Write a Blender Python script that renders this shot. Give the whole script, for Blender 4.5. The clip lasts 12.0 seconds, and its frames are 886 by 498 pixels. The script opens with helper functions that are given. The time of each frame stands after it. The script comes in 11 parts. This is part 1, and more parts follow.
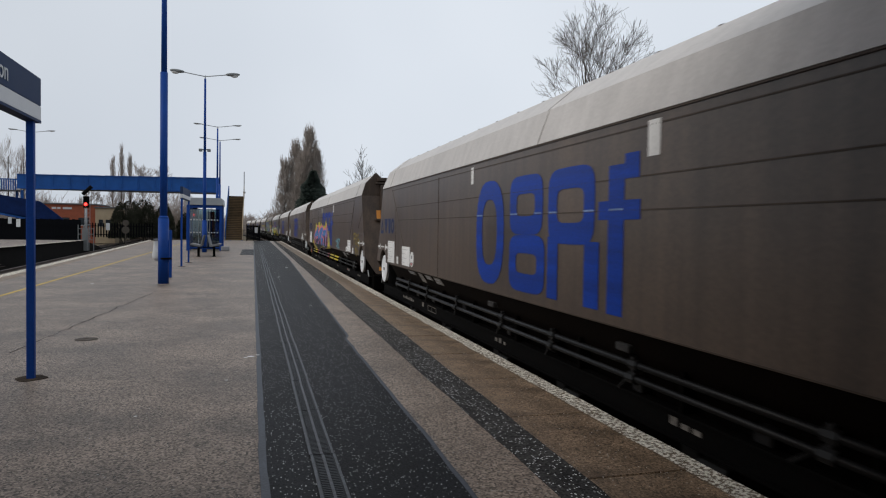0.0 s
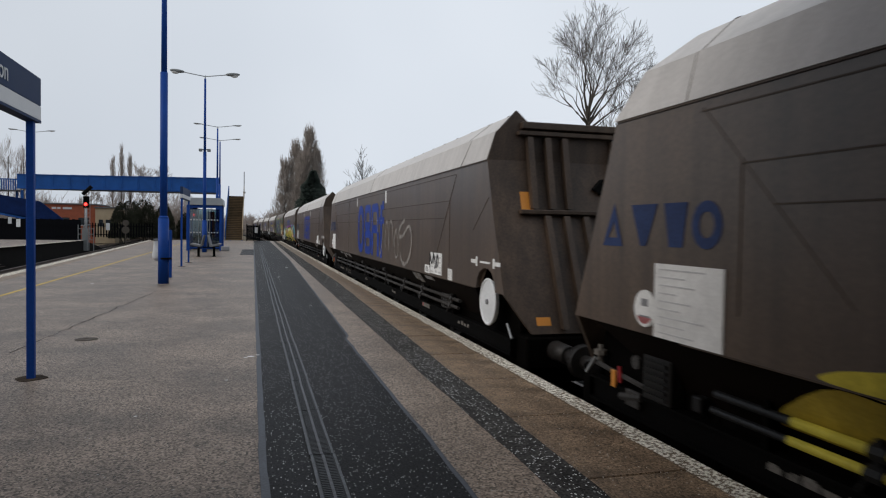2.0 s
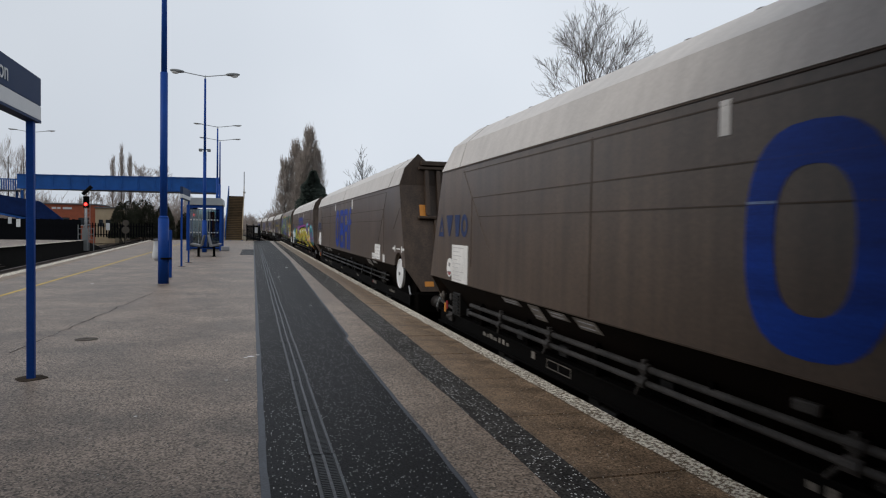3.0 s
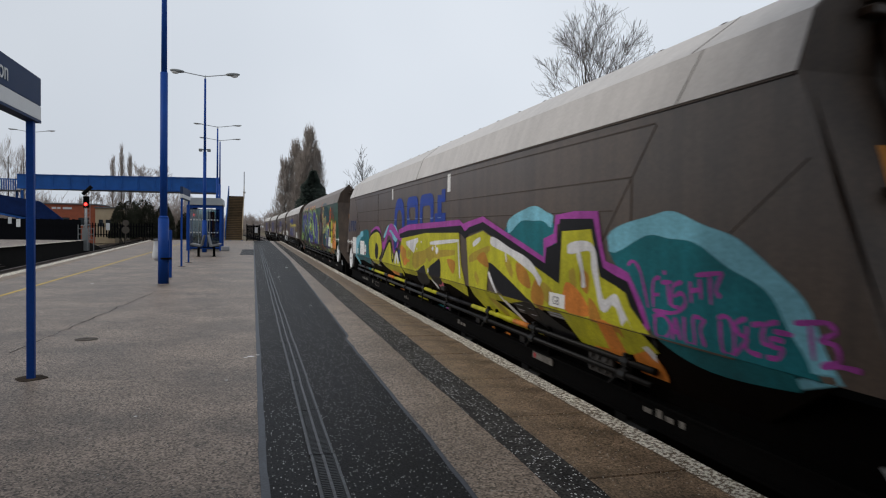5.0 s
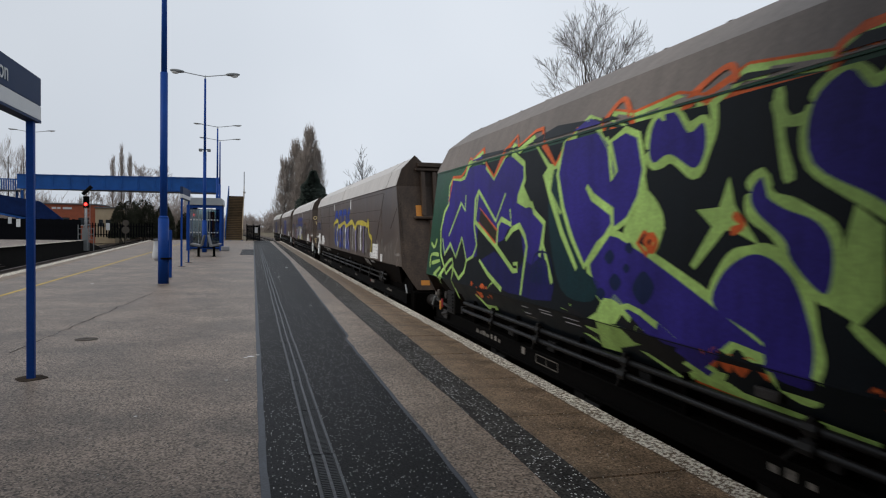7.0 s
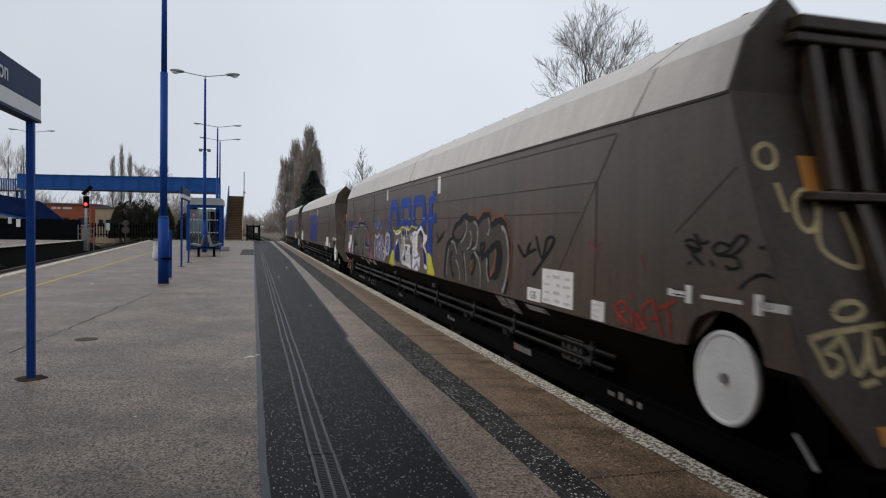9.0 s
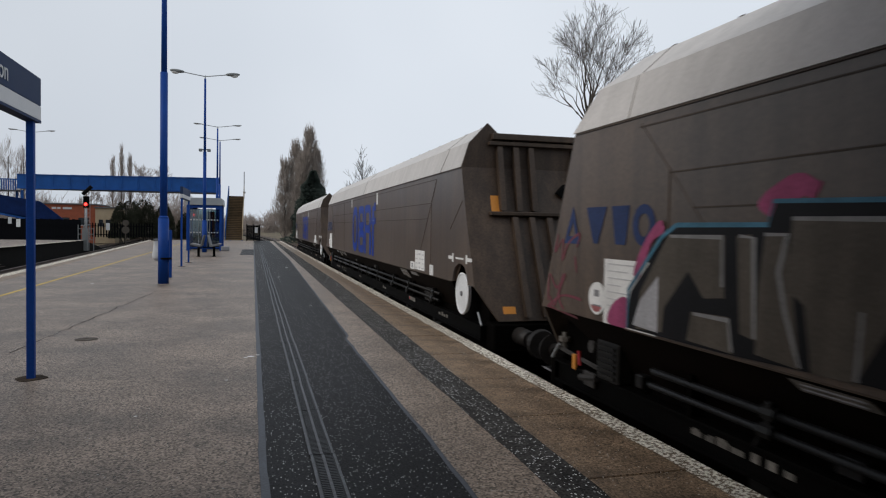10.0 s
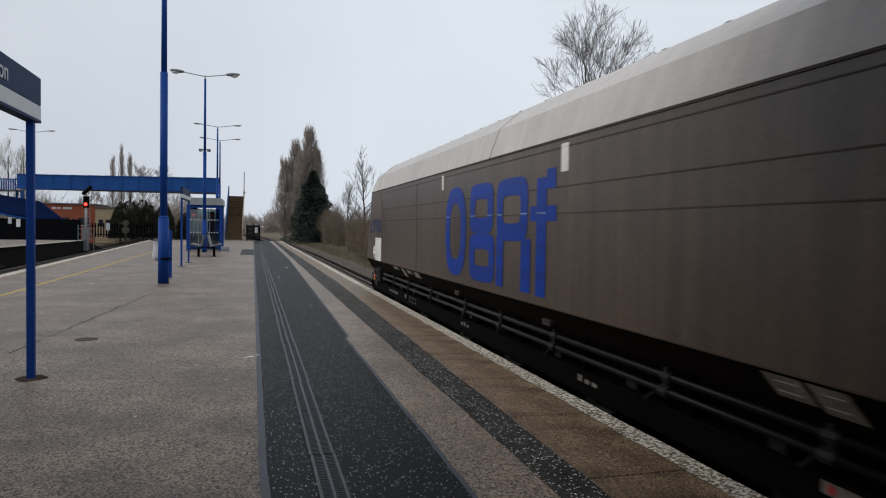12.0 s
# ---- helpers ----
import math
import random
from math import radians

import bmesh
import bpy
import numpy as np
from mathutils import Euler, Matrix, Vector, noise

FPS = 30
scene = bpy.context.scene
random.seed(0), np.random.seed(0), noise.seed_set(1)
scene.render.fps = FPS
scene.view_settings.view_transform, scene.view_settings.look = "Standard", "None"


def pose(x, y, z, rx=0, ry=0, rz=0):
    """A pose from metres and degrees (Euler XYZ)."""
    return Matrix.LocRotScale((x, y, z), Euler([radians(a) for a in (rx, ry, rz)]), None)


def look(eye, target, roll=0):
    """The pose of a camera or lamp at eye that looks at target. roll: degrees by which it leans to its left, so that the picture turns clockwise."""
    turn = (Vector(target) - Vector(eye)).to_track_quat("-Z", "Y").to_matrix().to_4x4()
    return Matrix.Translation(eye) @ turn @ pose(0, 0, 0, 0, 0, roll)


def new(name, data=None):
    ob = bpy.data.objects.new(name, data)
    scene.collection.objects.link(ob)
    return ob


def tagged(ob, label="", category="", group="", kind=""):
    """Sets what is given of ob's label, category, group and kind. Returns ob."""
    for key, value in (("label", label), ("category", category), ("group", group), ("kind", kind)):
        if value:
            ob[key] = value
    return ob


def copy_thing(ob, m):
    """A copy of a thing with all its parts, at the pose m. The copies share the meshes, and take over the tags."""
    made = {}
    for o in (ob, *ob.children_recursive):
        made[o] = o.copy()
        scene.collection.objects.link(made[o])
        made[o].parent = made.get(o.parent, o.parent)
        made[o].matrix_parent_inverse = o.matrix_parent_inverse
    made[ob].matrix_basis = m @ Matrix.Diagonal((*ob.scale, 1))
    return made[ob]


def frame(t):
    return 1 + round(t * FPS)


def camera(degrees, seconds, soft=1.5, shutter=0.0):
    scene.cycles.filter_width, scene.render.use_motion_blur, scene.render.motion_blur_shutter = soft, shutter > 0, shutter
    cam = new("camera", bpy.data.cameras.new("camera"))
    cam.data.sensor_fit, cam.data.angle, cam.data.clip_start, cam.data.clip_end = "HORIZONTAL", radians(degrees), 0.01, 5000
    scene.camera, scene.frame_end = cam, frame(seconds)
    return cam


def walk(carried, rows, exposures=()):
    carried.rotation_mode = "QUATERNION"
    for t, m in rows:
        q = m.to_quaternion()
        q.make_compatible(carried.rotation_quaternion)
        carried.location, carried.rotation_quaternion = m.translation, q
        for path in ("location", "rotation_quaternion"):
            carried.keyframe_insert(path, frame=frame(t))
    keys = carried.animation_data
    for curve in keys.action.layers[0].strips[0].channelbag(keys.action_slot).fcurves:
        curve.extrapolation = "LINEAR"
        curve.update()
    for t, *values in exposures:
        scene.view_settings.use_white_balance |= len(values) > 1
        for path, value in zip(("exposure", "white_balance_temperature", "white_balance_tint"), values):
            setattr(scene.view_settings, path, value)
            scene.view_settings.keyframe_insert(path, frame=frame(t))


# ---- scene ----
# camera: stands on the platform, a fixed tripod shot along the line
cam = camera(66.49, 12.0, soft=1.15, shutter=0.1)
EYE = (0.0, 0.0, 1.35)
VIEW = pose(EYE[0], EYE[1], EYE[2], 88.336, -0.900, -15.641)
walk(cam, [(0.0, VIEW), (12.0, VIEW)], exposures=((0.0, 0.0), (12.0, 0.0)))

# ------------------------------------------------------------------ light
world = bpy.data.worlds.new("overcast_sky")
scene.world = world
world.use_nodes = True
wn, wl = world.node_tree.nodes, world.node_tree.links
wn.clear()
w_out = wn.new("ShaderNodeOutputWorld")
w_bg = wn.new("ShaderNodeBackground")
w_sky = wn.new("ShaderNodeTexSky")
w_sky.sky_type = "NISHITA"
w_sky.sun_disc = False
w_sky.sun_elevation = radians(33.5)
w_sky.sun_rotation = radians(-98)
w_sky.dust_density = 6.0
w_hsv = wn.new("ShaderNodeHueSaturation")
w_hsv.inputs["Saturation"].default_value = 0.25
w_hsv.inputs["Value"].default_value = 0.13
w_mix = wn.new("ShaderNodeMixRGB")
w_mix.inputs["Fac"].default_value = 0.96
w_cloud = wn.new("ShaderNodeTexNoise")
w_cloud.inputs["Scale"].default_value = 1.3
w_cloud.inputs["Detail"].default_value = 3.0
w_ramp = wn.new("ShaderNodeValToRGB")
w_ramp.color_ramp.elements[0].position = 0.3
w_ramp.color_ramp.elements[0].color = (0.625, 0.685, 0.77, 1)
w_ramp.color_ramp.elements[1].position = 0.7
w_ramp.color_ramp.elements[1].color = (0.755, 0.81, 0.885, 1)
w_co = wn.new("ShaderNodeTexCoord")
wl.new(w_co.outputs["Generated"], w_cloud.inputs["Vector"])
wl.new(w_cloud.outputs["Fac"], w_ramp.inputs["Fac"])
wl.new(w_sky.outputs["Color"], w_hsv.inputs["Color"])
wl.new(w_hsv.outputs["Color"], w_mix.inputs["Color1"])
wl.new(w_ramp.outputs["Color"], w_mix.inputs["Color2"])
w_sep = wn.new("ShaderNodeSeparateXYZ")
wl.new(w_co.outputs["Generated"], w_sep.inputs["Vector"])
w_west = wn.new("ShaderNodeMapRange")
w_west.inputs["From Min"].default_value, w_west.inputs["From Max"].default_value = -0.75, 0.15
w_west.inputs["To Min"].default_value, w_west.inputs["To Max"].default_value = 0.73, 1.0
wl.new(w_sep.outputs["X"], w_west.inputs["Value"])
w_dim = wn.new("ShaderNodeMixRGB")
w_dim.blend_type = "MULTIPLY"
w_dim.inputs["Fac"].default_value = 1.0
wl.new(w_mix.outputs["Color"], w_dim.inputs["Color1"])
wl.new(w_west.outputs["Result"], w_dim.inputs["Color2"])
wl.new(w_dim.outputs["Color"], w_bg.inputs["Color"])
w_bg.inputs["Strength"].default_value = 1.0
wl.new(w_bg.outputs["Background"], w_out.inputs["Surface"])

sun_data = bpy.data.lights.new("sun", "SUN")
sun_data.energy, sun_data.angle, sun_data.color = 1.3, radians(40), (1.0, 0.935, 0.86)
sun = new("sun", sun_data)
sun.matrix_world = look((-30, -4, 20), (0, 0, 0))


# ------------------------------------------------------------------ materials
def material(name, base, rough=0.7, metal=0.0, vary=0.25, scale=6.0, fine=60.0, bump=0.15,
             tint=None, stretch=(1, 1, 1), coat=0.0, speck=None, streak=0.0, gloss=0.3, grain=None, chalky=0.0):
    """Paint, tarmac, metal and the like: a base colour with broad stains and fine grain, and relief."""
    m = bpy.data.materials.new(name)
    m.use_nodes = True
    n, l = m.node_tree.nodes, m.node_tree.links
    b = n["Principled BSDF"]
    b.inputs["Metallic"].default_value = metal
    b.inputs["Coat Weight"].default_value = coat
    b.inputs["Specular IOR Level"].default_value = gloss
    b.inputs["Diffuse Roughness"].default_value = chalky
    co = n.new("ShaderNodeTexCoord")
    mp = n.new("ShaderNodeMapping")
    mp.inputs["Scale"].default_value = stretch
    l.new(co.outputs["Object"], mp.inputs["Vector"])
    big = n.new("ShaderNodeTexNoise")
    big.inputs["Scale"].default_value = scale * 0.25
    big.inputs["Detail"].default_value = 5.0
    big.inputs["Roughness"].default_value = 0.65
    small = n.new("ShaderNodeTexNoise")
    small.inputs["Scale"].default_value = fine
    small.inputs["Detail"].default_value = 3.0
    l.new(mp.outputs["Vector"], big.inputs["Vector"])
    l.new(co.outputs["Object"], small.inputs["Vector"])
    r1 = n.new("ShaderNodeValToRGB")
    lo = [c * (1 - vary) for c in base]
    hi = [min(1, c * (1 + vary)) for c in (tint or base)]
    r1.color_ramp.elements[0].position, r1.color_ramp.elements[0].color = 0.3, (*lo, 1)
    r1.color_ramp.elements[1].position, r1.color_ramp.elements[1].color = 0.7, (*hi, 1)
    if grain is not None:
        r1.color_ramp.elements[0].position, r1.color_ramp.elements[1].position = 0.38, 0.62
    l.new(big.outputs["Fac"], r1.inputs["Fac"])
    r2 = n.new("ShaderNodeValToRGB")
    g = 1 - (vary * 0.9 if grain is None else grain)
    r2.color_ramp.elements[0].position, r2.color_ramp.elements[0].color = 0.35, (g, g, g, 1)
    r2.color_ramp.elements[1].position, r2.color_ramp.elements[1].color = 0.65, (1, 1, 1, 1)
    if grain is None:
        l.new(small.outputs["Fac"], r2.inputs["Fac"])
    else:
        stones = n.new("ShaderNodeTexVoronoi")
        stones.inputs["Scale"].default_value = fine
        l.new(co.outputs["Object"], stones.inputs["Vector"])
        pick = n.new("ShaderNodeSeparateColor")
        l.new(stones.outputs["Color"], pick.inputs["Color"])
        r2.color_ramp.elements[0].position, r2.color_ramp.elements[1].position = 0.0, 1.0
        l.new(pick.outputs["Green"], r2.inputs["Fac"])
    mix = n.new("ShaderNodeMixRGB")
    mix.blend_type = "MULTIPLY"
    mix.inputs["Fac"].default_value = 1.0
    l.new(r1.outputs["Color"], mix.inputs["Color1"])
    l.new(r2.outputs["Color"], mix.inputs["Color2"])
    last = mix.outputs["Color"]
    if speck:
        col, cells, amount = speck
        v = n.new("ShaderNodeTexVoronoi")
        v.inputs["Scale"].default_value = cells
        l.new(co.outputs["Object"], v.inputs["Vector"])
        sel = n.new("ShaderNodeSeparateColor")
        l.new(v.outputs["Color"], sel.inputs["Color"])
        few = n.new("ShaderNodeMath")
        few.operation = "LESS_THAN"
        few.inputs[1].default_value = amount
        l.new(sel.outputs["Red"], few.inputs[0])
        near = n.new("ShaderNodeMath")
        near.operation = "LESS_THAN"
        near.inputs[1].default_value = 0.33
        l.new(v.outputs["Distance"], near.inputs[0])
        both = n.new("ShaderNodeMath")
        both.operation = "MULTIPLY"
        l.new(few.outputs[0], both.inputs[0])
        l.new(near.outputs[0], both.inputs[1])
        sm = n.new("ShaderNodeMixRGB")
        sm.inputs["Color2"].default_value = (*col, 1)
        l.new(both.outputs[0], sm.inputs["Fac"])
        l.new(last, sm.inputs["Color1"])
        last = sm.outputs["Color"]
    if streak:
        sp = n.new("ShaderNodeMapping")
        sp.inputs["Scale"].default_value = (3.0, 3.0, 0.25)
        l.new(co.outputs["Object"], sp.inputs["Vector"])
        sn = n.new("ShaderNodeTexNoise")
        sn.inputs["Scale"].default_value = 2.2
        sn.inputs["Detail"].default_value = 6.0
        l.new(sp.outputs["Vector"], sn.inputs["Vector"])
        sr = n.new("ShaderNodeValToRGB")
        sr.color_ramp.elements[0].position, sr.color_ramp.elements[0].color = 0.35, (1 - streak, 1 - streak, 1 - streak, 1)
        sr.color_ramp.elements[1].position, sr.color_ramp.elements[1].color = 0.62, (1, 1, 1, 1)
        l.new(sn.outputs["Fac"], sr.inputs["Fac"])
        sx = n.new("ShaderNodeMixRGB")
        sx.blend_type = "MULTIPLY"
        sx.inputs["Fac"].default_value = 1.0
        l.new(last, sx.inputs["Color1"])
        l.new(sr.outputs["Color"], sx.inputs["Color2"])
        last = sx.outputs["Color"]
    l.new(last, b.inputs["Base Color"])
    rr = n.new("ShaderNodeMapRange")
    rr.inputs["To Min"].default_value, rr.inputs["To Max"].default_value = max(0.03, rough - 0.12), min(1, rough + 0.12)
    l.new(big.outputs["Fac"], rr.inputs["Value"])
    l.new(rr.outputs["Result"], b.inputs["Roughness"])
    if bump:
        bp = n.new("ShaderNodeBump")
        bp.inputs["Strength"].default_value = bump
        bp.inputs["Distance"].default_value = 0.01
        l.new(small.outputs["Fac"], bp.inputs["Height"])
        l.new(bp.outputs["Normal"], b.inputs["Normal"])
    return m


def worn_paint(name, paint, under, keep=0.5, scale=9.0, rough=0.75):
    """Line paint worn through to the surface below in patches."""
    m = material(name, paint, rough, vary=0.15, scale=6, fine=90, bump=0.2)
    n, l = m.node_tree.nodes, m.node_tree.links
    b = n["Principled BSDF"]
    was = b.inputs["Base Color"].links[0].from_socket
    co = n.new("ShaderNodeTexCoord")
    t = n.new("ShaderNodeTexNoise")
    t.inputs["Scale"].default_value, t.inputs["Detail"].default_value, t.inputs["Roughness"].default_value = scale, 8.0, 0.75
    l.new(co.outputs["Object"], t.inputs["Vector"])
    r = n.new("ShaderNodeValToRGB")
    r.color_ramp.elements[0].position, r.color_ramp.elements[1].position = keep - 0.03, keep + 0.03
    l.new(t.outputs["Fac"], r.inputs["Fac"])
    x = n.new("ShaderNodeMixRGB")
    l.new(r.outputs["Color"], x.inputs["Fac"])
    l.new(was, x.inputs["Color1"])
    x.inputs["Color2"].default_value = (*under, 1)
    l.new(x.outputs["Color"], b.inputs["Base Color"])
    return m


def glowing(name, colour, power):
    m = bpy.data.materials.new(name)
    m.use_nodes = True
    b = m.node_tree.nodes["Principled BSDF"]
    b.inputs["Base Color"].default_value = (*colour, 1)
    b.inputs["Emission Color"].default_value = (*colour, 1)
    b.inputs["Emission Strength"].default_value = power
    return m


def glass(name, tint=(0.70, 0.78, 0.79), shine=0.10):
    """Thin toughened glass: lets tinted light through and mirrors a little."""
    m = bpy.data.materials.new(name)
    m.use_nodes = True
    n, l = m.node_tree.nodes, m.node_tree.links
    n.remove(n["Principled BSDF"])
    through_glass = n.new("ShaderNodeBsdfTransparent")
    through_glass.inputs["Color"].default_value = (*tint, 1)
    gl = n.new("ShaderNodeBsdfGlossy")
    gl.inputs["Roughness"].default_value = 0.04
    mx = n.new("ShaderNodeMixShader")
    mx.inputs["Fac"].default_value = shine
    l.new(through_glass.outputs["BSDF"], mx.inputs[1])
    l.new(gl.outputs["BSDF"], mx.inputs[2])
    l.new(mx.outputs["Shader"], n["Material Output"].inputs["Surface"])
    return m


M_TARMAC = material("weathered_tarmac", (0.365, 0.294, 0.24), 0.45, vary=0.30, scale=3.6, fine=85, bump=0.3, gloss=0.1, grain=0.85, chalky=1.0,
                    speck=((0.45, 0.45, 0.43), 70, 0.012))
M_TARMAC_STRIP = material("pale_tarmac_strip", (0.43, 0.346, 0.28), 0.45, vary=0.26, scale=4.0, fine=85, bump=0.3, gloss=0.1, grain=0.85, chalky=1.0,
                          speck=((0.45, 0.45, 0.43), 70, 0.05))
M_TRENCH = material("dark_trench_tarmac", (0.019, 0.0198, 0.0222), 0.55, vary=0.5, scale=4.0, fine=110, bump=0.3, gloss=0.07, grain=0.85,
                    speck=((0.72, 0.72, 0.72), 92, 0.11))
M_TRENCH_OLD = material("older_trench_tarmac", (0.0192, 0.0201, 0.0228), 0.55, vary=0.5, scale=3.0, fine=110, bump=0.24, gloss=0.065, grain=0.8,
                        speck=((0.68, 0.68, 0.68), 92, 0.10))
M_GRIT = material("gritty_dark_band", (0.074, 0.070, 0.066), 0.9, vary=0.4, scale=5.0, fine=75, bump=0.6, gloss=0.1, grain=0.75,
                  speck=((0.8, 0.8, 0.78), 62, 0.25))
M_COPING = material("brown_paving", (0.315, 0.222, 0.145), 0.5, vary=0.42, scale=7.0, fine=95, bump=0.4, gloss=0.2, grain=0.75, chalky=1.0,
                    speck=((0.6, 0.57, 0.52), 75, 0.035))
M_EDGE = worn_paint("worn_white_edge", (0.88, 0.82, 0.70), (0.15, 0.108, 0.07), 0.50, 34.0)
M_YELLOW = worn_paint("worn_yellow_line", (0.62, 0.43, 0.09), (0.26, 0.21, 0.165), 0.62, 6.0)
M_SEAL = material("bitumen_seal", (0.07, 0.078, 0.095), 0.6, vary=0.3, scale=8)
M_DRAIN = material("drain_channel", (0.034, 0.037, 0.042), 0.5, vary=0.35, scale=10, fine=60, gloss=0.15)
M_DRAINLIP = material("drain_frame_steel", (0.105, 0.112, 0.125), 0.5, vary=0.4, scale=10, fine=60, gloss=0.15)
M_BLACK = material("soot_black", (0.005, 0.005, 0.005), 0.85, vary=0.3, gloss=0.06)
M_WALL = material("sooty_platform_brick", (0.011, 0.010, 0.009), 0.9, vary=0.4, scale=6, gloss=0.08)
M_BALLAST = material("brown_ballast", (0.10, 0.076, 0.058), 0.95, vary=0.5, scale=10, fine=35, bump=1.0,
                     speck=((0.3, 0.27, 0.24), 14, 0.2))
M_RAIL = material("worn_rail_steel", (0.16, 0.12, 0.10), 0.45, metal=0.7, vary=0.3)
M_GROUND = material("rough_grass", (0.105, 0.085, 0.055), 0.95, vary=0.5, scale=2.5, fine=12, bump=1.0, tint=(0.17, 0.135, 0.085))
M_BLUE = material("blue_gloss_paint", (0.010, 0.055, 0.26), 0.5, vary=0.15, scale=6, bump=0.03, gloss=0.12)
M_BRIDGE = material("bridge_blue_paint", (0.012, 0.082, 0.30), 0.5, vary=0.2, scale=4, bump=0.03, gloss=0.2)
M_NAVY = material("sign_navy", (0.026, 0.045, 0.10), 0.6, vary=0.08, bump=0.0, gloss=0.08)
M_SIGNWHITE = material("sign_white", (0.55, 0.56, 0.57), 0.45, vary=0.06, bump=0.0)
M_GREY = material("galvanised_grey", (0.34, 0.36, 0.37), 0.5, metal=0.3, vary=0.15)
M_LAMPHEAD = material("lamp_grey", (0.20, 0.21, 0.21), 0.5, vary=0.1)
M_DIFFUSER = material("clear_diffuser", (0.6, 0.6, 0.58), 0.3, vary=0.05, bump=0)
M_WAGON = material("wagon_brown_paint", (0.102, 0.070, 0.048), 0.36, vary=0.32, scale=2.0, fine=40, bump=0.03, streak=0.32, gloss=0.6)
# rusty wagon brown, darkened to hold the shade between wagons
M_END = material("wagon_end_rusty_paint", (0.080, 0.053, 0.036), 0.6, vary=0.35, scale=2.5, fine=40, bump=0.06, streak=0.4, gloss=0.35)
M_HOOD = material("wagon_hood_sheet", (0.57, 0.545, 0.52), 0.5, vary=0.12, scale=2.0, fine=40, bump=0.05, streak=0.10)
# near-black base: dirt plus the shade below the body
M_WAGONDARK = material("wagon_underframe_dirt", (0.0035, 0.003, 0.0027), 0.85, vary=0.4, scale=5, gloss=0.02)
M_PIPE = material("painted_pipe", (0.012, 0.012, 0.0125), 0.42, metal=0.1, vary=0.3, gloss=0.2)
M_REDDOT = material("dull_red_paint", (0.36, 0.03, 0.035), 0.6, vary=0.2)
M_PALERED = material("faded_red_print", (0.50, 0.17, 0.17), 0.6, vary=0.3, scale=12)
# skirt and sole bar: grime with the shade under the hem in the colour
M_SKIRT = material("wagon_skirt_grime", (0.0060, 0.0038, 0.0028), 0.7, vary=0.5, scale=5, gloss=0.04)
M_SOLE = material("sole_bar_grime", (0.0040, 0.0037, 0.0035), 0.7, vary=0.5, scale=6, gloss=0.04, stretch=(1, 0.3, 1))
M_GEARGREY = material("dusty_grey_gear", (0.055, 0.052, 0.05), 0.7, vary=0.6, scale=9, gloss=0.2)
M_GRIMEWHITE = material("grimy_white_stencil", (0.20, 0.185, 0.165), 0.7, vary=0.5, scale=12, bump=0.02)
M_FITTING = material("grimy_fitting", (0.015, 0.0145, 0.014), 0.55, metal=0.1, vary=0.4, scale=9, gloss=0.2)
M_PLATE = material("white_plate", (0.82, 0.82, 0.80), 0.6, vary=0.14, scale=10, bump=0.02)
M_PRINT = material("grey_print", (0.25, 0.25, 0.26), 0.6, vary=0.1, bump=0)
M_FAINT = material("faint_print", (0.56, 0.56, 0.56), 0.6, vary=0.1, bump=0)
M_DISC = material("handwheel_white", (0.82, 0.84, 0.85), 0.5, vary=0.14, scale=5, bump=0.05)
M_MARK = material("faded_owner_blue", (0.032, 0.052, 0.135), 0.6, vary=0.25, scale=10, bump=0.02, gloss=0.15)
M_SEAM = material("faint_weld", (0.085, 0.066, 0.052), 0.5, vary=0.2, gloss=0.1)
M_ORANGE = material("reflective_orange", (0.62, 0.25, 0.04), 0.5, vary=0.1, bump=0)
M_LOGO = material("logo_blue", (0.0025, 0.042, 0.33), 0.38, vary=0.3, scale=12, stretch=(1, 0.12, 3.0), gloss=0.18, bump=0.02)
# pale blue that paints a glint on the emblem
M_GLINT = material("scuffed_blue", (0.20, 0.30, 0.55), 0.4, vary=0.5, scale=20)
M_HOODSEAM = material("hood_joint", (0.30, 0.285, 0.27), 0.6, vary=0.2)
M_STEEL = material("buffer_steel", (0.028, 0.025, 0.023), 0.5, metal=0.2, vary=0.4, scale=8)
M_BARK = material("bark", (0.085, 0.072, 0.06), 0.95, vary=0.3)
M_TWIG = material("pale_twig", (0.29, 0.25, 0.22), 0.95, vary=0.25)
# twig brown lightened, the haze of distance mixed into the colour
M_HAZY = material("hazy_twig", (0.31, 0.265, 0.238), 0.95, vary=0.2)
# oily ballast, blackened for the shade beside platforms and under the train
M_SHADEBED = material("oily_ballast", (0.010, 0.009, 0.008), 0.9, vary=0.5, scale=10, fine=35, bump=1.0, gloss=0.03)
M_SCRUB = material("brown_scrub", (0.17, 0.13, 0.10), 0.95, vary=0.4)
M_DRYGRASS = material("dry_grass", (0.19, 0.155, 0.095), 0.95, vary=0.4)
M_CONIFER = material("conifer_green", (0.036, 0.050, 0.040), 0.9, vary=0.4)
M_HEDGE = material("evergreen_hedge", (0.032, 0.033, 0.022), 0.9, vary=0.4, gloss=0.05)
M_BRICK = material("orange_brick", (0.30, 0.085, 0.045), 0.85, vary=0.2, scale=8)
M_CREAM = material("cream_render", (0.42, 0.33, 0.22), 0.85, vary=0.12)
M_SLATE = material("flat_roof", (0.12, 0.12, 0.125), 0.8, vary=0.2)
M_FENCE = material("dark_fence", (0.006, 0.0065, 0.008), 0.9, vary=0.3, gloss=0.04)
M_STEP = material("worn_brown_step", (0.17, 0.115, 0.06), 0.85, vary=0.3)
M_GLASS = glass("shelter_glass", (0.60, 0.70, 0.72), 0.08)
M_WINDOW = material("dark_window", (0.03, 0.035, 0.04), 0.1, vary=0.1, bump=0)
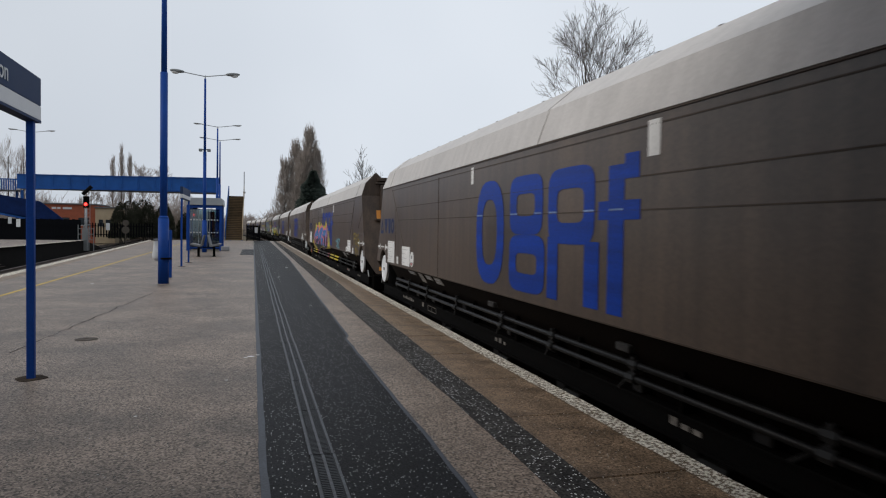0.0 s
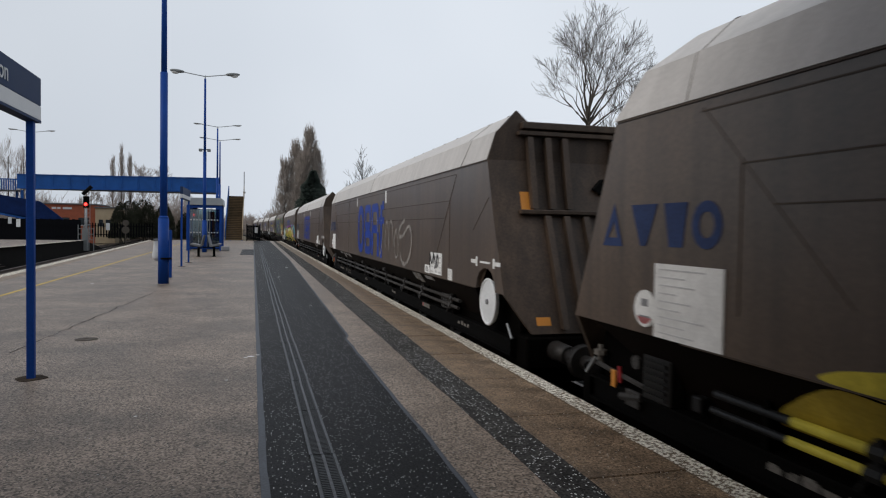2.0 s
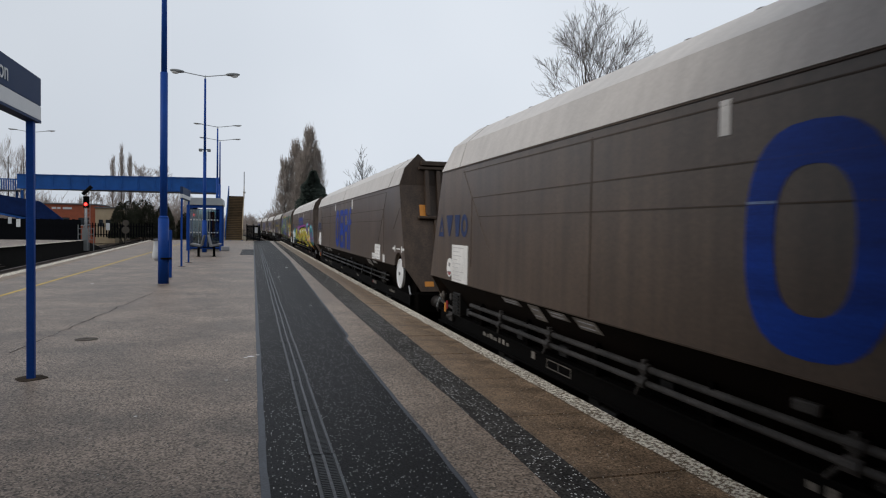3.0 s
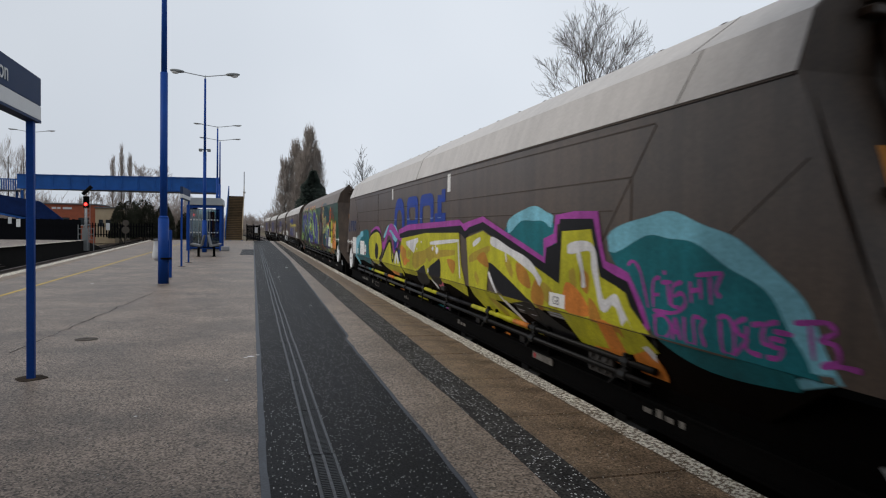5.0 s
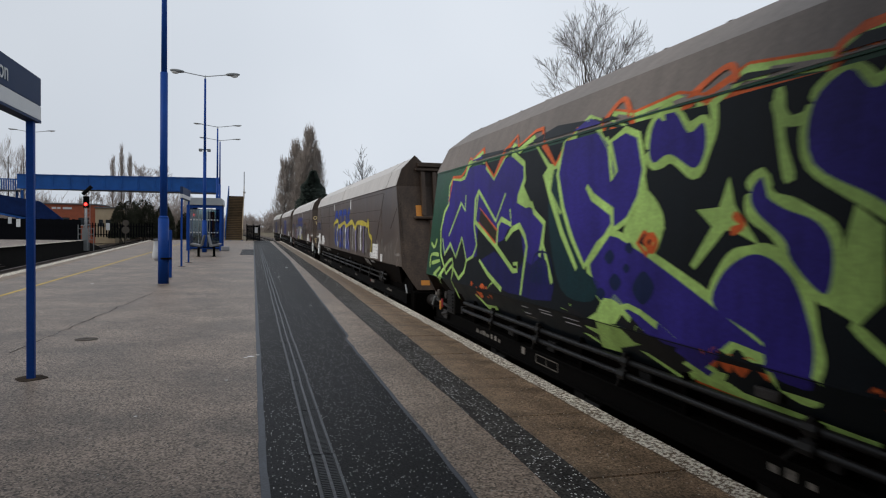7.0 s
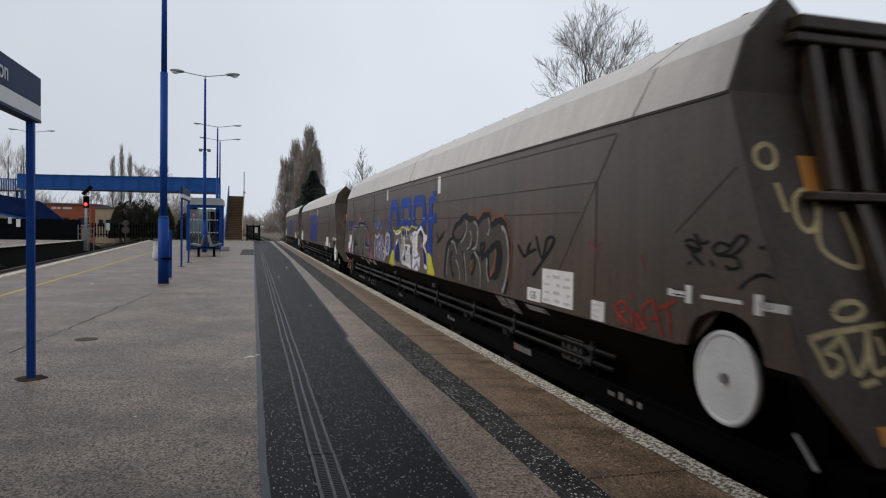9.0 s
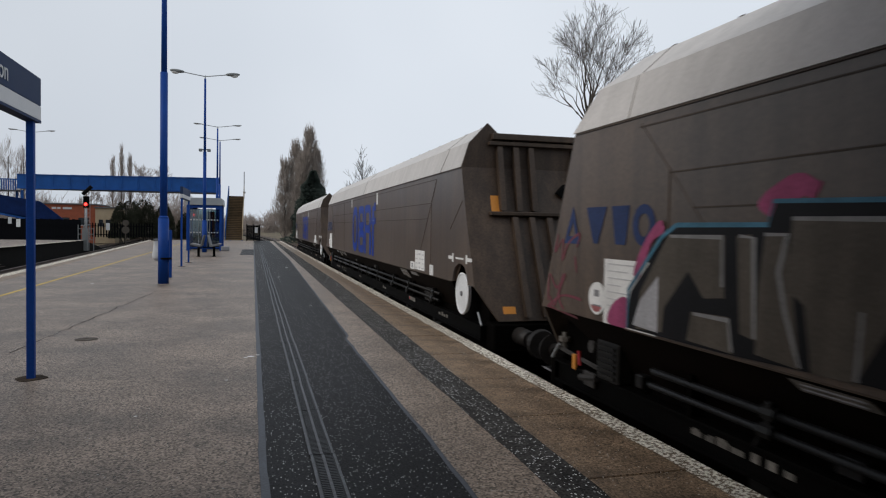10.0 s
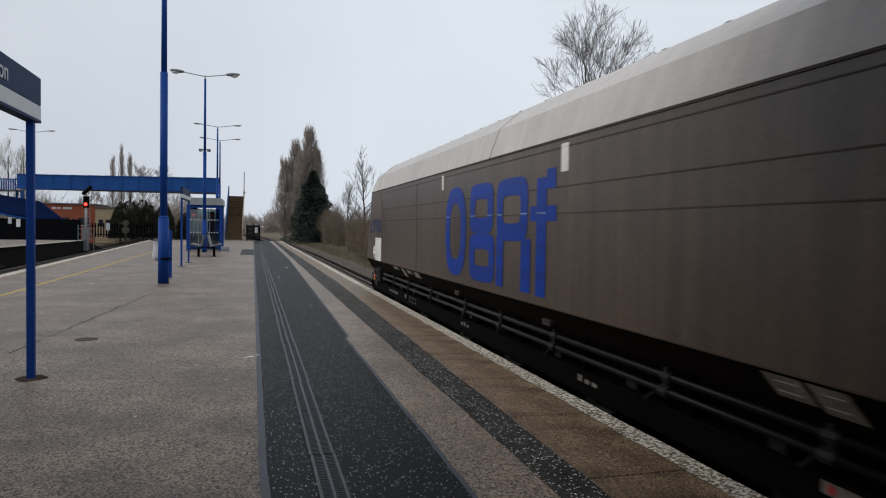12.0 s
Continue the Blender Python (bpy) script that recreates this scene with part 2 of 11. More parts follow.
M_RED = glowing("red_aspect", (1.0, 0.05, 0.04), 4.0)
M_BROKEN = material("broken_tarmac", (0.055, 0.042, 0.032), 0.95, vary=0.5, scale=20, fine=60, bump=1.0, gloss=0.05)
M_COVER = material("rusty_cover", (0.10, 0.085, 0.072), 0.8, vary=0.4, scale=20, fine=60, bump=0.6, gloss=0.15)
M_NOSING = material("dark_nosing", (0.05, 0.034, 0.02), 0.9, vary=0.3)
M_BENCH = material("bench_steel", (0.20, 0.205, 0.21), 0.5, metal=0.3, vary=0.2, scale=10)
# bridge blue with the far stair's shade put into the colour
M_STAIRBLUE = material("dull_stair_blue", (0.006, 0.020, 0.085), 0.6, vary=0.25, scale=6, gloss=0.08)
M_BAG = material("clear_white_sack", (0.62, 0.64, 0.66), 0.4, vary=0.1, scale=12, bump=0.3)


# ------------------------------------------------------------------ mesh helpers
def part(name, bm, mat, parent=None, label="", smooth=False):
    me = bpy.data.meshes.new(name)
    if smooth:
        for f in bm.faces:
            f.smooth = len(f.verts) <= 4
    bm.normal_update()
    bm.to_mesh(me)
    bm.free()
    for mm in (mat if isinstance(mat, (list, tuple)) else [mat]):
        me.materials.append(mm)
    ob = new(name, me)
    ob.parent = parent
    if label:
        tagged(ob, label)
    return ob


def thing(name, x, y, z, label, category, group="", kind="", rz=0):
    ob = new(name)
    ob.matrix_basis = pose(x, y, z, 0, 0, rz)
    return tagged(ob, label, category, group, kind)


def box(bm, x0, x1, y0, y1, z0, z1, bev=0.0):
    r = bmesh.ops.create_cube(bm, size=1.0, matrix=Matrix.Translation(((x0 + x1) / 2, (y0 + y1) / 2, (z0 + z1) / 2))
                              @ Matrix.Diagonal((abs(x1 - x0), abs(y1 - y0), abs(z1 - z0), 1)))
    if bev:
        es = list({e for v in r["verts"] for e in v.link_edges})
        bmesh.ops.bevel(bm, geom=es, offset=bev, segments=1, affect="EDGES")
    return bm


def rod(bm, a, b, r0, r1=None, seg=8, caps=True):
    """A tapered rod between two points."""
    a, b = Vector(a), Vector(b)
    r1 = r0 if r1 is None else r1
    d = b - a
    m = Matrix.Translation((a + b) / 2) @ d.to_track_quat("Z", "Y").to_matrix().to_4x4()
    bmesh.ops.create_cone(bm, cap_ends=caps, segments=seg, radius1=r0, radius2=r1, depth=d.length, matrix=m)
    return bm


def prism(bm, pts, axis, lo, hi):
    """A flat outline (two coordinates a point) drawn out along an axis from lo to hi."""
    def at(p, k):
        return {"x": (k, p[0], p[1]), "y": (p[0], k, p[1]), "z": (p[0], p[1], k)}[axis]
    a = [bm.verts.new(at(p, lo)) for p in pts]
    b = [bm.verts.new(at(p, hi)) for p in pts]
    n = len(pts)
    fa, fb = bm.faces.new(a), bm.faces.new(list(reversed(b)))
    for i in range(n):
        bm.faces.new((a[i], b[i], b[(i + 1) % n], a[(i + 1) % n]))
    if n > 4:
        bmesh.ops.triangulate(bm, faces=[fa, fb])
    bmesh.ops.recalc_face_normals(bm, faces=bm.faces[:])
    return bm


def B():
    return bmesh.new()


# ------------------------------------------------------------------ the line
RAIL = -0.92          # rail top below the platform's top
LINE = 3.93           # middle of the near track
BEND, RADIUS = 55.0, 1880.0


def track_x(y):
    return LINE - max(0.0, y - BEND) ** 2 / (2 * RADIUS)


def track_turn(y):
    """Degrees by which the track has turned to the left at y."""
    return math.degrees(math.atan(max(0.0, y - BEND) / RADIUS))


def left_edge(y):
    return -5.1 - 0.0575 * y


# ------------------------------------------------------------------ ground and track beds
bm = B()
GX = [-900, -300, -120, -60, -30, -18, -9, -4, 2, 6.2, 7.2, 9, 12, 16, 24, 45, 90, 300, 900]
GY = [-120, -40, -10, 10, 25, 40, 55, 70, 90, 120, 160, 220, 320, 600, 1500]
gv = {}
for i, gx in enumerate(GX):
    for j, gy in enumerate(GY):
        h = -1.16
        if gx >= 7.2:
            h = -1.0 + 0.25 * min(1, (gx - 7.2) / 4) + 0.12 * noise.noise((gx * 0.2, gy * 0.1, 0))
        gv[i, j] = bm.verts.new((gx + (track_x(gy) - LINE if abs(gx) < 30 and gx > 0 else 0), gy, h))
for i in range(len(GX) - 1):
    for j in range(len(GY) - 1):
        bm.faces.new((gv[i, j], gv[i + 1, j], gv[i + 1, j + 1], gv[i, j + 1]))
ground = part("ground", bm, M_GROUND, label="rough winter grass and earth beside the railway", smooth=True)
tagged(ground, category="ground", kind="structure")


def ribbon(bm, fl, fr, z, ys):
    """A sheet between two lines that run along y."""
    a = [bm.verts.new((fl(y), y, z(y) if callable(z) else z)) for y in ys]
    b = [bm.verts.new((fr(y), y, z(y) if callable(z) else z)) for y in ys]
    for i in range(len(ys) - 1):
        bm.faces.new((a[i], b[i], b[i + 1], a[i + 1]))


def track(name, fx, y0, y1, label, bed_mat):
    ys = [y0 + k * 4.0 for k in range(int((y1 - y0) / 4) + 1)]
    bed = B()
    rows = [[bed.verts.new((fx(y) + dx, y, dz)) for dx, dz in ((-2.2, -1.15), (-1.5, RAIL - 0.19), (1.5, RAIL - 0.19), (2.3, -1.15))] for y in ys]
    for a, b in zip(rows, rows[1:]):
        for k in range(3):
            bed.faces.new((a[k], a[k + 1], b[k + 1], b[k]))
    top = part(name, bed, bed_mat, label=label)
    tagged(top, category="railway track", kind="structure")
    for side in (-0.7525, 0.7525):
        r = B()
        prof = [(-0.07, -0.155), (0.07, -0.155), (0.07, -0.14), (0.012, -0.12), (0.012, -0.04), (0.036, -0.03), (0.036, 0), (-0.036, 0),
                (-0.036, -0.03), (-0.012, -0.04), (-0.012, -0.12), (-0.07, -0.14)]
        rings = [[r.verts.new((fx(y) + side + px, y, RAIL + pz)) for px, pz in prof] for y in ys]
        for a, b in zip(rings, rings[1:]):
            for k in range(len(prof)):
                q = (k + 1) % len(prof)
                r.faces.new((a[k], a[q], b[q], b[k]))
        bmesh.ops.recalc_face_normals(r, faces=r.faces[:])
        part("rail", r, M_RAIL, top, "rusty rail with a worn bright head")
    return top


near_track = track("track_near", track_x, -40, 300, "near track with rusty rails, oil stains and shade in its bed colour", M_SHADEBED)
bm = B()
ribbon(bm, lambda y: track_x(y) + 1.55 + 0.2 * noise.noise((y * 0.4, 1, 1)), lambda y: track_x(y) + 3.4 + 0.5 * noise.noise((y * 0.3, 4, 1)), -1.09, [-40 + 2 * k for k in range(170)])
part("ballast_shoulder", bm, M_BALLAST, near_track, "brown ballast shoulder and cess")
left_track = track("track_far", lambda y: left_edge(y) - 1.5, -20, 300, "ballasted far track with rusty rails", M_SHADEBED)
loop_track = track("track_loop", lambda y: left_edge(y) - 5.0, -20, 300, "ballasted third track along the far platform", M_SHADEBED)

# ------------------------------------------------------------------ platform
Y0, Y1 = -14.0, 66.0
ROWS = [Y0 + 0.2 * k for k in range(int(34 / 0.2))] + [20 + 0.5 * k for k in range(93)]
ROWS = [y for y in ROWS if y <= Y1]


def wavy(base, amp, seed, freq=1.3):
    return lambda y: base(y) + amp * noise.noise((y * freq, seed, 0)) + 0.4 * amp * noise.noise((y * freq * 4, seed, 5))


b_edge = lambda y: 2.53
b_white = wavy(lambda y: 2.375, 0.022, 1, 2.4)
b_grit = wavy(lambda y: 1.76 + 0.018 * min(14, max(0, y - 3)), 0.02, 2, 0.9)
b_pale = wavy(lambda y: 1.51 + 0.004 * max(0, y - 3), 0.015, 3, 0.9)
b_trench_r = wavy(lambda y: 1.09 + (0.05 if y > 8.4 else 0) + 0.014 * min(20, max(0, y - 8.4)), 0.014, 4)
b_trench_l = wavy(lambda y: 0.065 - 0.001 * y, 0.008, 5)
b_left = lambda y: left_edge(y) + 0.55

slab = B()
prism(slab, [(left_edge(Y0) + 0.05, Y0), (2.50, Y0), (2.50, Y1), (left_edge(Y1) + 0.05, Y1)], "z", -1.14, -0.07)
platform = part("platform", slab, M_WALL, label="long island platform with a near-black brick face")
tagged(platform, category="railway platform", kind="structure")


def band(name, fl, fr, mat, label, z=0.0, ys=ROWS):
    bm = B()
    ribbon(bm, fl, fr, z, ys)
    g = bmesh.ops.extrude_face_region(bm, geom=bm.faces[:])
    bmesh.ops.translate(bm, verts=[v for v in g["geom"] if isinstance(v, bmesh.types.BMVert)], vec=(0, 0, -0.068))
    bmesh.ops.recalc_face_normals(bm, faces=bm.faces[:])
    return part(name, bm, mat, platform, label)


band("tarmac", b_left, b_trench_l, M_TARMAC, "pale worn tarmac surface")
CUT = ROWS.index(min(ROWS, key=lambda y: abs(y - 8.4)))
band("trench_tarmac", b_trench_l, b_trench_r, M_TRENCH, "newer black tarmac strip with pale grit", ys=ROWS[:CUT + 1])
band("trench_tarmac", b_trench_l, b_trench_r, M_TRENCH_OLD, "older bluish tarmac strip", ys=ROWS[CUT:])
band("tarmac", b_trench_r, b_pale, M_TARMAC_STRIP, "pale worn tarmac strip")
band("grit_band", b_pale, b_grit, M_GRIT, "dark gritty joint along the coping", 0.004)
band("coping", lambda y: left_edge(y), b_left, M_COPING, "brown paved coping of the far edge")
# coping slabs along the near edge
slab_meshes = []
for k in range(4):
    bm = B()
    box(bm, 1.74, 2.525 + 0.004 * (k - 1.5), 0.006, 1.234, -0.068, 0.0015 * (k - 2), 0.006)
    slab_meshes.append(part("coping_slab", bm, M_COPING, platform, "worn brown coping slab"))
    slab_meshes[-1].location.y = -9.10 + 1.24 * k
rk = random.Random(2)
for k in range(4, 60):
    o = new("coping_slab", slab_meshes[rk.randrange(4)].data)
    o.parent = platform
    o.location.y = -9.10 + 1.24 * k
    tagged(o, "worn brown coping slab")


def seal(fn, w):
    bm = B()
    ribbon(bm, lambda y: fn(y) - w / 2 + 0.006 * noise.noise((y * 3, 7, 0)), lambda y: fn(y) + w / 2 + 0.006 * noise.noise((y * 3, 9, 0)), 0.004, [y for y in ROWS if y < 50])
    part("bitumen_seal", bm, M_SEAL, platform, "bluish bitumen overband along the trench edge")


seal(b_trench_l, 0.045)
seal(b_trench_r, 0.03)

# drain: channel sections with slotted tops
sect = B()
lips = B()
for sx in (-0.065, 0.0, 0.065):
    box(lips, sx - 0.008, sx + 0.008, 0.004, 0.996, 0, 0.010)
lips = part("drain_frame", lips, M_DRAINLIP, platform, "pale worn drain frame")
lips.location = (0.40, -2.0, 0.0015)
box(sect, -0.055, 0.055, 0.004, 0.996, 0, 0.003)
for k in range(40):
    box(sect, -0.05, -0.006, 0.012 + k * 0.0245, 0.026 + k * 0.0245, 0.003, 0.008)
    box(sect, 0.006, 0.05, 0.012 + k * 0.0245, 0.026 + k * 0.0245, 0.003, 0.008)
first = part("drain_section", sect, M_DRAIN, platform, "grey slotted drain channel section")
first.location = (0.40, -2.0, 0.001)
for k in range(1, 46):
    o = new("drain_section", first.data)
    o.parent = platform
    o.location = (0.40 + 0.003 * math.sin(k * 1.7), -2.0 + k, 0.001)
    o = new("drain_frame", lips.data)
    o.parent = platform
    o.location = (0.40 + 0.003 * math.sin(k * 1.7), -2.0 + k, 0.0015)

# white line over the coping, yellow line on the other side
bm = B()
ribbon(bm, b_white, lambda y: 2.535 + 0.008 * noise.noise((y * 2, 3, 3)), 0.006, ROWS)
tagged(part("edge_line", bm, M_EDGE, platform, "worn white platform edge line"))
bm = B()
ribbon(bm, lambda y: -4.27 - 0.0165 * y, lambda y: -4.20 - 0.0165 * y, 0.004, ROWS)
part("yellow_line", bm, M_YELLOW, platform, "faded yellow safety line")
bm = B()
ribbon(bm, lambda y: left_edge(y) - 0.02, lambda y: left_edge(y) + 0.25, 0.006, ROWS)
part("edge_line", bm, M_EDGE, platform, "worn white platform edge line")
# later patch of dark tarmac beside the trench, and pale splashes
bm = B()
ribbon(bm, lambda y: -0.62 + 0.03 * noise.noise((y, 8, 8)), lambda y: 0.03, 0.003, [33 + 0.5 * k for k in range(17)])
part("tarmac_patch", bm, M_TRENCH, platform, "dark tarmac patch")
for sx, sy, sr in ((-0.02, 7.23, 0.035), (-0.07, 7.18, 0.02), (0.05, 7.30, 0.018), (-0.22, 6.15, 0.014), (0.96, 11.82, 0.03), (1.07, 22.95, 0.06), (0.65, 18.57, 0.05), (-3.48, 16.7, 0.05), (-0.79, 5.11, 0.012)):
    bm = B()
    rim = [bm.verts.new((sx + sr * (0.6 + 0.6 * noise.noise((math.cos(a) * 2, math.sin(a) * 2, sy))) * 1.6 * math.cos(a), sy + sr * (0.8 + 0.7 * noise.noise((math.cos(a) * 3, math.sin(a) * 3, sx))) * math.sin(a), 0.006))
           for a in [k * math.tau / 18 for k in range(18)]]
    bmesh.ops.triangulate(bm, faces=[bm.faces.new(rim)])
    part("splash", bm, M_PLATE, platform, "dried white splash")
# crack-like joint across the tarmac, and the small iron cover
bm = B()
pts = [(-2.42 + 0.019 * k + 0.10 * noise.noise((k * 0.9, 2, 2)), 7.88 + 0.245 * k) for k in range(29)]
ja = [bm.verts.new((x - 0.006, y, 0.004)) for x, y in pts]
jb = [bm.verts.new((x + 0.007 + 0.008 * noise.noise((y, 1, 6)), y, 0.004)) for x, y in pts]
for k in range(28):
    bm.faces.new((ja[k], jb[k], jb[k + 1], ja[k + 1]))
part("joint", bm, M_GRIT, platform, "dark reinstatement joint in the tarmac")
bm = B()
rod(bm, (0, 0, 0), (0, 0, 0.005), 0.125, seg=20)
rod(bm, (0, 0, 0.005), (0, 0, 0.009), 0.10, seg=20)
box(bm, -0.03, 0.03, -0.008, 0.008, 0.009, 0.013)
cover = part("access_cover", bm, M_COVER, label="small rusty iron cover set in the tarmac")
cover.matrix_basis = pose(-1.87, 8.68, 0.0, rz=8)
tagged(cover, category="manhole cover", kind="thing")

# unseen walls and canopy, added to close the place and hold back skylight
bm = B()
box(bm, -4.1, 2.2, -6.4, -6.1, 0, 3.7)
box(bm, -4.4, -4.1, -6.4, 1.7, 0, 3.7)
box(bm, -4.4, 2.2, -14.0, 3.0, 3.7, 3.9)
tagged(part("wall_south", bm, M_BRICK, label="plain brick walls and canopy added out of view to block light"), category="wall", kind="structure")
# another unseen wall, added to cut low light from the west
bm = B()
box(bm, -17.3, -17.0, -14, 14, 0.0, 6.5)
tagged(part("wall_west", bm, M_BRICK, label="plain brick wall added out of view to block western light"), category="wall", kind="structure")

# ------------------------------------------------------------------ signs and lamps
def sign_board(x, y0, label, word=False, span=2.9, over=0.2):
    """A running-in board on two square posts, along the platform; y0: its far post."""
    top = thing("station_sign", x, y0, 0, label, "sign", "station name boards")
    for dy in (0.0, -span):
        bm = B()
        box(bm, -0.03, 0.03, dy - 0.03, dy + 0.03, 0, 2.26, 0.005)
        p = part("post", bm, M_BLUE, top, "blue square steel post")
        bm = B()
        rim = [(0.115 * (1 + 0.35 * noise.noise((math.cos(k * 0.393) * 2.5, math.sin(k * 0.393) * 2.5, y0 + dy))) * math.cos(k * 0.393),
                dy + 0.13 * (1 + 0.3 * noise.noise((math.cos(k * 0.393) * 2.5, math.sin(k * 0.393) * 2.5, 3))) * math.sin(k * 0.393)) for k in range(16)]
        prism(bm, rim, "z", 0, 0.006)
        part("base_patch", bm, M_BROKEN, p, "dark patch of broken tarmac round the post")
    bm = B()
    box(bm, -0.045, 0.045, -span - over, 0.13, 2.372, 2.615, 0.004)
    board = part("board", bm, M_NAVY, top, "navy name board")
    bm = B()
    box(bm, -0.046, 0.046, -span - over, 0.13, 2.245, 2.370, 0.004)
    part("lower_strip", bm, M_SIGNWHITE, top, "pale lower strip")
    bm = B()
    box(bm, -0.05, 0.05, -span - over, 0.12, 2.222, 2.244)
    part("frame", bm, M_NAVY, top, "dark lower frame")
    if word:
        cu = bpy.data.curves.new("lettering", "FONT")
        cu.body, cu.size, cu.extrude, cu.align_x = "on", 0.20, 0.002, "RIGHT"
        cu.materials.append(M_SIGNWHITE)
        o = new("lettering", cu)
        o.parent = board
        o.matrix_local = Matrix.Translation((0.049, -0.70, 2.422)) @ Euler((radians(90), 0, radians(90))).to_matrix().to_4x4()
        tagged(o, "white name lettering")
    return top


sign_board(-1.85, 6.57, "navy station name board on blue steel posts", True)
sign_board(-2.27, 26.1, "navy station name board seen edge-on on blue posts", span=2.5, over=0.05)


def lamp_post(x, y, label, arm=1.5, height=8.5, rz=0, mat=M_BLUE, slim=1.0):
    top = thing("platform_lamp", x, y, 0, label, "lamp post", "platform lamps", rz=rz)
    bm = B()
    rod(bm, (0, 0, 0), (0, 0, 1.5), 0.118, seg=16)
    rod(bm, (0, 0, 1.5), (0, 0, 1.56), 0.118, 0.085, 16)
    part("base", bm, mat, top, "thick blue base section", True)
    bm = B()
    box(bm, 0.10, 0.125, -0.05, 0.05, 0.5, 1.0, 0.004)
    part("access_door", bm, mat, top, "small access door in the base")
    bm = B()
    rod(bm, (0, 0, 1.5), (0, 0, 4.84), 0.082, seg=14)
    part("lower_pole", bm, mat, top, "blue tubular pole", True)
    bm = B()
    rod(bm, (0, 0, 4.84), (0, 0, height - 0.15), 0.066, 0.05, 14)
    part("upper_pole", bm, mat, top, "slimmer blue upper pole", True)
    bm = B()
    rod(bm, (0, 0, height - 0.3), (0, 0, height), 0.03, seg=10)
    for s in (-1, 1):
        rod(bm, (0, 0, height - 0.05), (s * (arm - 0.45), 0, height + 0.10), 0.022, seg=8)
    br = part("bracket", bm, M_GREY, top, "thin double bracket arm", True)
    for s in (-1, 1):
        bm = B()
        bmesh.ops.create_uvsphere(bm, u_segments=14, v_segments=8, radius=1.0,
                                  matrix=pose(s * (arm - 0.18), 0, height + 0.13, 0, -4 * s) @ Matrix.Diagonal((0.36, 0.13, 0.085 * slim, 1)))
        hd = part("lantern", bm, M_LAMPHEAD, top, "grey streetlight lantern", True)
        bm = B()
        bmesh.ops.create_uvsphere(bm, u_segments=12, v_segments=6, radius=1.0,
                                  matrix=pose(s * (arm - 0.10), 0, height + 0.13 - 0.06 * slim) @ Matrix.Diagonal((0.19, 0.10, 0.085 * slim, 1)))
        part("diffuser", bm, M_DIFFUSER, hd, "clear bowl diffuser", True)
    return top


L1 = lamp_post(-2.0, 16.74, "tall blue platform lamp post with a thick base", rz=1)
L2 = copy_thing(L1, pose(-2.40, 36.2, 0, 0, 0, -1) @ Matrix.Diagonal((1, 1, 1.046, 1)))
L2["label"] = "tall blue double-armed lamp post before the waiting shelter"
for s in (-1, 1):
    bm = B()
    box(bm, 0.12 * s, 0.28 * s, -0.16, 0.10, 4.86, 4.98, 0.01)
    rod(bm, (0.0, 0, 4.95), (0.2 * s, 0, 4.97), 0.02, seg=6)
    part("surveillance_camera", bm, M_LAMPHEAD, L2, "small grey surveillance camera")
L3 = lamp_post(-2.55, 51.5, "distant blue double-armed lamp post", slim=0.45)
L4 = copy_thing(L3, pose(-2.75, 59.5, 0))
L4["label"] = "slender far lamp post near the footbridge"
L5 = copy_thing(L3, pose(-16.8, 60.0, 0))
L5["label"] = "lamp post on the opposite platform"

bm = B()
box(bm, -0.04, 0.04, -0.04, 0.04, 0, 1.22, 0.008)
po = part("marker_post", bm, M_BLUE, label="short blue square post beside the lamp")
po.matrix_basis = pose(-2.06, 18.6, 0)
tagged(po, category="post")

# litter sack on a hoop, behind the lamp's base
sack = thing("litter_sack", -2.14, 17.05, 0.0, "clear litter sack hanging from a black hoop", "litter bag")
bm = B()
prof = [(0.02, 0.5), (0.10, 0.52), (0.14, 0.62), (0.13, 0.8), (0.11, 0.95), (0.12, 1.02)]
rings = []
for r, z in prof:
    rings.append([bm.verts.new((r * (1 + 0.10 * math.sin(3 * a + z * 9)) * math.cos(a), r * (1 + 0.08 * math.cos(5 * a)) * math.sin(a), z)) for a in [k * math.tau / 18 for k in range(18)]])
for a, b in zip(rings, rings[1:]):
    for k in range(18):
        bm.faces.new((a[k], a[(k + 1) % 18], b[(k + 1) % 18], b[k]))
part("sack", bm, M_BAG, sack, "clear white plastic sack", True)
bm = B()
for k in range(20):
    a, b = k * math.tau / 20, (k + 1) * math.tau / 20
    rod(bm, (0.17 * math.cos(a), 0.17 * math.sin(a), 1.0), (0.17 * math.cos(b), 0.17 * math.sin(b), 1.0), 0.014, seg=6)
rod(bm, (0.17, 0, 1.0), (0.2, -0.36, 1.0), 0.014, seg=6)
part("hoop", bm, M_BLACK, sack, "black metal hoop")
bm = B()
rod(bm, (0.2, -0.36, 0.56), (0.2, -0.36, 0.60), 0.125, seg=18)
part("strap", bm, M_BLACK, sack, "black band round the lamp base")

# ------------------------------------------------------------------ waiting shelter and bench
shelter = thing("waiting_shelter", -2.56, 38.5, 0, "glazed waiting shelter with blue frame and grey roof", "shelter")
SX, SD, SH = 0.84, 2.4, 2.46
bm = B()
prism(bm, [(-0.94, SH), (0.93, SH), (0.95, SH + 0.06), (0.93, SH + 0.33), (0.84, SH + 0.38), (-0.84, SH + 0.38), (-0.94, SH + 0.33)], "y", -0.12, SD + 0.2)
part("roof", bm, M_GREY, shelter, "rounded grey roof")
bm = B()
box(bm, -0.90, 0.90, -0.02, SD + 0.1, SH - 0.02, SH - 0.003)
part("soffit", bm, M_NAVY, shelter, "dark blue roof underside")
bm = B()
box(bm, -SX, SX, -0.03, 0.03, SH - 0.16, SH - 0.021)
part("fascia", bm, M_BLUE, shelter, "dark blue fascia")
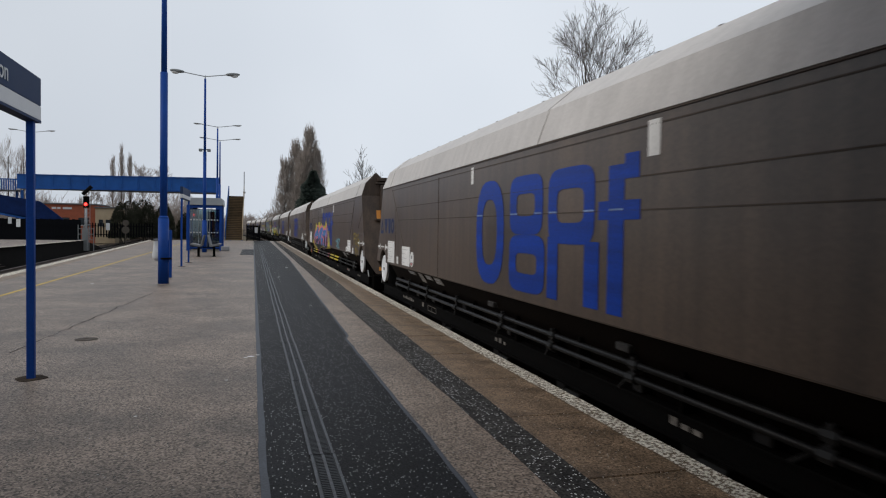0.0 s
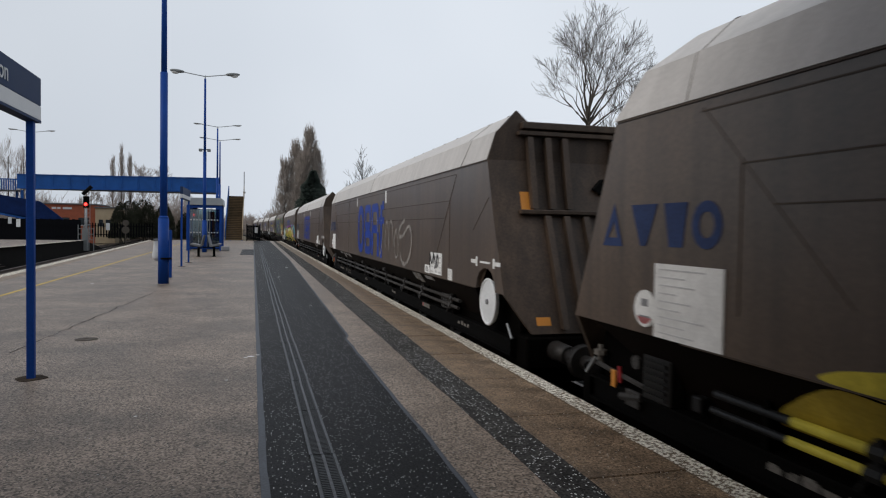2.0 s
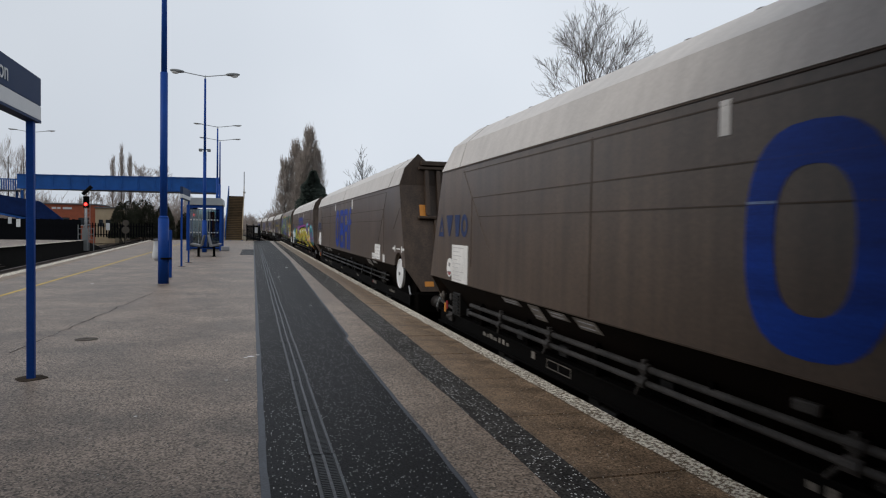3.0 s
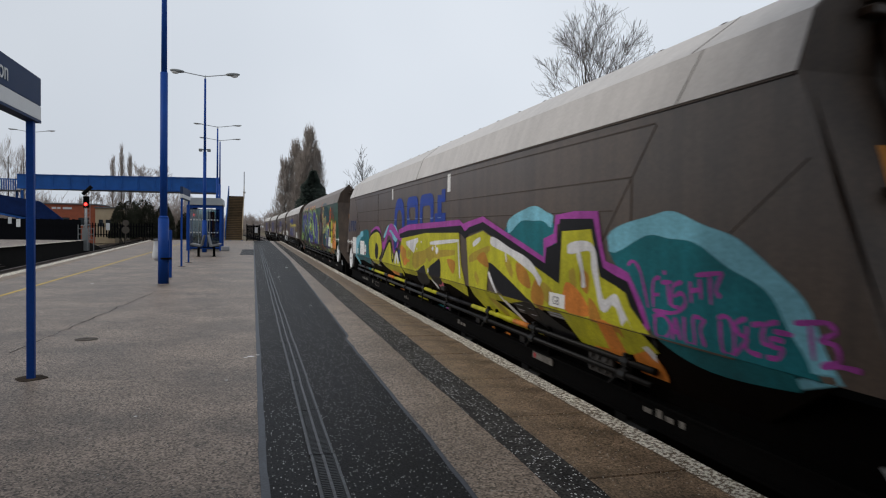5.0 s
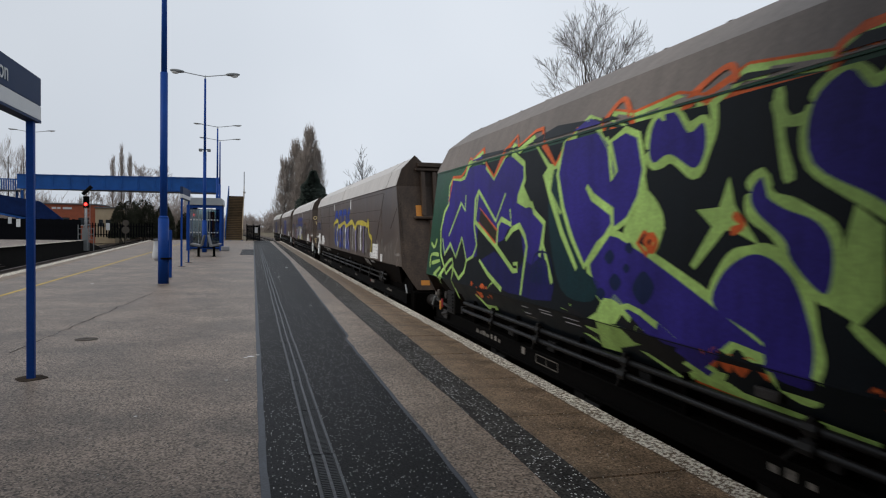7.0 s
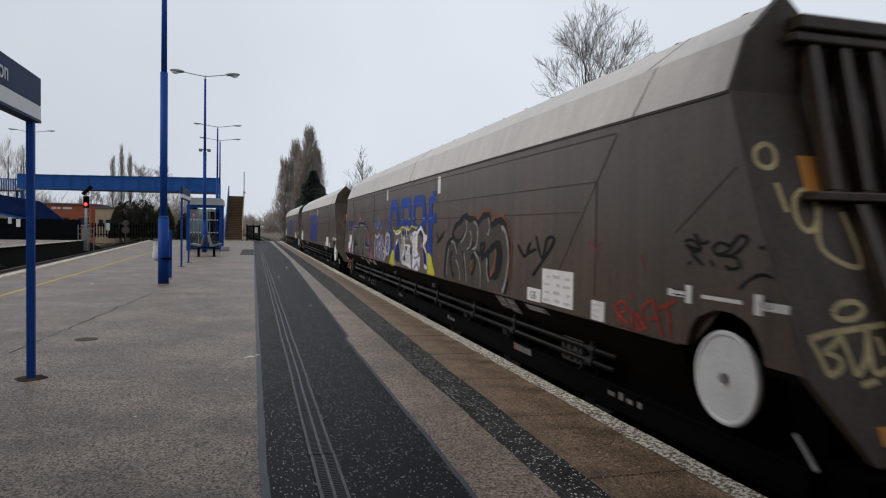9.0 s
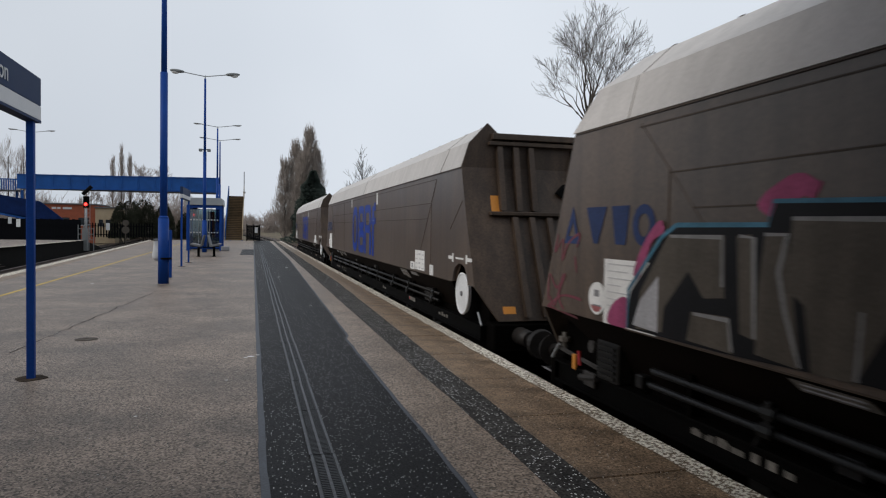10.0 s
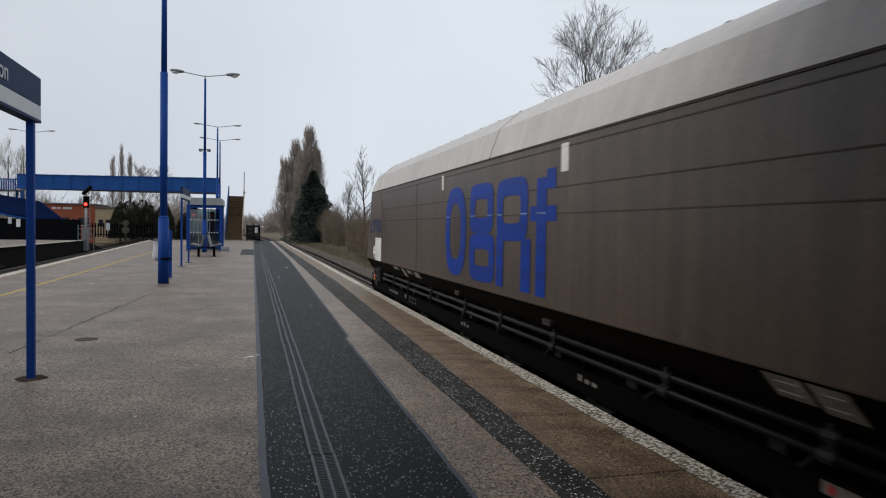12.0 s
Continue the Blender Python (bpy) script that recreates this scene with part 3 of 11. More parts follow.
for px, py in ((-SX, 0), (SX, 0), (-SX, SD), (SX, SD), (-SX, SD / 2), (SX, SD / 2)):
    bm = B()
    box(bm, px - 0.06, px + 0.06, py - 0.06, py + 0.06, 0, SH - 0.021, 0.008)
    part("post", bm, M_BLUE, shelter, "blue steel post")
for z in (0.16, SH - 0.2):
    bm = B()
    box(bm, -SX, SX, SD - 0.025, SD + 0.025, z - 0.03, z + 0.03)
    box(bm, -SX - 0.025, -SX + 0.025, 0, SD, z - 0.03, z + 0.03)
    if z < 1:
        box(bm, -SX, SX, -0.025, 0.025, z - 0.03, z + 0.03)
    part("rail", bm, M_BLUE, shelter, "blue glazing rail")
w = 2 * SX / 3
for k in range(3):
    for py in (0.0, SD):
        bm = B()
        box(bm, -SX + k * w + 0.03, -SX + (k + 1) * w - 0.03, py - 0.006, py + 0.006, 0.22, SH - 0.24)
        g = part("pane", bm, M_GLASS, shelter, "clear glass end pane")
        g.visible_shadow = False
    if k < 2:
        bm = B()
        rod(bm, (-SX + (k + 1) * w, -0.02, 0.2), (-SX + (k + 1) * w, -0.02, SH - 0.2), 0.012, seg=6)
        part("mullion", bm, M_GREY, shelter, "slim glazing bar")
for k in range(2):
    for sx in (-SX, SX):
        bm = B()
        box(bm, sx - 0.006, sx + 0.006, k * SD / 2 + 0.07, (k + 1) * SD / 2 - 0.07, 0.22, SH - 0.24)
        g = part("pane", bm, M_GLASS, shelter, "clear glass side pane")
        g.visible_shadow = False
for z in (0.98, 1.66):
    for k in range(10):
        bm = B()
        box(bm, -0.035, 0.035, -0.014, -0.008, z - 0.03, z + 0.03)
        o = part("manifestation_dot", bm, M_SIGNWHITE, shelter)
        o.location.x = -SX + 0.17 + k * 0.149
for x0, x1 in ((0.05, 0.40),):
    bm = B()
    box(bm, x0, x1, SD - 0.09, SD - 0.03, 0.80, 2.16)
    part("notice_case", bm, M_FENCE, shelter, "dark notice case")
bm = B()
box(bm, -SX, SX, SD - 0.05, SD - 0.02, 0.0, 0.62)
part("kick_panel", bm, M_NAVY, shelter, "dark blue lower panel")
bm = B()
box(bm, -0.72, 0.72, SD - 0.5, SD - 0.15, 0.44, 0.48)
part("inner_bench", bm, M_LAMPHEAD, shelter, "narrow seat inside")
bm = B()
box(bm, -0.15, 0.28, -0.2, 0.3, 0, 0.24, 0.03)
o = part("grit_box", bm, M_PRINT, label="pale low box standing beside the shelter")
o.matrix_basis = pose(-1.55, 38.6, 0)
tagged(o, category="box")

bench = thing("platform_bench", -1.99, 31.3, 0, "silver perforated platform bench on dark legs", "bench")
for s in (-1, 1):
    bm = B()
    prism(bm, [(0.06 * s, 0.95), (0.10 * s, 0.94), (0.22 * s, 0.50), (0.52 * s, 0.58), (0.62 * s, 0.57), (0.60 * s, 0.52), (0.24 * s, 0.44), (0.17 * s, 0.46)], "y", -0.6, 0.6)
    part("seat", bm, M_BENCH, bench, "grey curved metal seat shell")
    bm = B()
    box(bm, 0.32 * s - 0.05, 0.32 * s + 0.05, -0.05, 0.05, 0, 0.46, 0.005)
    box(bm, 0.32 * s - 0.07, 0.32 * s + 0.07, -0.25, 0.25, 0, 0.02)
    part("leg", bm, M_BLACK, bench, "dark leg")
bm = B()
box(bm, -0.36, 0.36, -0.03, 0.03, 0.38, 0.43)
part("beam", bm, M_BLACK, bench, "dark cross beam")

# ------------------------------------------------------------------ footbridge
bridge = thing("footbridge", -13.0, 77.0, 0, "long blue panelled footbridge over the tracks", "footbridge")
for face_y in (-1.0, 1.0):
    for k in range(12):
        bm = B()
        x0, x1 = -9.6 + k * 1.585, -9.6 + (k + 1) * 1.585
        zb, zt = 4.74 + 0.018 * k, 6.20 + 0.022 * k
        box(bm, x0, x1 - 0.02, face_y - 0.02, face_y + 0.02, zb + 0.10, zt - 0.08)
        pn = part("panel", bm, M_BRIDGE, bridge, "blue steel parapet panel")
        bm = B()
        box(bm, x1 - 0.06, x1 + 0.02, face_y - 0.08, face_y + 0.06, zb, zt)
        part("stiffener", bm, M_BRIDGE, pn, "vertical blue stiffener")
        bm = B()
        box(bm, x0, x1, face_y - 0.10, face_y + 0.08, zt - 0.08, zt)
        part("top_rail", bm, M_BRIDGE, pn, "blue top flange")
        bm = B()
        box(bm, x0, x1, face_y - 0.14, face_y + 0.10, zb, zb + 0.10)
        part("bottom_rail", bm, M_BRIDGE, pn, "blue bottom flange")
bm = B()
box(bm, -9.6, 9.5, -1.0, 1.0, 4.76, 4.84)
part("deck", bm, M_SLATE, bridge, "dark walkway deck")
for px in (-9.2, 9.2):
    for py in (-0.8, 0.8):
        bm = B()
        box(bm, px - 0.12, px + 0.12, py - 0.12, py + 0.12, -1.1, 4.6)
        part("column", bm, M_BRIDGE, bridge, "blue steel column")

stairs = thing("footbridge_stairs", -1.86, 69.0, 0, "worn brown footbridge staircase rising from the platform", "staircase")
N = 26
for k in range(N):
    bm = B()
    y, z = k * 0.29 + (1.1 if k >= 13 else 0), (k + 1) * 0.178
    box(bm, -0.75, 0.75, y, y + 0.31, z - 0.175, z, 0.008)
    st = part("step", bm, M_STEP, stairs)
    bm = B()
    box(bm, -0.75, 0.75, y - 0.012, y - 0.001, z - 0.065, z - 0.004)
    part("nosing", bm, M_NOSING, st, "dark worn nosing")
bm = B()
box(bm, -0.75, 0.75, 13 * 0.29, 13 * 0.29 + 1.1, 13 * 0.178 - 0.1, 13 * 0.178 - 0.004)
part("landing", bm, M_STEP, stairs, "half landing")
bm = B()
box(bm, -0.75, 0.75, 8.75, 9.6, 4.5, 4.62)
part("landing", bm, M_STEP, stairs, "top landing")
for s in (-0.80, 0.80):
    bm = B()
    prism(bm, [(0, 0.0), (0, 1.1), (3.77, 3.4), (4.9, 3.4), (8.7, 5.75), (9.7, 5.75), (9.7, 4.4), (8.7, 4.4), (4.9, 2.1), (3.77, 2.1), (0.5, 0)], "x", s - 0.03, s + 0.03)
    part("side_panel", bm, M_CREAM if s > 0 else M_BRIDGE, stairs, "stair parapet panel")
for py in (4.3, 9.3):
    bm = B()
    box(bm, 0.55, 0.7, py - 0.08, py + 0.08, 0 if py < 5 else -1.1, 2.2 if py < 5 else 4.5)
    box(bm, -0.7, -0.55, py - 0.08, py + 0.08, 0 if py < 5 else -1.1, 2.2 if py < 5 else 4.5)
    part("support", bm, M_BRIDGE, stairs, "blue support column")
bm = B()
rod(bm, (0.80, 9.6, 4.4), (0.80, 9.6, 7.4), 0.05, seg=8)
box(bm, 0.7, 0.95, 9.5, 9.7, 5.0, 5.2)
part("pole", bm, M_GREY, stairs, "grey pole at the stair head")

far_stairs = thing("footbridge_stairs", -22.6, 77.0, 0, "blue footbridge staircase on the opposite platform", "staircase")
bm = B()
box(bm, -4.0, 0.0, -1.0, 1.0, 4.5, 4.6)
part("landing", bm, M_SLATE, far_stairs, "stair head landing")
for k in range(20):
    bm = B()
    box(bm, -4.0 + k * 0.2, -3.88 + k * 0.2, -1.03, -0.97, 4.6, 5.6)
    part("baluster", bm, M_BRIDGE, far_stairs)
bm = B()
box(bm, -4.0, 0, -1.05, -0.95, 5.6, 5.7)
part("handrail", bm, M_BRIDGE, far_stairs, "blue handrail")
bm = B()
prism(bm, [(-4.5, 4.6), (-4.5, 2.9), (3.4, 1.35), (4.3, 1.35), (4.3, 1.75), (2.2, 3.5)], "y", -1.6, -1.5)
part("stringer", bm, M_STAIRBLUE, far_stairs, "closed stair side, bridge blue darkened for shade")
bm = B()
prism(bm, [(-4.5, 2.95), (-4.5, 2.75), (3.4, 1.2), (4.3, 1.2), (4.3, 1.38), (3.4, 1.38)], "y", -1.72, -1.605)
part("stair_string", bm, M_BRIDGE, far_stairs, "blue sloping stair string")
bm = B()
for k in range(14):
    box(bm, -4.3 + k * 0.55, -3.75 + k * 0.55, -1.5, -0.3, 4.4 - k * 0.3 - 0.1, 4.4 - k * 0.3)
part("treads", bm, M_SLATE, far_stairs, "dark stair treads")
for px in (-4.0, -0.3):
    bm = B()
    box(bm, px - 0.1, px + 0.1, -0.1, 0.1, -1.1, 4.5)
    part("column", bm, M_BRIDGE, far_stairs, "blue column")

# gates at the platform's end
gate = thing("platform_end_gate", 0.0, 66.1, 0, "dark steel platform end gate with a white notice", "gate")
for px in (-0.62, -0.03, 0.56):
    bm = B()
    box(bm, px - 0.05, px + 0.05, -0.05, 0.05, 0, 1.55)
    part("post", bm, M_FENCE, gate, "dark gate post")
for k in range(14):
    bm = B()
    x = -0.56 + k * 0.083
    box(bm, x - 0.036, x + 0.036, -0.015, 0.015, 0.04, 1.45)
    part("bar", bm, M_FENCE, gate)
for z in (0.2, 1.35):
    bm = B()
    box(bm, -0.6, 0.55, -0.02, 0.02, z - 0.03, z + 0.03)
    part("rail", bm, M_FENCE, gate, "dark rail")
bm = B()
box(bm, 0.10, 0.36, -0.06, -0.045, 0.75, 1.25)
part("notice", bm, M_SIGNWHITE, gate, "white warning notice")


def railings(name, x, y, length, h, label, rz=0, boards=True):
    f = thing(name, x, y, 0, label, "fence", rz=rz)
    n = int(length / 0.25)
    proto = None
    for k in range(n):
        if proto is None:
            bm = B()
            box(bm, 0, 0.245 if boards else 0.12, -0.015, 0.015, -1.12 if boards else 0.05, h)
            proto = part("board", bm, M_FENCE, f)
        else:
            o = new("board", proto.data)
            o.parent = f
            o.location = (k * 0.25, 0, 0.03 * math.sin(k * 2.3))
    for z in (0.3, h - 0.3):
        bm = B()
        box(bm, 0, n * 0.25, 0.017, 0.05, z - 0.04, z + 0.04)
        part("rail", bm, M_FENCE, f, "dark fence rail")
    return f


railings("platform_fence", -5.4, 66.2, 2.6, 1.5, "dark fence panels closing the platform end", boards=False)

# ------------------------------------------------------------------ opposite platform and what stands there
def far_edge(y):
    return -13.0 - 0.012 * (y - 40)


bm = B()
prism(bm, [(-13.0, -14), (-13.3, 61), (-20.0, 61), (-20.0, -14)], "z", -1.14, -0.01)
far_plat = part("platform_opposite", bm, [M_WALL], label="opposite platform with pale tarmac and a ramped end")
tagged(far_plat, category="railway platform", kind="structure")
bm = B()
ribbon(bm, lambda y: -20.0, lambda y: -13.0 - 0.004 * (y + 14) - 0.02, 0.0, [-14 + 3 * k for k in range(26)])
part("tarmac", bm, M_TARMAC, far_plat, "pale worn tarmac")
bm = B()
ribbon(bm, lambda y: far_edge(y) - 0.3, lambda y: far_edge(y) + 0.02, 0.005, [-14 + 3 * k for k in range(26)])
part("edge_line", bm, M_EDGE, far_plat, "worn white platform edge")
bm = B()
a = [bm.verts.new(p) for p in ((-13.3, 61.0, 0), (-20, 61.0, 0), (-20, 70, -1.1), (-13.3, 70, -1.1), (-13.3, 61.0, -1.14), (-20, 61.0, -1.14))]
bm.faces.new((a[0], a[1], a[2], a[3]))
bm.faces.new((a[0], a[3], a[4]))
bm.faces.new((a[1], a[5], a[2]))
part("ramp", bm, M_WALL, far_plat, "platform end ramp")
railings("boundary_fence", -28.5, 72.0, 12.5, 1.75, "dark boarded boundary fence behind the opposite platform")
railings("boundary_fence", -16.2, 74.0, 6.5, 1.45, "dark railings beyond the platform ramp", boards=False)

# small notices on the boundary fence
for x, z, w, h, mt in ((-25.2, 1.0, 0.35, 0.75, M_SIGNWHITE), (-22.0, 1.25, 0.3, 0.6, M_SIGNWHITE), (-21.3, 0.95, 0.35, 0.75, M_PLATE), (-14.0, 0.75, 0.35, 0.7, M_SIGNWHITE)):
    bm = B()
    box(bm, -w / 2, w / 2, -0.02, 0.0, 0, h, 0.004)
    o = part("notice", bm, mt, label="small weathered notice on the dark fence")
    o.matrix_basis = pose(x, 71.96 if x < -16 else 73.96, z)
    tagged(o, category="notice")

# signal
sig = thing("colour_light_signal", -13.2, 61.2, 0, "colour light signal showing red above a grey cabinet", "railway signal")
bm = B()
rod(bm, (0, 0, 0), (0, 0, 3.6), 0.075, seg=10)
part("post", bm, M_GREY, sig, "grey signal post", True)
bm = B()
box(bm, -0.22, 0.22, -0.12, 0.10, 2.65, 3.6, 0.03)
head = part("head", bm, M_BLACK, sig, "black signal head")
bm = B()
rod(bm, (0.0, -0.13, 2.93), (0.0, -0.15, 2.93), 0.135, seg=14)
part("red_lamp", bm, M_RED, head, "lit red aspect")
bm = B()
for z in (2.93, 3.3):
    rod(bm, (0, -0.12, z + 0.02), (0, -0.34, z + 0.05), 0.14, 0.13, 12, False)
part("hood", bm, M_BLACK, head, "black lamp hoods")
bm = B()
rod(bm, (-0.25, -0.1, 3.75), (0.42, -0.1, 4.4), 0.15, 0.15, 10)
part("route_indicator", bm, M_BLACK, sig, "black junction indicator")
bm = B()
for k in range(8):
    box(bm, -0.2, 0.2, 0.3, 0.33, 0.3 + k * 0.32, 0.33 + k * 0.32)
box(bm, -0.22, -0.19, 0.3, 0.33, 0, 3)
box(bm, 0.19, 0.22, 0.3, 0.33, 0, 3)
part("ladder", bm, M_GREY, sig, "thin access ladder")
# caged foot of the signal
cb = thing("signal_cage", -13.6, 61.0, -0.85, "grey steel guard cage round the signal's foot", "railing")
for px in (-0.1, 0.3, 0.7, 1.05):
    bm = B()
    box(bm, px - 0.025, px + 0.025, -0.3, -0.25, 0, 2.1 - 0.2 * px)
    part("post", bm, M_LAMPHEAD, cb, "grey cage post")
for z in (0.9, 1.35, 1.8):
    bm = B()
    box(bm, -0.1, 1.05, -0.25, -0.22, z - 0.025, z + 0.025)
    part("rail", bm, M_LAMPHEAD, cb, "grey cage rail")
bm = B()
box(bm, 0.15, 0.55, -0.15, 0.2, 0, 1.75, 0.02)
part("case", bm, M_LAMPHEAD, cb, "small grey equipment case")

# a second red signal, seen through the shelter's glass
sig2 = copy_thing(sig, pose(-5.22, 64.5, -0.65) @ Matrix.Diagonal((1.5, 1, 1, 1)))
sig2["label"] = "second red signal beyond the waiting shelter"
mirror = thing("round_mirror_board", -12.2, 72.9, -1.1, "round weathered board on a post", "board")
bm = B()
rod(bm, (0, 0, 1.6), (0, 0.06, 1.6), 0.1, seg=8)
rod(bm, (0, 0, 0), (0, 0, 2.9), 0.05, seg=8)
part("post", bm, M_BARK, mirror, "post")
bm = B()
rod(bm, (0, -0.06, 1.9), (0, -0.02, 1.9), 0.36, seg=18)
rod(bm, (0, -0.06, 2.6), (0, -0.02, 2.6), 0.3, seg=18)
part("board", bm, M_BARK, mirror, "brown round board")

# ------------------------------------------------------------------ buildings
def building(name, x0, x1, y0, y1, h, mat, label, bays):
    t = thing(name, x0, y0, -1.1, label, "building")
    w, d, hh = x1 - x0, y1 - y0, h + 1.1
    bm = B()
    box(bm, 0, w, 0, d, 0, hh)
    part("wall", bm, mat, t, "plain walls")
    bm = B()
    box(bm, -0.15, w + 0.15, -0.2, d + 0.2, hh, hh + 0.16, 0.02)
    part("roof", bm, M_SLATE, t, "flat roof edge")
    for bx, bz, bw, bh in bays:
        bm = B()
        box(bm, bx, bx + bw, -0.05, -0.003, bz, bz + bh)
        wd = part("window", bm, M_WINDOW, t, "dark window")
        bm = B()
        box(bm, bx - 0.06, bx + bw + 0.06, -0.09, -0.051, bz - 0.07, bz)
        part("sill", bm, M_SIGNWHITE, wd, "pale sill")
    return t


bb = building("brick_building", -27.0, -19.4, 95, 103, 3.75, M_BRICK, "low orange brick building beyond the platform",
              [(0.8, 2.3, 1.4, 0.9), (3.2, 2.3, 1.4, 0.9), (5.6, 2.3, 1.2, 0.9)])
bm = B()
for k, w in enumerate((0.5, 0.35, 0.6, 0.4)):
    box(bm, 2.6 + k * 0.62, 2.6 + k * 0.62 + w, -0.06, -0.004, 4.25, 4.5)
part("fascia_lettering", bm, M_SIGNWHITE, bb, "white unreadable fascia lettering")
building("annex_building", -19.25, -17.0, 94, 101, 3.35, M_CREAM, "cream rendered annex beside the brick building",
         [(0.4, 2.2, 0.5, 0.8), (1.2, 2.2, 0.6, 0.8)])

# ------------------------------------------------------------------ trees
class Twigs:
    """Gathers tapered branches for one mesh."""
    def __init__(self):
        self.v, self.f = [], []

    def limb(self, pts, radii, seg=4):
        base = len(self.v)
        for i, p in enumerate(pts):
            d = (pts[min(i + 1, len(pts) - 1)] - pts[max(i - 1, 0)]).normalized()
            a = d.orthogonal().normalized()
            b = d.cross(a)
            for k in range(seg):
                t = k * math.tau / seg
                self.v.append(p + (a * math.cos(t) + b * math.sin(t)) * radii[i])
        for i in range(len(pts) - 1):
            for k in range(seg):
                q = (k + 1) % seg
                self.f.append((base + i * seg + k, base + i * seg + q, base + (i + 1) * seg + q, base + (i + 1) * seg + k))

    def blade(self, p, d, w):
        s = d.orthogonal().normalized() * w
        b = len(self.v)
        self.v += [p - s, p + s, p + d]
        self.f.append((b, b + 1, b + 2))

    def mesh(self, name, mat, parent=None, label=""):
        me = bpy.data.meshes.new(name)
        me.from_pydata([tuple(p) for p in self.v], [], self.f)
        me.materials.append(mat)
        ob = new(name, me)
        ob.parent = parent
        if label:
            tagged(ob, label)
        return ob


def grow(tw, rng, p, d, length, r, depth, up, spread, kids, fine, inside=None):
    """One branch, bending as it goes, and its children; it stops where the crown ends."""
    n = 5 if depth > 1 else 4
    pts, radii = [p.copy()], [r]
    q, dd = p.copy(), d.copy()
    for i in range(n):
        dd = (dd + Vector((rng.gauss(0, 0.10), rng.gauss(0, 0.10), rng.gauss(0, 0.06) + up))).normalized()
        q = q + dd * (length / n)
        if inside and not inside(q):
            break
        pts.append(q.copy())
        radii.append(max(fine, r * (1 - 0.72 * (i + 1) / n)))
    if len(pts) < 2:
        return
    n = len(pts) - 1
    tw.limb(pts, radii, 6 if depth > 3 else (4 if depth > 1 else 3))
    if depth == 0:
        return
    k = kids + (1 if depth < 3 else 0)
    for c in range(k):
        i = rng.randint(min(n, 2 if depth > 2 else 1), n) if c else n
        base = pts[i]
        out = (pts[i] - pts[i - 1]).normalized()
        side = out.orthogonal().normalized()
        side.rotate(Matrix.Rotation(rng.uniform(0, math.tau), 3, out))
        nd = (out + side * spread * rng.uniform(0.5, 1.2)).normalized()
        grow(tw, rng, base, nd, length * rng.uniform(0.55, 0.8), radii[i] * rng.uniform(0.6, 0.85), depth - 1, up, spread, kids, fine, inside)


def bare_tree(x, y, height, seed, label, z=-1.0, spread=0.55, fine=0.012, depth=5, kids=3, trunk=0.33, mat=None):
    rng = random.Random(seed)
    t = thing("bare_tree", x, y, z, label, "tree")
    tr, cr = Twigs(), Twigs()
    r = height * 0.013
    lean = (rng.gauss(0, 0.03), rng.gauss(0, 0.03))
    stem = [Vector((lean[0] * height * k / 8 + rng.gauss(0, 0.05), lean[1] * height * k / 8 + rng.gauss(0, 0.05), height * 0.86 * k / 8)) for k in range(9)]
    tr.limb(stem, [r * (1.5 if k == 0 else 1.15 - 0.13 * k) for k in range(9)], 8)
    limbs = 18
    for c in range(limbs):
        f = c / (limbs - 1)
        at = (trunk + (0.82 - trunk) * f) / 0.86 * 8
        p0 = stem[int(at)].lerp(stem[min(8, int(at) + 1)], at - int(at))
        ang = radians(62 * (1 - f) + 14) * (spread / 0.55)
        a = c * 2.4 + rng.uniform(-0.3, 0.3)
        d = Vector((math.cos(a) * math.sin(ang), math.sin(a) * math.sin(ang), math.cos(ang)))
        grow(cr, rng, p0, d, height * (0.205 - 0.09 * f) * rng.uniform(0.85, 1.15), r * (0.5 - 0.25 * f), depth - 2, 0.10, 0.6, kids, fine)
    tr.mesh("trunk", mat or M_BARK, t, "dark grey trunk")
    cr.mesh("crown", mat or M_BARK, t, "leafless branching crown")
    return t


def fan_tree(x, y, fork, seed, label, reach=2.6, z=-1.0, limbs=20):
    """A short trunk that forks at one height into a rounded fan of straight limbs."""
    rng = random.Random(seed)
    t = thing("bare_tree", x, y, z, label, "tree")
    tr, cr = Twigs(), Twigs()
    tr.limb([Vector((rng.gauss(0, 0.04), rng.gauss(0, 0.04), (fork + 0.6) * k / 6)) for k in range(7)], [0.24, 0.19, 0.17, 0.16, 0.15, 0.14, 0.11], 8)
    middle = Vector((0, 0, fork + reach * 1.25))

    def inside(q):
        d = q - middle
        out = 1 + 0.10 * noise.noise((d.x * 0.9, d.y * 0.9 + seed, d.z * 0.9)) + rng.uniform(-0.07, 0.07)
        return math.sqrt((d.x / (reach * 1.52)) ** 2 + (d.y / (reach * 1.52)) ** 2 + (d.z / (reach * 1.48)) ** 2) < out

    for c in range(limbs):
        f = c / (limbs - 1)
        ang = radians(6 + 66 * math.sqrt(f))
        a = c * 2.4 + rng.uniform(-0.3, 0.3)
        d = Vector((math.cos(a) * math.sin(ang), math.sin(a) * math.sin(ang), math.cos(ang)))
        p0 = Vector((0, 0, fork + 0.3 - 1.9 * f))
        grow(cr, rng, p0, d, reach * rng.uniform(0.9, 1.15), 0.075, 4, 0.05, 0.60, 3, 0.0072, inside)
    tr.mesh("trunk", M_BARK, t, "dark grey trunk")
    cr.mesh("crown", M_BARK, t, "leafless branching crown")
    return t


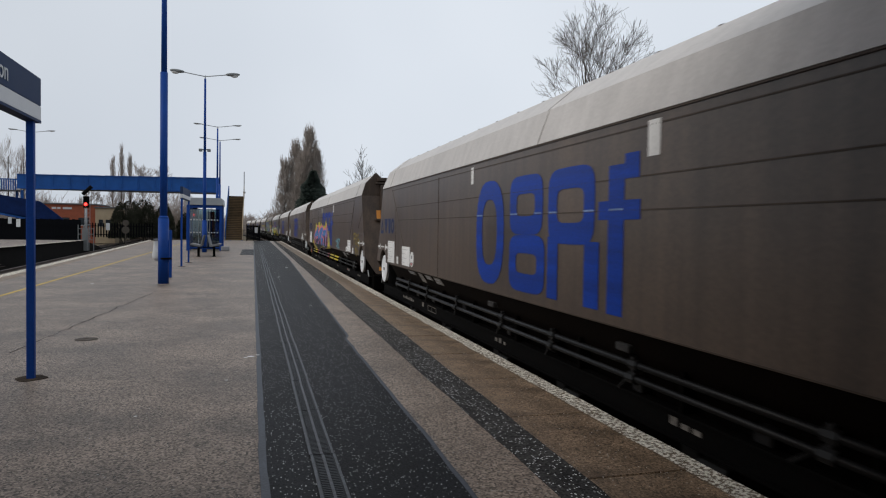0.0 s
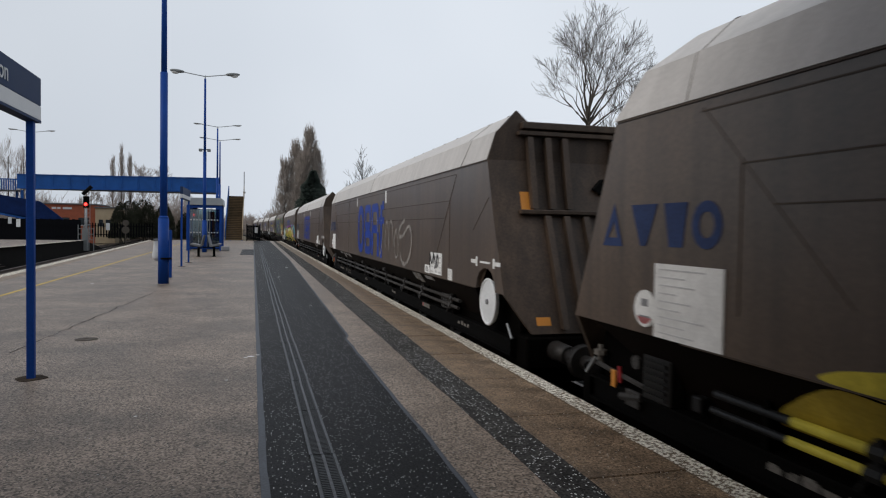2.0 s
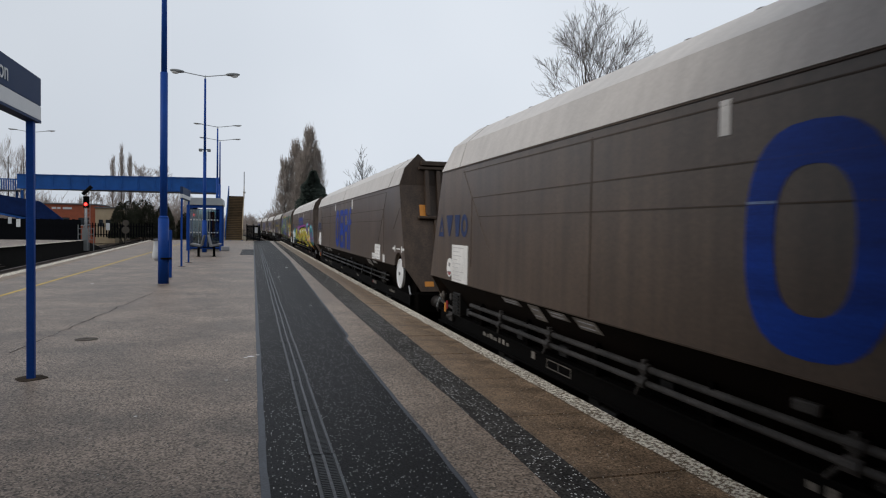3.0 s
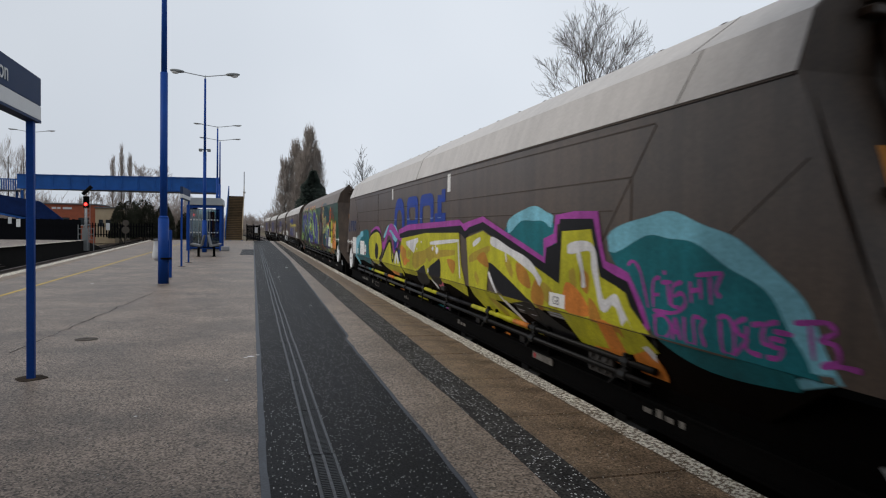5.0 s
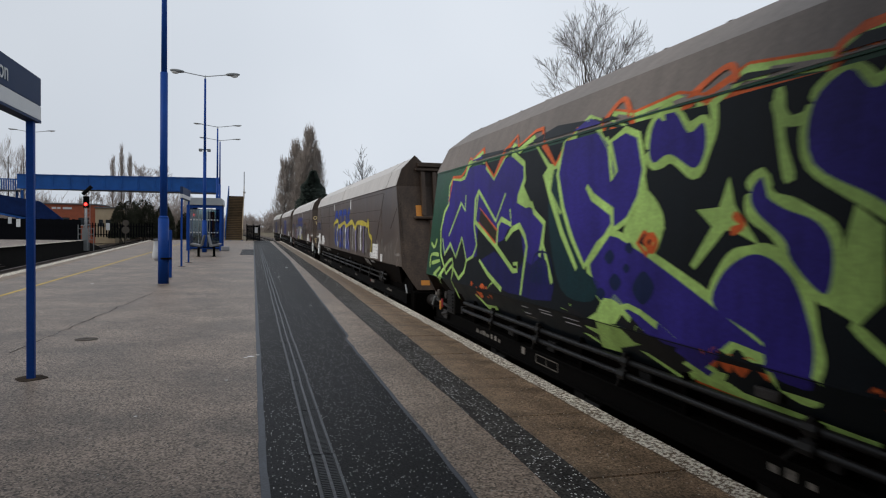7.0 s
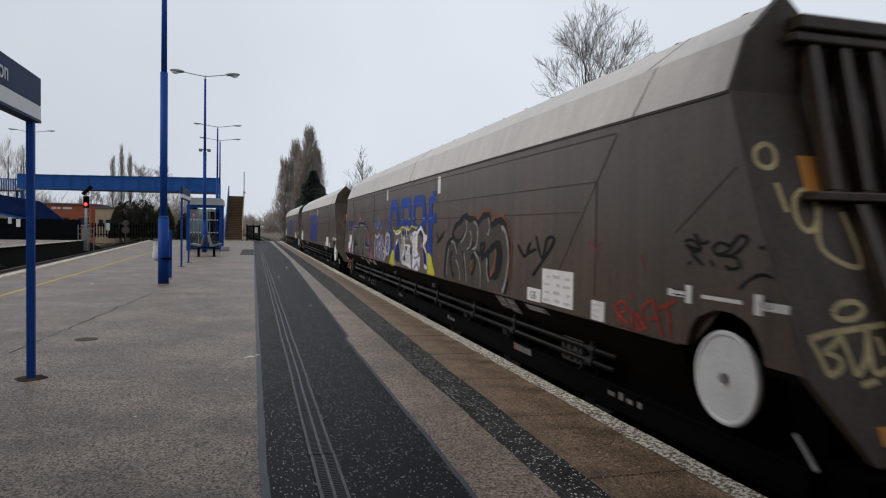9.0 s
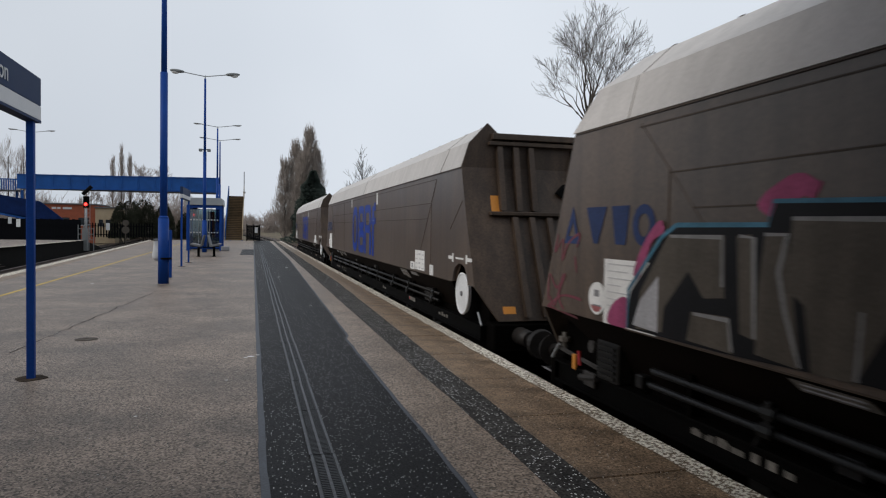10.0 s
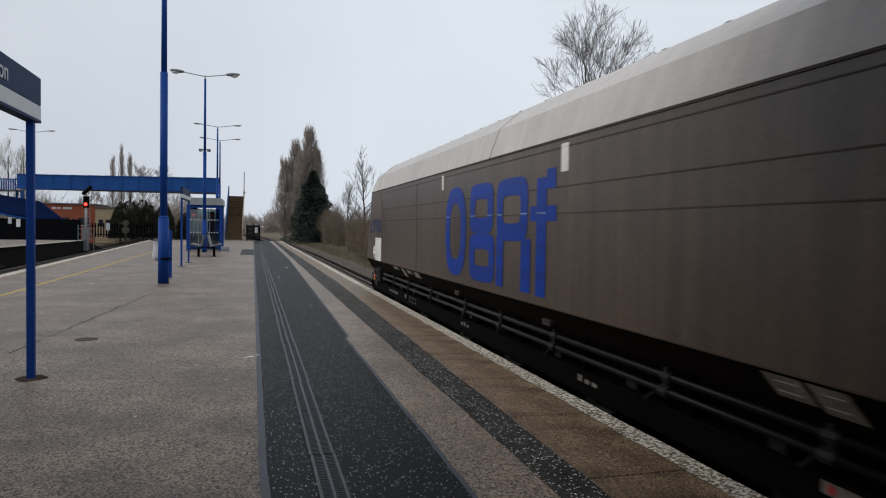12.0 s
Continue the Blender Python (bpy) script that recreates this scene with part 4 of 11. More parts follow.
def poplar(x, y, height, width, seed, label, z=-1.0, n=600, fine=0.02, mat=None):
    """An upright bare crown: steep twigs inside a flame-shaped outline."""
    rng = random.Random(seed)
    t = thing("poplar_tree", x, y, z, label, "tree")
    tr, cr = Twigs(), Twigs()
    tr.limb([Vector((0, 0, height * k / 6)) for k in range(6)], [height * 0.014 * (1 - k / 6.5) for k in range(6)], 8)
    for k in range(n):
        f = rng.random() ** 0.9 * 0.93
        env = width * (0.35 + 0.65 * f / 0.3 if f < 0.3 else ((1 - f) / 0.7) ** 0.55) * (0.8 + 0.35 * noise.noise((f * 5, seed, k % 5)))
        a = rng.uniform(0, math.tau)
        r = env * rng.random() ** 0.6
        ln = height * rng.uniform(0.08, 0.17) * (1 - 0.4 * f)
        p0 = Vector((math.cos(a) * r * 0.45, math.sin(a) * r * 0.45, height * f))
        p1 = Vector((math.cos(a) * r * 0.85, math.sin(a) * r * 0.85, height * f + ln * 0.5))
        p2 = Vector((math.cos(a) * r * 0.95 + rng.gauss(0, 0.1), math.sin(a) * r * 0.95 + rng.gauss(0, 0.1), height * f + ln))
        cr.limb([p0, p1, p2], [fine * 2.0, fine * 1.3, fine * 0.5], 3)
        for c in range(3):
            q = p0.lerp(p2, rng.uniform(0.2, 0.9))
            cr.limb([q, q + Vector((rng.gauss(0, 0.16), rng.gauss(0, 0.16), rng.uniform(0.4, 1.2)))], [fine, fine * 0.4], 3)
    tr.mesh("trunk", M_BARK, t, "upright trunk")
    cr.mesh("crown", mat or M_TWIG, t, "dense upright twigs")
    return t


def conifer(x, y, height, width, seed, label, z=-1.0):
    rng = random.Random(seed)
    t = thing("conifer_tree", x, y, z, label, "tree")
    tr, cr = Twigs(), Twigs()
    tr.limb([Vector((0, 0, height * k / 5)) for k in range(6)], [0.2 * (1 - k / 5.5) for k in range(6)], 8)
    for k in range(11000):
        f = rng.random() ** 0.8
        a = rng.uniform(0, math.tau)
        tier = noise.noise((math.cos(a) * 1.3, math.sin(a) * 1.3, f * 7 + seed))
        r = width * (1 - f) ** 0.8 * (0.45 + 0.55 * rng.random() ** 0.6) * (0.92 + 0.62 * tier)
        p = Vector((math.cos(a) * r, math.sin(a) * r, height * f + 0.1))
        d = Vector((math.cos(a) + rng.gauss(0, 0.4), math.sin(a) + rng.gauss(0, 0.4), rng.uniform(-0.5, 0.5))).normalized() * rng.uniform(0.25, 0.55)
        cr.blade(p, d, 0.12)
    for k in range(10):
        f = k / 10
        cr.limb([Vector((0, 0, height * f * 0.9)), Vector((0, 0, height * (f + 0.1) * 0.9))], [width * 0.40 * (1 - f) ** 0.75 + 0.02, width * 0.40 * (0.9 - f + 0.001) ** 0.75 + 0.01], 12)
    tr.mesh("trunk", M_BARK, t, "hidden trunk")
    cr.mesh("crown", M_CONIFER, t, "dark evergreen foliage")
    return t


def shrub_mesh(seed, r, h, n, mat, name="twigs"):
    rng = random.Random(seed)
    tw = Twigs()
    for k in range(n):
        a = rng.uniform(0, math.tau)
        s = rng.random() ** 0.5 * r
        p = Vector((math.cos(a) * s * 0.5, math.sin(a) * s * 0.5, 0))
        q = Vector((math.cos(a) * s, math.sin(a) * s, h * rng.uniform(0.45, 1.0) * (1 - 0.35 * (s / r) ** 2)))
        m = (p + q) / 2 + Vector((rng.gauss(0, 0.15), rng.gauss(0, 0.15), 0.15 * h))
        tw.limb([p, m, q], [0.022, 0.014, 0.007], 3)
        for c in range(5):
            o = m.lerp(q, rng.random())
            e = o + Vector((rng.gauss(0, 0.3), rng.gauss(0, 0.3), rng.uniform(0.05, 0.5))) * h * 0.32
            tw.limb([o, e], [0.011, 0.006], 3)
    return tw


def shrub(x, y, r, h, seed, label, mat=M_SCRUB, n=110, z=-1.0):
    t = thing("bare_shrub", x, y, z, label, "shrub", "trackside shrubs")
    shrub_mesh(seed, r, h, n, mat).mesh("crown", mat, t, "tangled leafless twigs")
    return t


def hedge(x, y, r, h, seed, label, z=-1.0, n=2600):
    rng = random.Random(seed)
    t = thing("evergreen_bush", x, y, z, label, "bush", "evergreen bushes")
    tw = Twigs()
    st = Twigs()
    for k in range(5):
        st.limb([Vector((0.15 * k - 0.3, 0, 0)), Vector((rng.gauss(0, r * 0.4), rng.gauss(0, r * 0.4), h * 0.6))], [0.06, 0.03], 5)
    for k in range(n * 3):
        a, f = rng.uniform(0, math.tau), rng.uniform(-0.15, 1)
        lob = 0.8 + 0.2 * math.sin(3 * a + seed) + 0.15 * noise.noise((math.cos(a) * 2, math.sin(a) * 2, f * 3 + seed))
        rr = r * lob * math.sqrt(max(0.02, 1 - max(0, f) ** 2)) * rng.uniform(0.75, 1.0)
        p = Vector((math.cos(a) * rr, math.sin(a) * rr, h * 0.15 + h * 0.85 * max(0, f) * lob))
        d = Vector((rng.gauss(0, 1), rng.gauss(0, 1), rng.gauss(0.3, 1))).normalized() * rng.uniform(0.12, 0.32)
        tw.blade(p, d, 0.05)
    st.mesh("stem", M_BARK, t, "hidden stem")
    tw.mesh("foliage", M_HEDGE, t, "dense dull green foliage")
    return t


fan_tree(18.25, 35.0, 8.9, 11, "large leafless tree with a rounded crown", reach=2.42, limbs=24)
fan_tree(28.6, 36.0, 9.6, 23, "leafless tree behind the goods train", reach=1.95)
bare_tree(36.5, 32.0, 12.0, 37, "leafless tree with a ragged crown", spread=0.6, depth=5, trunk=0.3, kids=3)
bare_tree(23.8, 38.0, 12.2, 41, "small leafless tree between larger ones", spread=0.5, depth=5, trunk=0.35)
bare_tree(9.95, 62.0, 9.0, 53, "thin leafless tree beside the line", spread=0.45, depth=4, trunk=0.3)
bare_tree(9.6, 72.0, 6.8, 59, "small leafless sapling by the line", spread=0.45, depth=4, trunk=0.3)
poplar(9.4, 122, 19.9, 4.2, 3, "tall bare poplar with dense upright branches", n=900, fine=0.026)
poplar(5.3, 123, 14.2, 3.4, 5, "shorter bare poplar beside a taller one", n=560, fine=0.026)
poplar(7.2, 124, 17.6, 4.0, 6, "bare poplar among a close group", n=800, fine=0.026)
poplar(10.9, 124, 16.4, 3.2, 8, "slim bare poplar at the edge of a close group", n=520, fine=0.026)
poplar(8.3, 121, 15.5, 4.4, 9, "bushy bare poplar in front of taller ones", n=700, fine=0.026)
conifer(8.3, 100, 10.4, 4.3, 7, "dark conical evergreen beside the track")
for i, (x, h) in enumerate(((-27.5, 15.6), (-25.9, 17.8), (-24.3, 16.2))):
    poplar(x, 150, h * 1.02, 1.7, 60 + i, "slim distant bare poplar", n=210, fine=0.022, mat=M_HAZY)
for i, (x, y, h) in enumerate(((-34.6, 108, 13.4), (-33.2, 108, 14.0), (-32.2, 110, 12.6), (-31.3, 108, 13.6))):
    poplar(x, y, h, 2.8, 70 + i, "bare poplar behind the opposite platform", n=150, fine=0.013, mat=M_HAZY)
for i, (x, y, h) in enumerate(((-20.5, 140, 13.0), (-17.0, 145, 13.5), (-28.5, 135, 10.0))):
    bare_tree(x, y, h, 80 + i, "haze-tinted leafless tree beyond the footbridge", depth=5, spread=0.5, fine=0.022, mat=M_HAZY)
for i, (x, y, r, h) in enumerate(((-15.8, 92, 1.9, 5.0), (-13.6, 95, 2.1, 5.6), (-11.4, 97, 1.8, 5.2), (-17.8, 112, 2.4, 6.0), (-9.0, 100, 1.5, 4.0))):
    hedge(x, y, r, h, 90 + i, "dull green evergreen bush beyond the tracks")
rs = random.Random(5)
for i in range(26):
    y = 42 + i * 3.1
    x = 8.6 + rs.uniform(-0.6, 2.4) + 0.03 * (y - 42)
    h = rs.uniform(2.4, 4.6) * (0.75 + 0.013 * (y - 42))
    shrub(x, y, rs.uniform(1.1, 1.9), h, 200 + i, "leafless brown trackside shrub", n=90)
for i in range(9):
    shrub(-9.5 - 2.1 * i + rs.uniform(-0.6, 0.6), 118 + rs.uniform(-4, 4), 2.2, rs.uniform(3.5, 6), 300 + i, "leafless brown shrub beyond the footbridge", n=90)

# dry grass on the verge, and the distant woods
gr = Twigs()
for k in range(9000):
    y = 24 + rs.random() ** 1.6 * 80
    x = 6.7 + rs.random() ** 1.3 * 4.0
    p = Vector((x + track_x(y) - LINE, y, -1.12 + 0.08 * max(0, min(1, x - 6.6))))
    gr.blade(p, Vector((rs.gauss(0, 0.16), rs.gauss(0, 0.16), rs.uniform(0.15, 0.5))), 0.014)
tagged(gr.mesh("verge_grass", M_DRYGRASS, None, "dry tufted grass along the trackside"), category="grass", kind="stuff")
wd = Twigs()
for k in range(620):
    x = rs.uniform(-150, 150)
    y = rs.uniform(225, 262)
    h = rs.uniform(6.0, 10.5) * (0.75 + 0.25 * math.sin(x * 0.11))
    base = Vector((x, y, -1.1))
    wd.limb([base, base + Vector((rs.gauss(0, 0.3), 0, h * 0.6)), base + Vector((rs.gauss(0, 0.7), 0, h))], [0.14, 0.09, 0.03], 3)
    for c in range(64):
        f = rs.uniform(0.05, 1)
        o = base + Vector((rs.gauss(0, 1.0), rs.gauss(0, 0.6), h * f * 0.85))
        wd.limb([o, o + Vector((rs.gauss(0, 0.9), rs.gauss(0, 0.4), rs.uniform(0.5, 2.2)))], [0.09, 0.03], 3)
tagged(wd.mesh("distant_woods", M_HAZY, None, "leafless woods on the skyline in haze-tinted brown"), category="woods", kind="stuff")

th = Twigs()
for k in range(230):
    x = rs.uniform(-48, -5)
    y = rs.uniform(114, 134)
    h = rs.uniform(4.5, 8.0) * (0.85 + 0.2 * math.sin(x * 0.35))
    base = Vector((x, y, -1.1))
    th.limb([base, base + Vector((rs.gauss(0, 0.25), 0, h * 0.55)), base + Vector((rs.gauss(0, 0.6), 0, h))], [0.09, 0.06, 0.02], 3)
    for c in range(44):
        o = base + Vector((rs.gauss(0, 0.8), rs.gauss(0, 0.6), h * rs.uniform(0.05, 0.85)))
        th.limb([o, o + Vector((rs.gauss(0, 0.6), rs.gauss(0, 0.4), rs.uniform(0.4, 1.6)))], [0.04, 0.015], 3)
tagged(th.mesh("leafless_thicket", M_HAZY, None, "leafless thicket beyond the footbridge in haze-tinted brown"), category="woods", kind="stuff")


# ------------------------------------------------------------------ the goods train
K = -RAIL            # wagon heights below are given from the platform's top
HALF = 1.385         # half the body's width
EAVE, HEM = 2.15, 0.668
PITCH, SPEED = 18.78, 13.97


def end_y(z):
    """How far the sloping ends reach from the wagon's middle at height z."""
    z = min(z, EAVE)
    return 7.92 + (EAVE - z) * 0.35 + max(0.0, 1.55 - z) * 0.09


def side_outline(wheel_at):
    """The side panel's outline, with the notch for the handwheel."""
    pts = [(-end_y(HEM), HEM)]
    for c in (wheel_at,):
        arch = []
        for k in range(21):
            a = math.pi - k * math.pi / 20
            arch.append((c - 0.02 + 0.345 * math.copysign(abs(math.cos(a)) ** 0.8, math.cos(a)), 0.53 + 0.385 * math.sin(a) ** 0.8))
        arch = [p for p in arch if p[1] >= HEM - 0.05]
        pts.append((arch[0][0], HEM))
        pts += arch[1:-1]
        pts.append((arch[-1][0], HEM))
    pts += [(end_y(HEM), HEM), (end_y(1.55), 1.55), (7.92, EAVE), (-7.92, EAVE), (-end_y(1.55), 1.55)]
    return pts


def shifted(bm):
    bmesh.ops.translate(bm, verts=bm.verts[:], vec=(0, 0, K))
    return bm


def wagon_part(name, bm, mat, parent, label="", smooth=False):
    return part(name, shifted(bm), mat, parent, label, smooth)


def wheelset(parent, y):
    """One axle with two wheels, turning about its own middle."""
    bm = B()
    rod(bm, (-0.9, 0, 0), (0.9, 0, 0), 0.08, seg=8)
    for s in (-0.75, 0.75):
        rod(bm, (s - 0.065, 0, 0), (s + 0.065, 0, 0), 0.42, seg=28)
        rod(bm, (s * 0.90 - 0.015, 0, 0), (s * 0.90 + 0.015, 0, 0), 0.45, seg=28)
        for k in range(6):
            a = k * math.tau / 6
            rod(bm, (s * 1.09, 0.26 * math.cos(a), 0.26 * math.sin(a)), (s * 1.11, 0.26 * math.cos(a), 0.26 * math.sin(a)), 0.05, seg=8)
    o = part("wheelset", bm, M_WAGONDARK, parent, "dirty steel wheelset, darkened for shade")
    o.location = (0, y, 0.42)
    return o


def bogie(parent, yc):
    bm = B()
    for s in (-1, 1):
        x = s * 1.02
        prism(bm, [(yc - 1.35, -0.30), (yc - 1.30, -0.52), (yc - 0.75, -0.52), (yc - 0.55, -0.68), (yc + 0.55, -0.68), (yc + 0.75, -0.52), (yc + 1.30, -0.52),
                   (yc + 1.35, -0.30), (yc + 0.7, -0.20), (yc + 0.45, -0.32), (yc - 0.45, -0.32), (yc - 0.7, -0.20)], "x", x - 0.06, x + 0.06)
        for dy in (-0.9, 0.9):
            box(bm, x - 0.11, x + 0.11, yc + dy - 0.14, yc + dy + 0.14, -0.62, -0.40, 0.02)
        for dy in (-0.16, 0.16):
            rod(bm, (x, yc + dy, -0.64), (x, yc + dy, -0.36), 0.10, seg=10)
    box(bm, -1.0, 1.0, yc - 0.22, yc + 0.22, -0.42, -0.22)
    return wagon_part("bogie_frame", bm, M_WAGONDARK, parent, "cast steel bogie frame")


def build_wagon(front_wheel):
    wheel_at = -7.9 if front_wheel else 7.86
    foot_0, foot_1 = (-7.52, 8.2) if front_wheel else (-8.2, 7.1)
    w = thing("hopper_wagon", 0, 0, 0, "brown bogie coal hopper wagon with pale hoods", "railway wagon", "goods train wagons")
    for s in (-1, 1):
        # side sheet
        bm = B()
        prism(bm, side_outline(wheel_at), "x", s * (HALF - 0.05), s * HALF)
        sheet = wagon_part("side_panel", bm, M_WAGON, w, "brown side sheet")
        # welded seams of the side sheet
        for zz, y0, y1 in ((1.735, -6.42, 6.6), (1.505, -6.17, 6.35), (2.07, -6.7, 6.95)):
            bm = B()
            box(bm, s * HALF, s * (HALF + 0.004), y0, y1, zz - 0.005, zz + 0.005)
            wagon_part("seam", bm, M_SEAM, sheet, "dark horizontal seam")
        for yy, z0, z1 in ((3.58, HEM, EAVE - 0.06), (-6.43, 0.85, 1.74), (6.59, 0.9, 1.76)):
            bm = B()
            box(bm, s * HALF, s * (HALF + 0.004), yy - 0.006, yy + 0.006, z0, z1)
            wagon_part("seam", bm, M_SEAM, sheet, "thin vertical seam")
        for (ya, za), (yb, zb) in (((-6.72, 2.06), (-5.78, 1.0)), ((6.93, 2.09), (5.85, 1.02)), ((-8.0, 1.72), (-7.45, 1.35))):
            bm = B()
            rod(bm, (s * HALF, ya, za), (s * HALF, yb, zb), 0.005, seg=4)
            wagon_part("seam", bm, M_SEAM, sheet, "slanting weld line")
        # hem rail and eaves rail
        bm = B()
        box(bm, s * (HALF - 0.03), s * (HALF + 0.003), -7.52, 7.1, HEM - 0.010, HEM + 0.001)
        wagon_part("hem_rail", bm, M_SEAM, sheet, "lower edge rail")
        bm = B()
        box(bm, s * (HALF - 0.02), s * (HALF + 0.010), -7.90, 7.90, EAVE - 0.014, EAVE)
        wagon_part("eaves_rail", bm, M_SEAM, sheet, "dark eaves rail")
        # hood: two facets leaning inwards
        bm = B()
        prof = [(HALF + 0.006, EAVE + 0.004, 7.95), (1.285, 2.477, 7.72), (1.02, 2.702, 7.50), (0.98, 2.692, 7.50), (1.25, 2.457, 7.72), (HALF - 0.03, EAVE + 0.004, 7.95)]
        lo = [bm.verts.new((s * x, -7.90, z)) for x, z, y in prof]
        hi = [bm.verts.new((s * x, y, z)) for x, z, y in prof]
        for k in range(6):
            bm.faces.new((lo[k], lo[(k + 1) % 6], hi[(k + 1) % 6], hi[k]))
        for q in ((0, 1, 4, 5), (1, 2, 3, 4)):
            bm.faces.new([lo[i] for i in q])
            bm.faces.new([hi[i] for i in q])
        bmesh.ops.recalc_face_normals(bm, faces=bm.faces[:])
        hood = wagon_part("hood", bm, M_HOOD, w, "pale weathered hood sheet")
        for yy, lean in ((-7.05, 0.12), (0.05, 0.03), (7.14, -0.05)):
            bm = B()
            for (xa, za), (xb, zb) in (((HALF + 0.010, EAVE), (1.285, 2.477)), ((1.285, 2.477), (1.02, 2.702))):
                rod(bm, (s * xa, yy + lean, za), (s * xb, yy, zb), 0.005, seg=4)
            wagon_part("seam", bm, M_HOODSEAM, hood, "sheet joint")
        for k in range(22):
            bm = B()
            box(bm, s * 0.975, s * 1.015, -7.6 + k * 0.70, -7.55 + k * 0.70, 2.69, 2.712)
            wagon_part("clip", bm, M_WAGON, hood)
        # lower hopper slope under the hem
        bm = B()
        a = [bm.verts.new(p) for p in ((s * (HALF - 0.012), foot_0, HEM), (s * (HALF - 0.012), foot_1, HEM), (s * 1.12, min(foot_1, 7.4), 0.22), (s * 1.12, max(foot_0, -7.4), 0.22))]
        bm.faces.new(a)
        g = bmesh.ops.extrude_face_region(bm, geom=bm.faces[:])
        bmesh.ops.translate(bm, verts=[v for v in g["geom"] if isinstance(v, bmesh.types.BMVert)], vec=(-s * 0.04, 0, 0))
        bmesh.ops.recalc_face_normals(bm, faces=bm.faces[:])
        wagon_part("hopper_skirt", bm, M_SKIRT, w, "dirty sloping hopper skirt, darkened for shade")
    # hopper inside
    bm = B()
    prism(bm, [(-1.30, 2.1), (-1.0, 0.45), (1.0, 0.45), (1.30, 2.1), (1.26, 2.1), (0.9, 0.55), (-0.9, 0.55), (-1.26, 2.1)], "y", -7.7, 7.7)
    wagon_part("hopper", bm, M_WAGONDARK, w, "sooty empty hopper")
    # ends
    for e in (-1, 1):
        bm = B()
        rows = [(0.27, 1.13), (HEM, 1.383), (1.55, 1.383), (EAVE, 1.383), (2.46, 1.29), (2.60, 1.155)][:6 if e < 0 else 4]
        m = len(rows)
        fr = [[bm.verts.new((sx * x, e * (end_y(z) - back), z)) for sx in (-1, 1)] for back in (-0.005, 0.055) for z, x in rows]
        for base in (0, m):
            for i in range(m - 1):
                a, b = fr[base + i], fr[base + i + 1]
                bm.faces.new((a[0], a[1], b[1], b[0]))
        for sx in (0, 1):
            for i in range(m - 1):
                bm.faces.new((fr[i][sx], fr[i + 1][sx], fr[m + i + 1][sx], fr[m + i][sx]))
            s = (-1, 1)[sx]
            if e > 0:
                continue
            ear = [[bm.verts.new((s * x, e * (7.92 - back), z)) for x, z in ((1.155, 2.60), (1.04, 2.725), (0.90, 2.60))] for back in (0.0, 0.06)]
            bm.faces.new(ear[0])
            bm.faces.new(ear[1])
            for i in range(3):
                bm.faces.new((ear[0][i], ear[0][(i + 1) % 3], ear[1][(i + 1) % 3], ear[1][i]))
        bm.faces.new((fr[m - 1][0], fr[m - 1][1], fr[2 * m - 1][1], fr[2 * m - 1][0]))
        bm.faces.new((fr[0][0], fr[0][1], fr[m][1], fr[m][0]))
        bmesh.ops.recalc_face_normals(bm, faces=bm.faces[:])
        end = wagon_part("end_panel", bm, M_END, w, "sloping ribbed end sheet")
        for za, zb, xs in ((2.42 if e < 0 else 2.05, 1.60, (-0.90, -0.68, -0.47, 0.16, 0.40, 0.60)), (1.52, 0.32, (-0.76, -0.53, -0.29, -0.05, 0.21, 0.48, 0.73))):
            for xr in xs:
                bm = B()
                va = [bm.verts.new((xr + dx, e * (end_y(z) + dy), z)) for z in (za, zb) for dx, dy in ((-0.035, 0.0), (-0.035, 0.085), (0.035, 0.085), (0.035, 0.0))]
                for q in ((0, 1, 2, 3), (7, 6, 5, 4), (0, 4, 5, 1), (1, 5, 6, 2), (2, 6, 7, 3)):
                    bm.faces.new([va[i] for i in q])
                bmesh.ops.recalc_face_normals(bm, faces=bm.faces[:])
                wagon_part("rib", bm, M_END, end, "vertical stiffening rib")
        for zb, half, hh in ((2.55, 1.0, 0.04), (2.46, 1.04, 0.025), (1.56, 1.08, 0.025))[0 if e < 0 else 2:]:
            bm = B()
            y = e * end_y(zb)
            box(bm, -half, half, y - e * 0.02, y + e * 0.095, zb - hh, zb + hh, 0.008)
            wagon_part("end_beam", bm, M_END, end, "horizontal end beam")
        bm = B()
        prism(bm, [(-0.14, 1.84), (-0.02, 1.96), (0.04, 1.96), (0.14, 1.86), (0.13, 1.83), (0.04, 1.83), (0.03, 1.78), (-0.05, 1.78), (-0.06, 1.82)], "y", e * (end_y(1.9) + 0.0), e * (end_y(1.9) + 0.09))
        wagon_part("lifting_bracket", bm, M_BLACK, end, "black bracket on the end sheet")
        for sx, zc, ww, hh, mt in ((-0.97, 1.68, 0.07, 0.11, M_ORANGE), (0.92, 1.68, 0.075, 0.11, M_ORANGE), (-0.98, 0.395, 0.08, 0.042, M_ORANGE), (-0.74, 0.38, 0.045, 0.045, M_PLATE),
                                   (0.98, 0.37, 0.10, 0.055, M_ORANGE)):
            bm = B()
            y = end_y(zc)
            slope = 0.35
            va = [bm.verts.new((sx + dx * ww, e * (end_y(zc + dz * hh) + 0.008), zc + dz * hh)) for dx, dz in ((-1, -1), (1, -1), (1, 1), (-1, 1))]
            bm.faces.new(va)
            g = bmesh.ops.extrude_face_region(bm, geom=bm.faces[:])
            bmesh.ops.translate(bm, verts=[v for v in g["geom"] if isinstance(v, bmesh.types.BMVert)], vec=(0, -e * 0.006, 0))
            bmesh.ops.recalc_face_normals(bm, faces=bm.faces[:])
            wagon_part("reflector" if mt is M_ORANGE else "end_plate", bm, mt, end, "orange reflective marker" if mt is M_ORANGE else "small white plate")
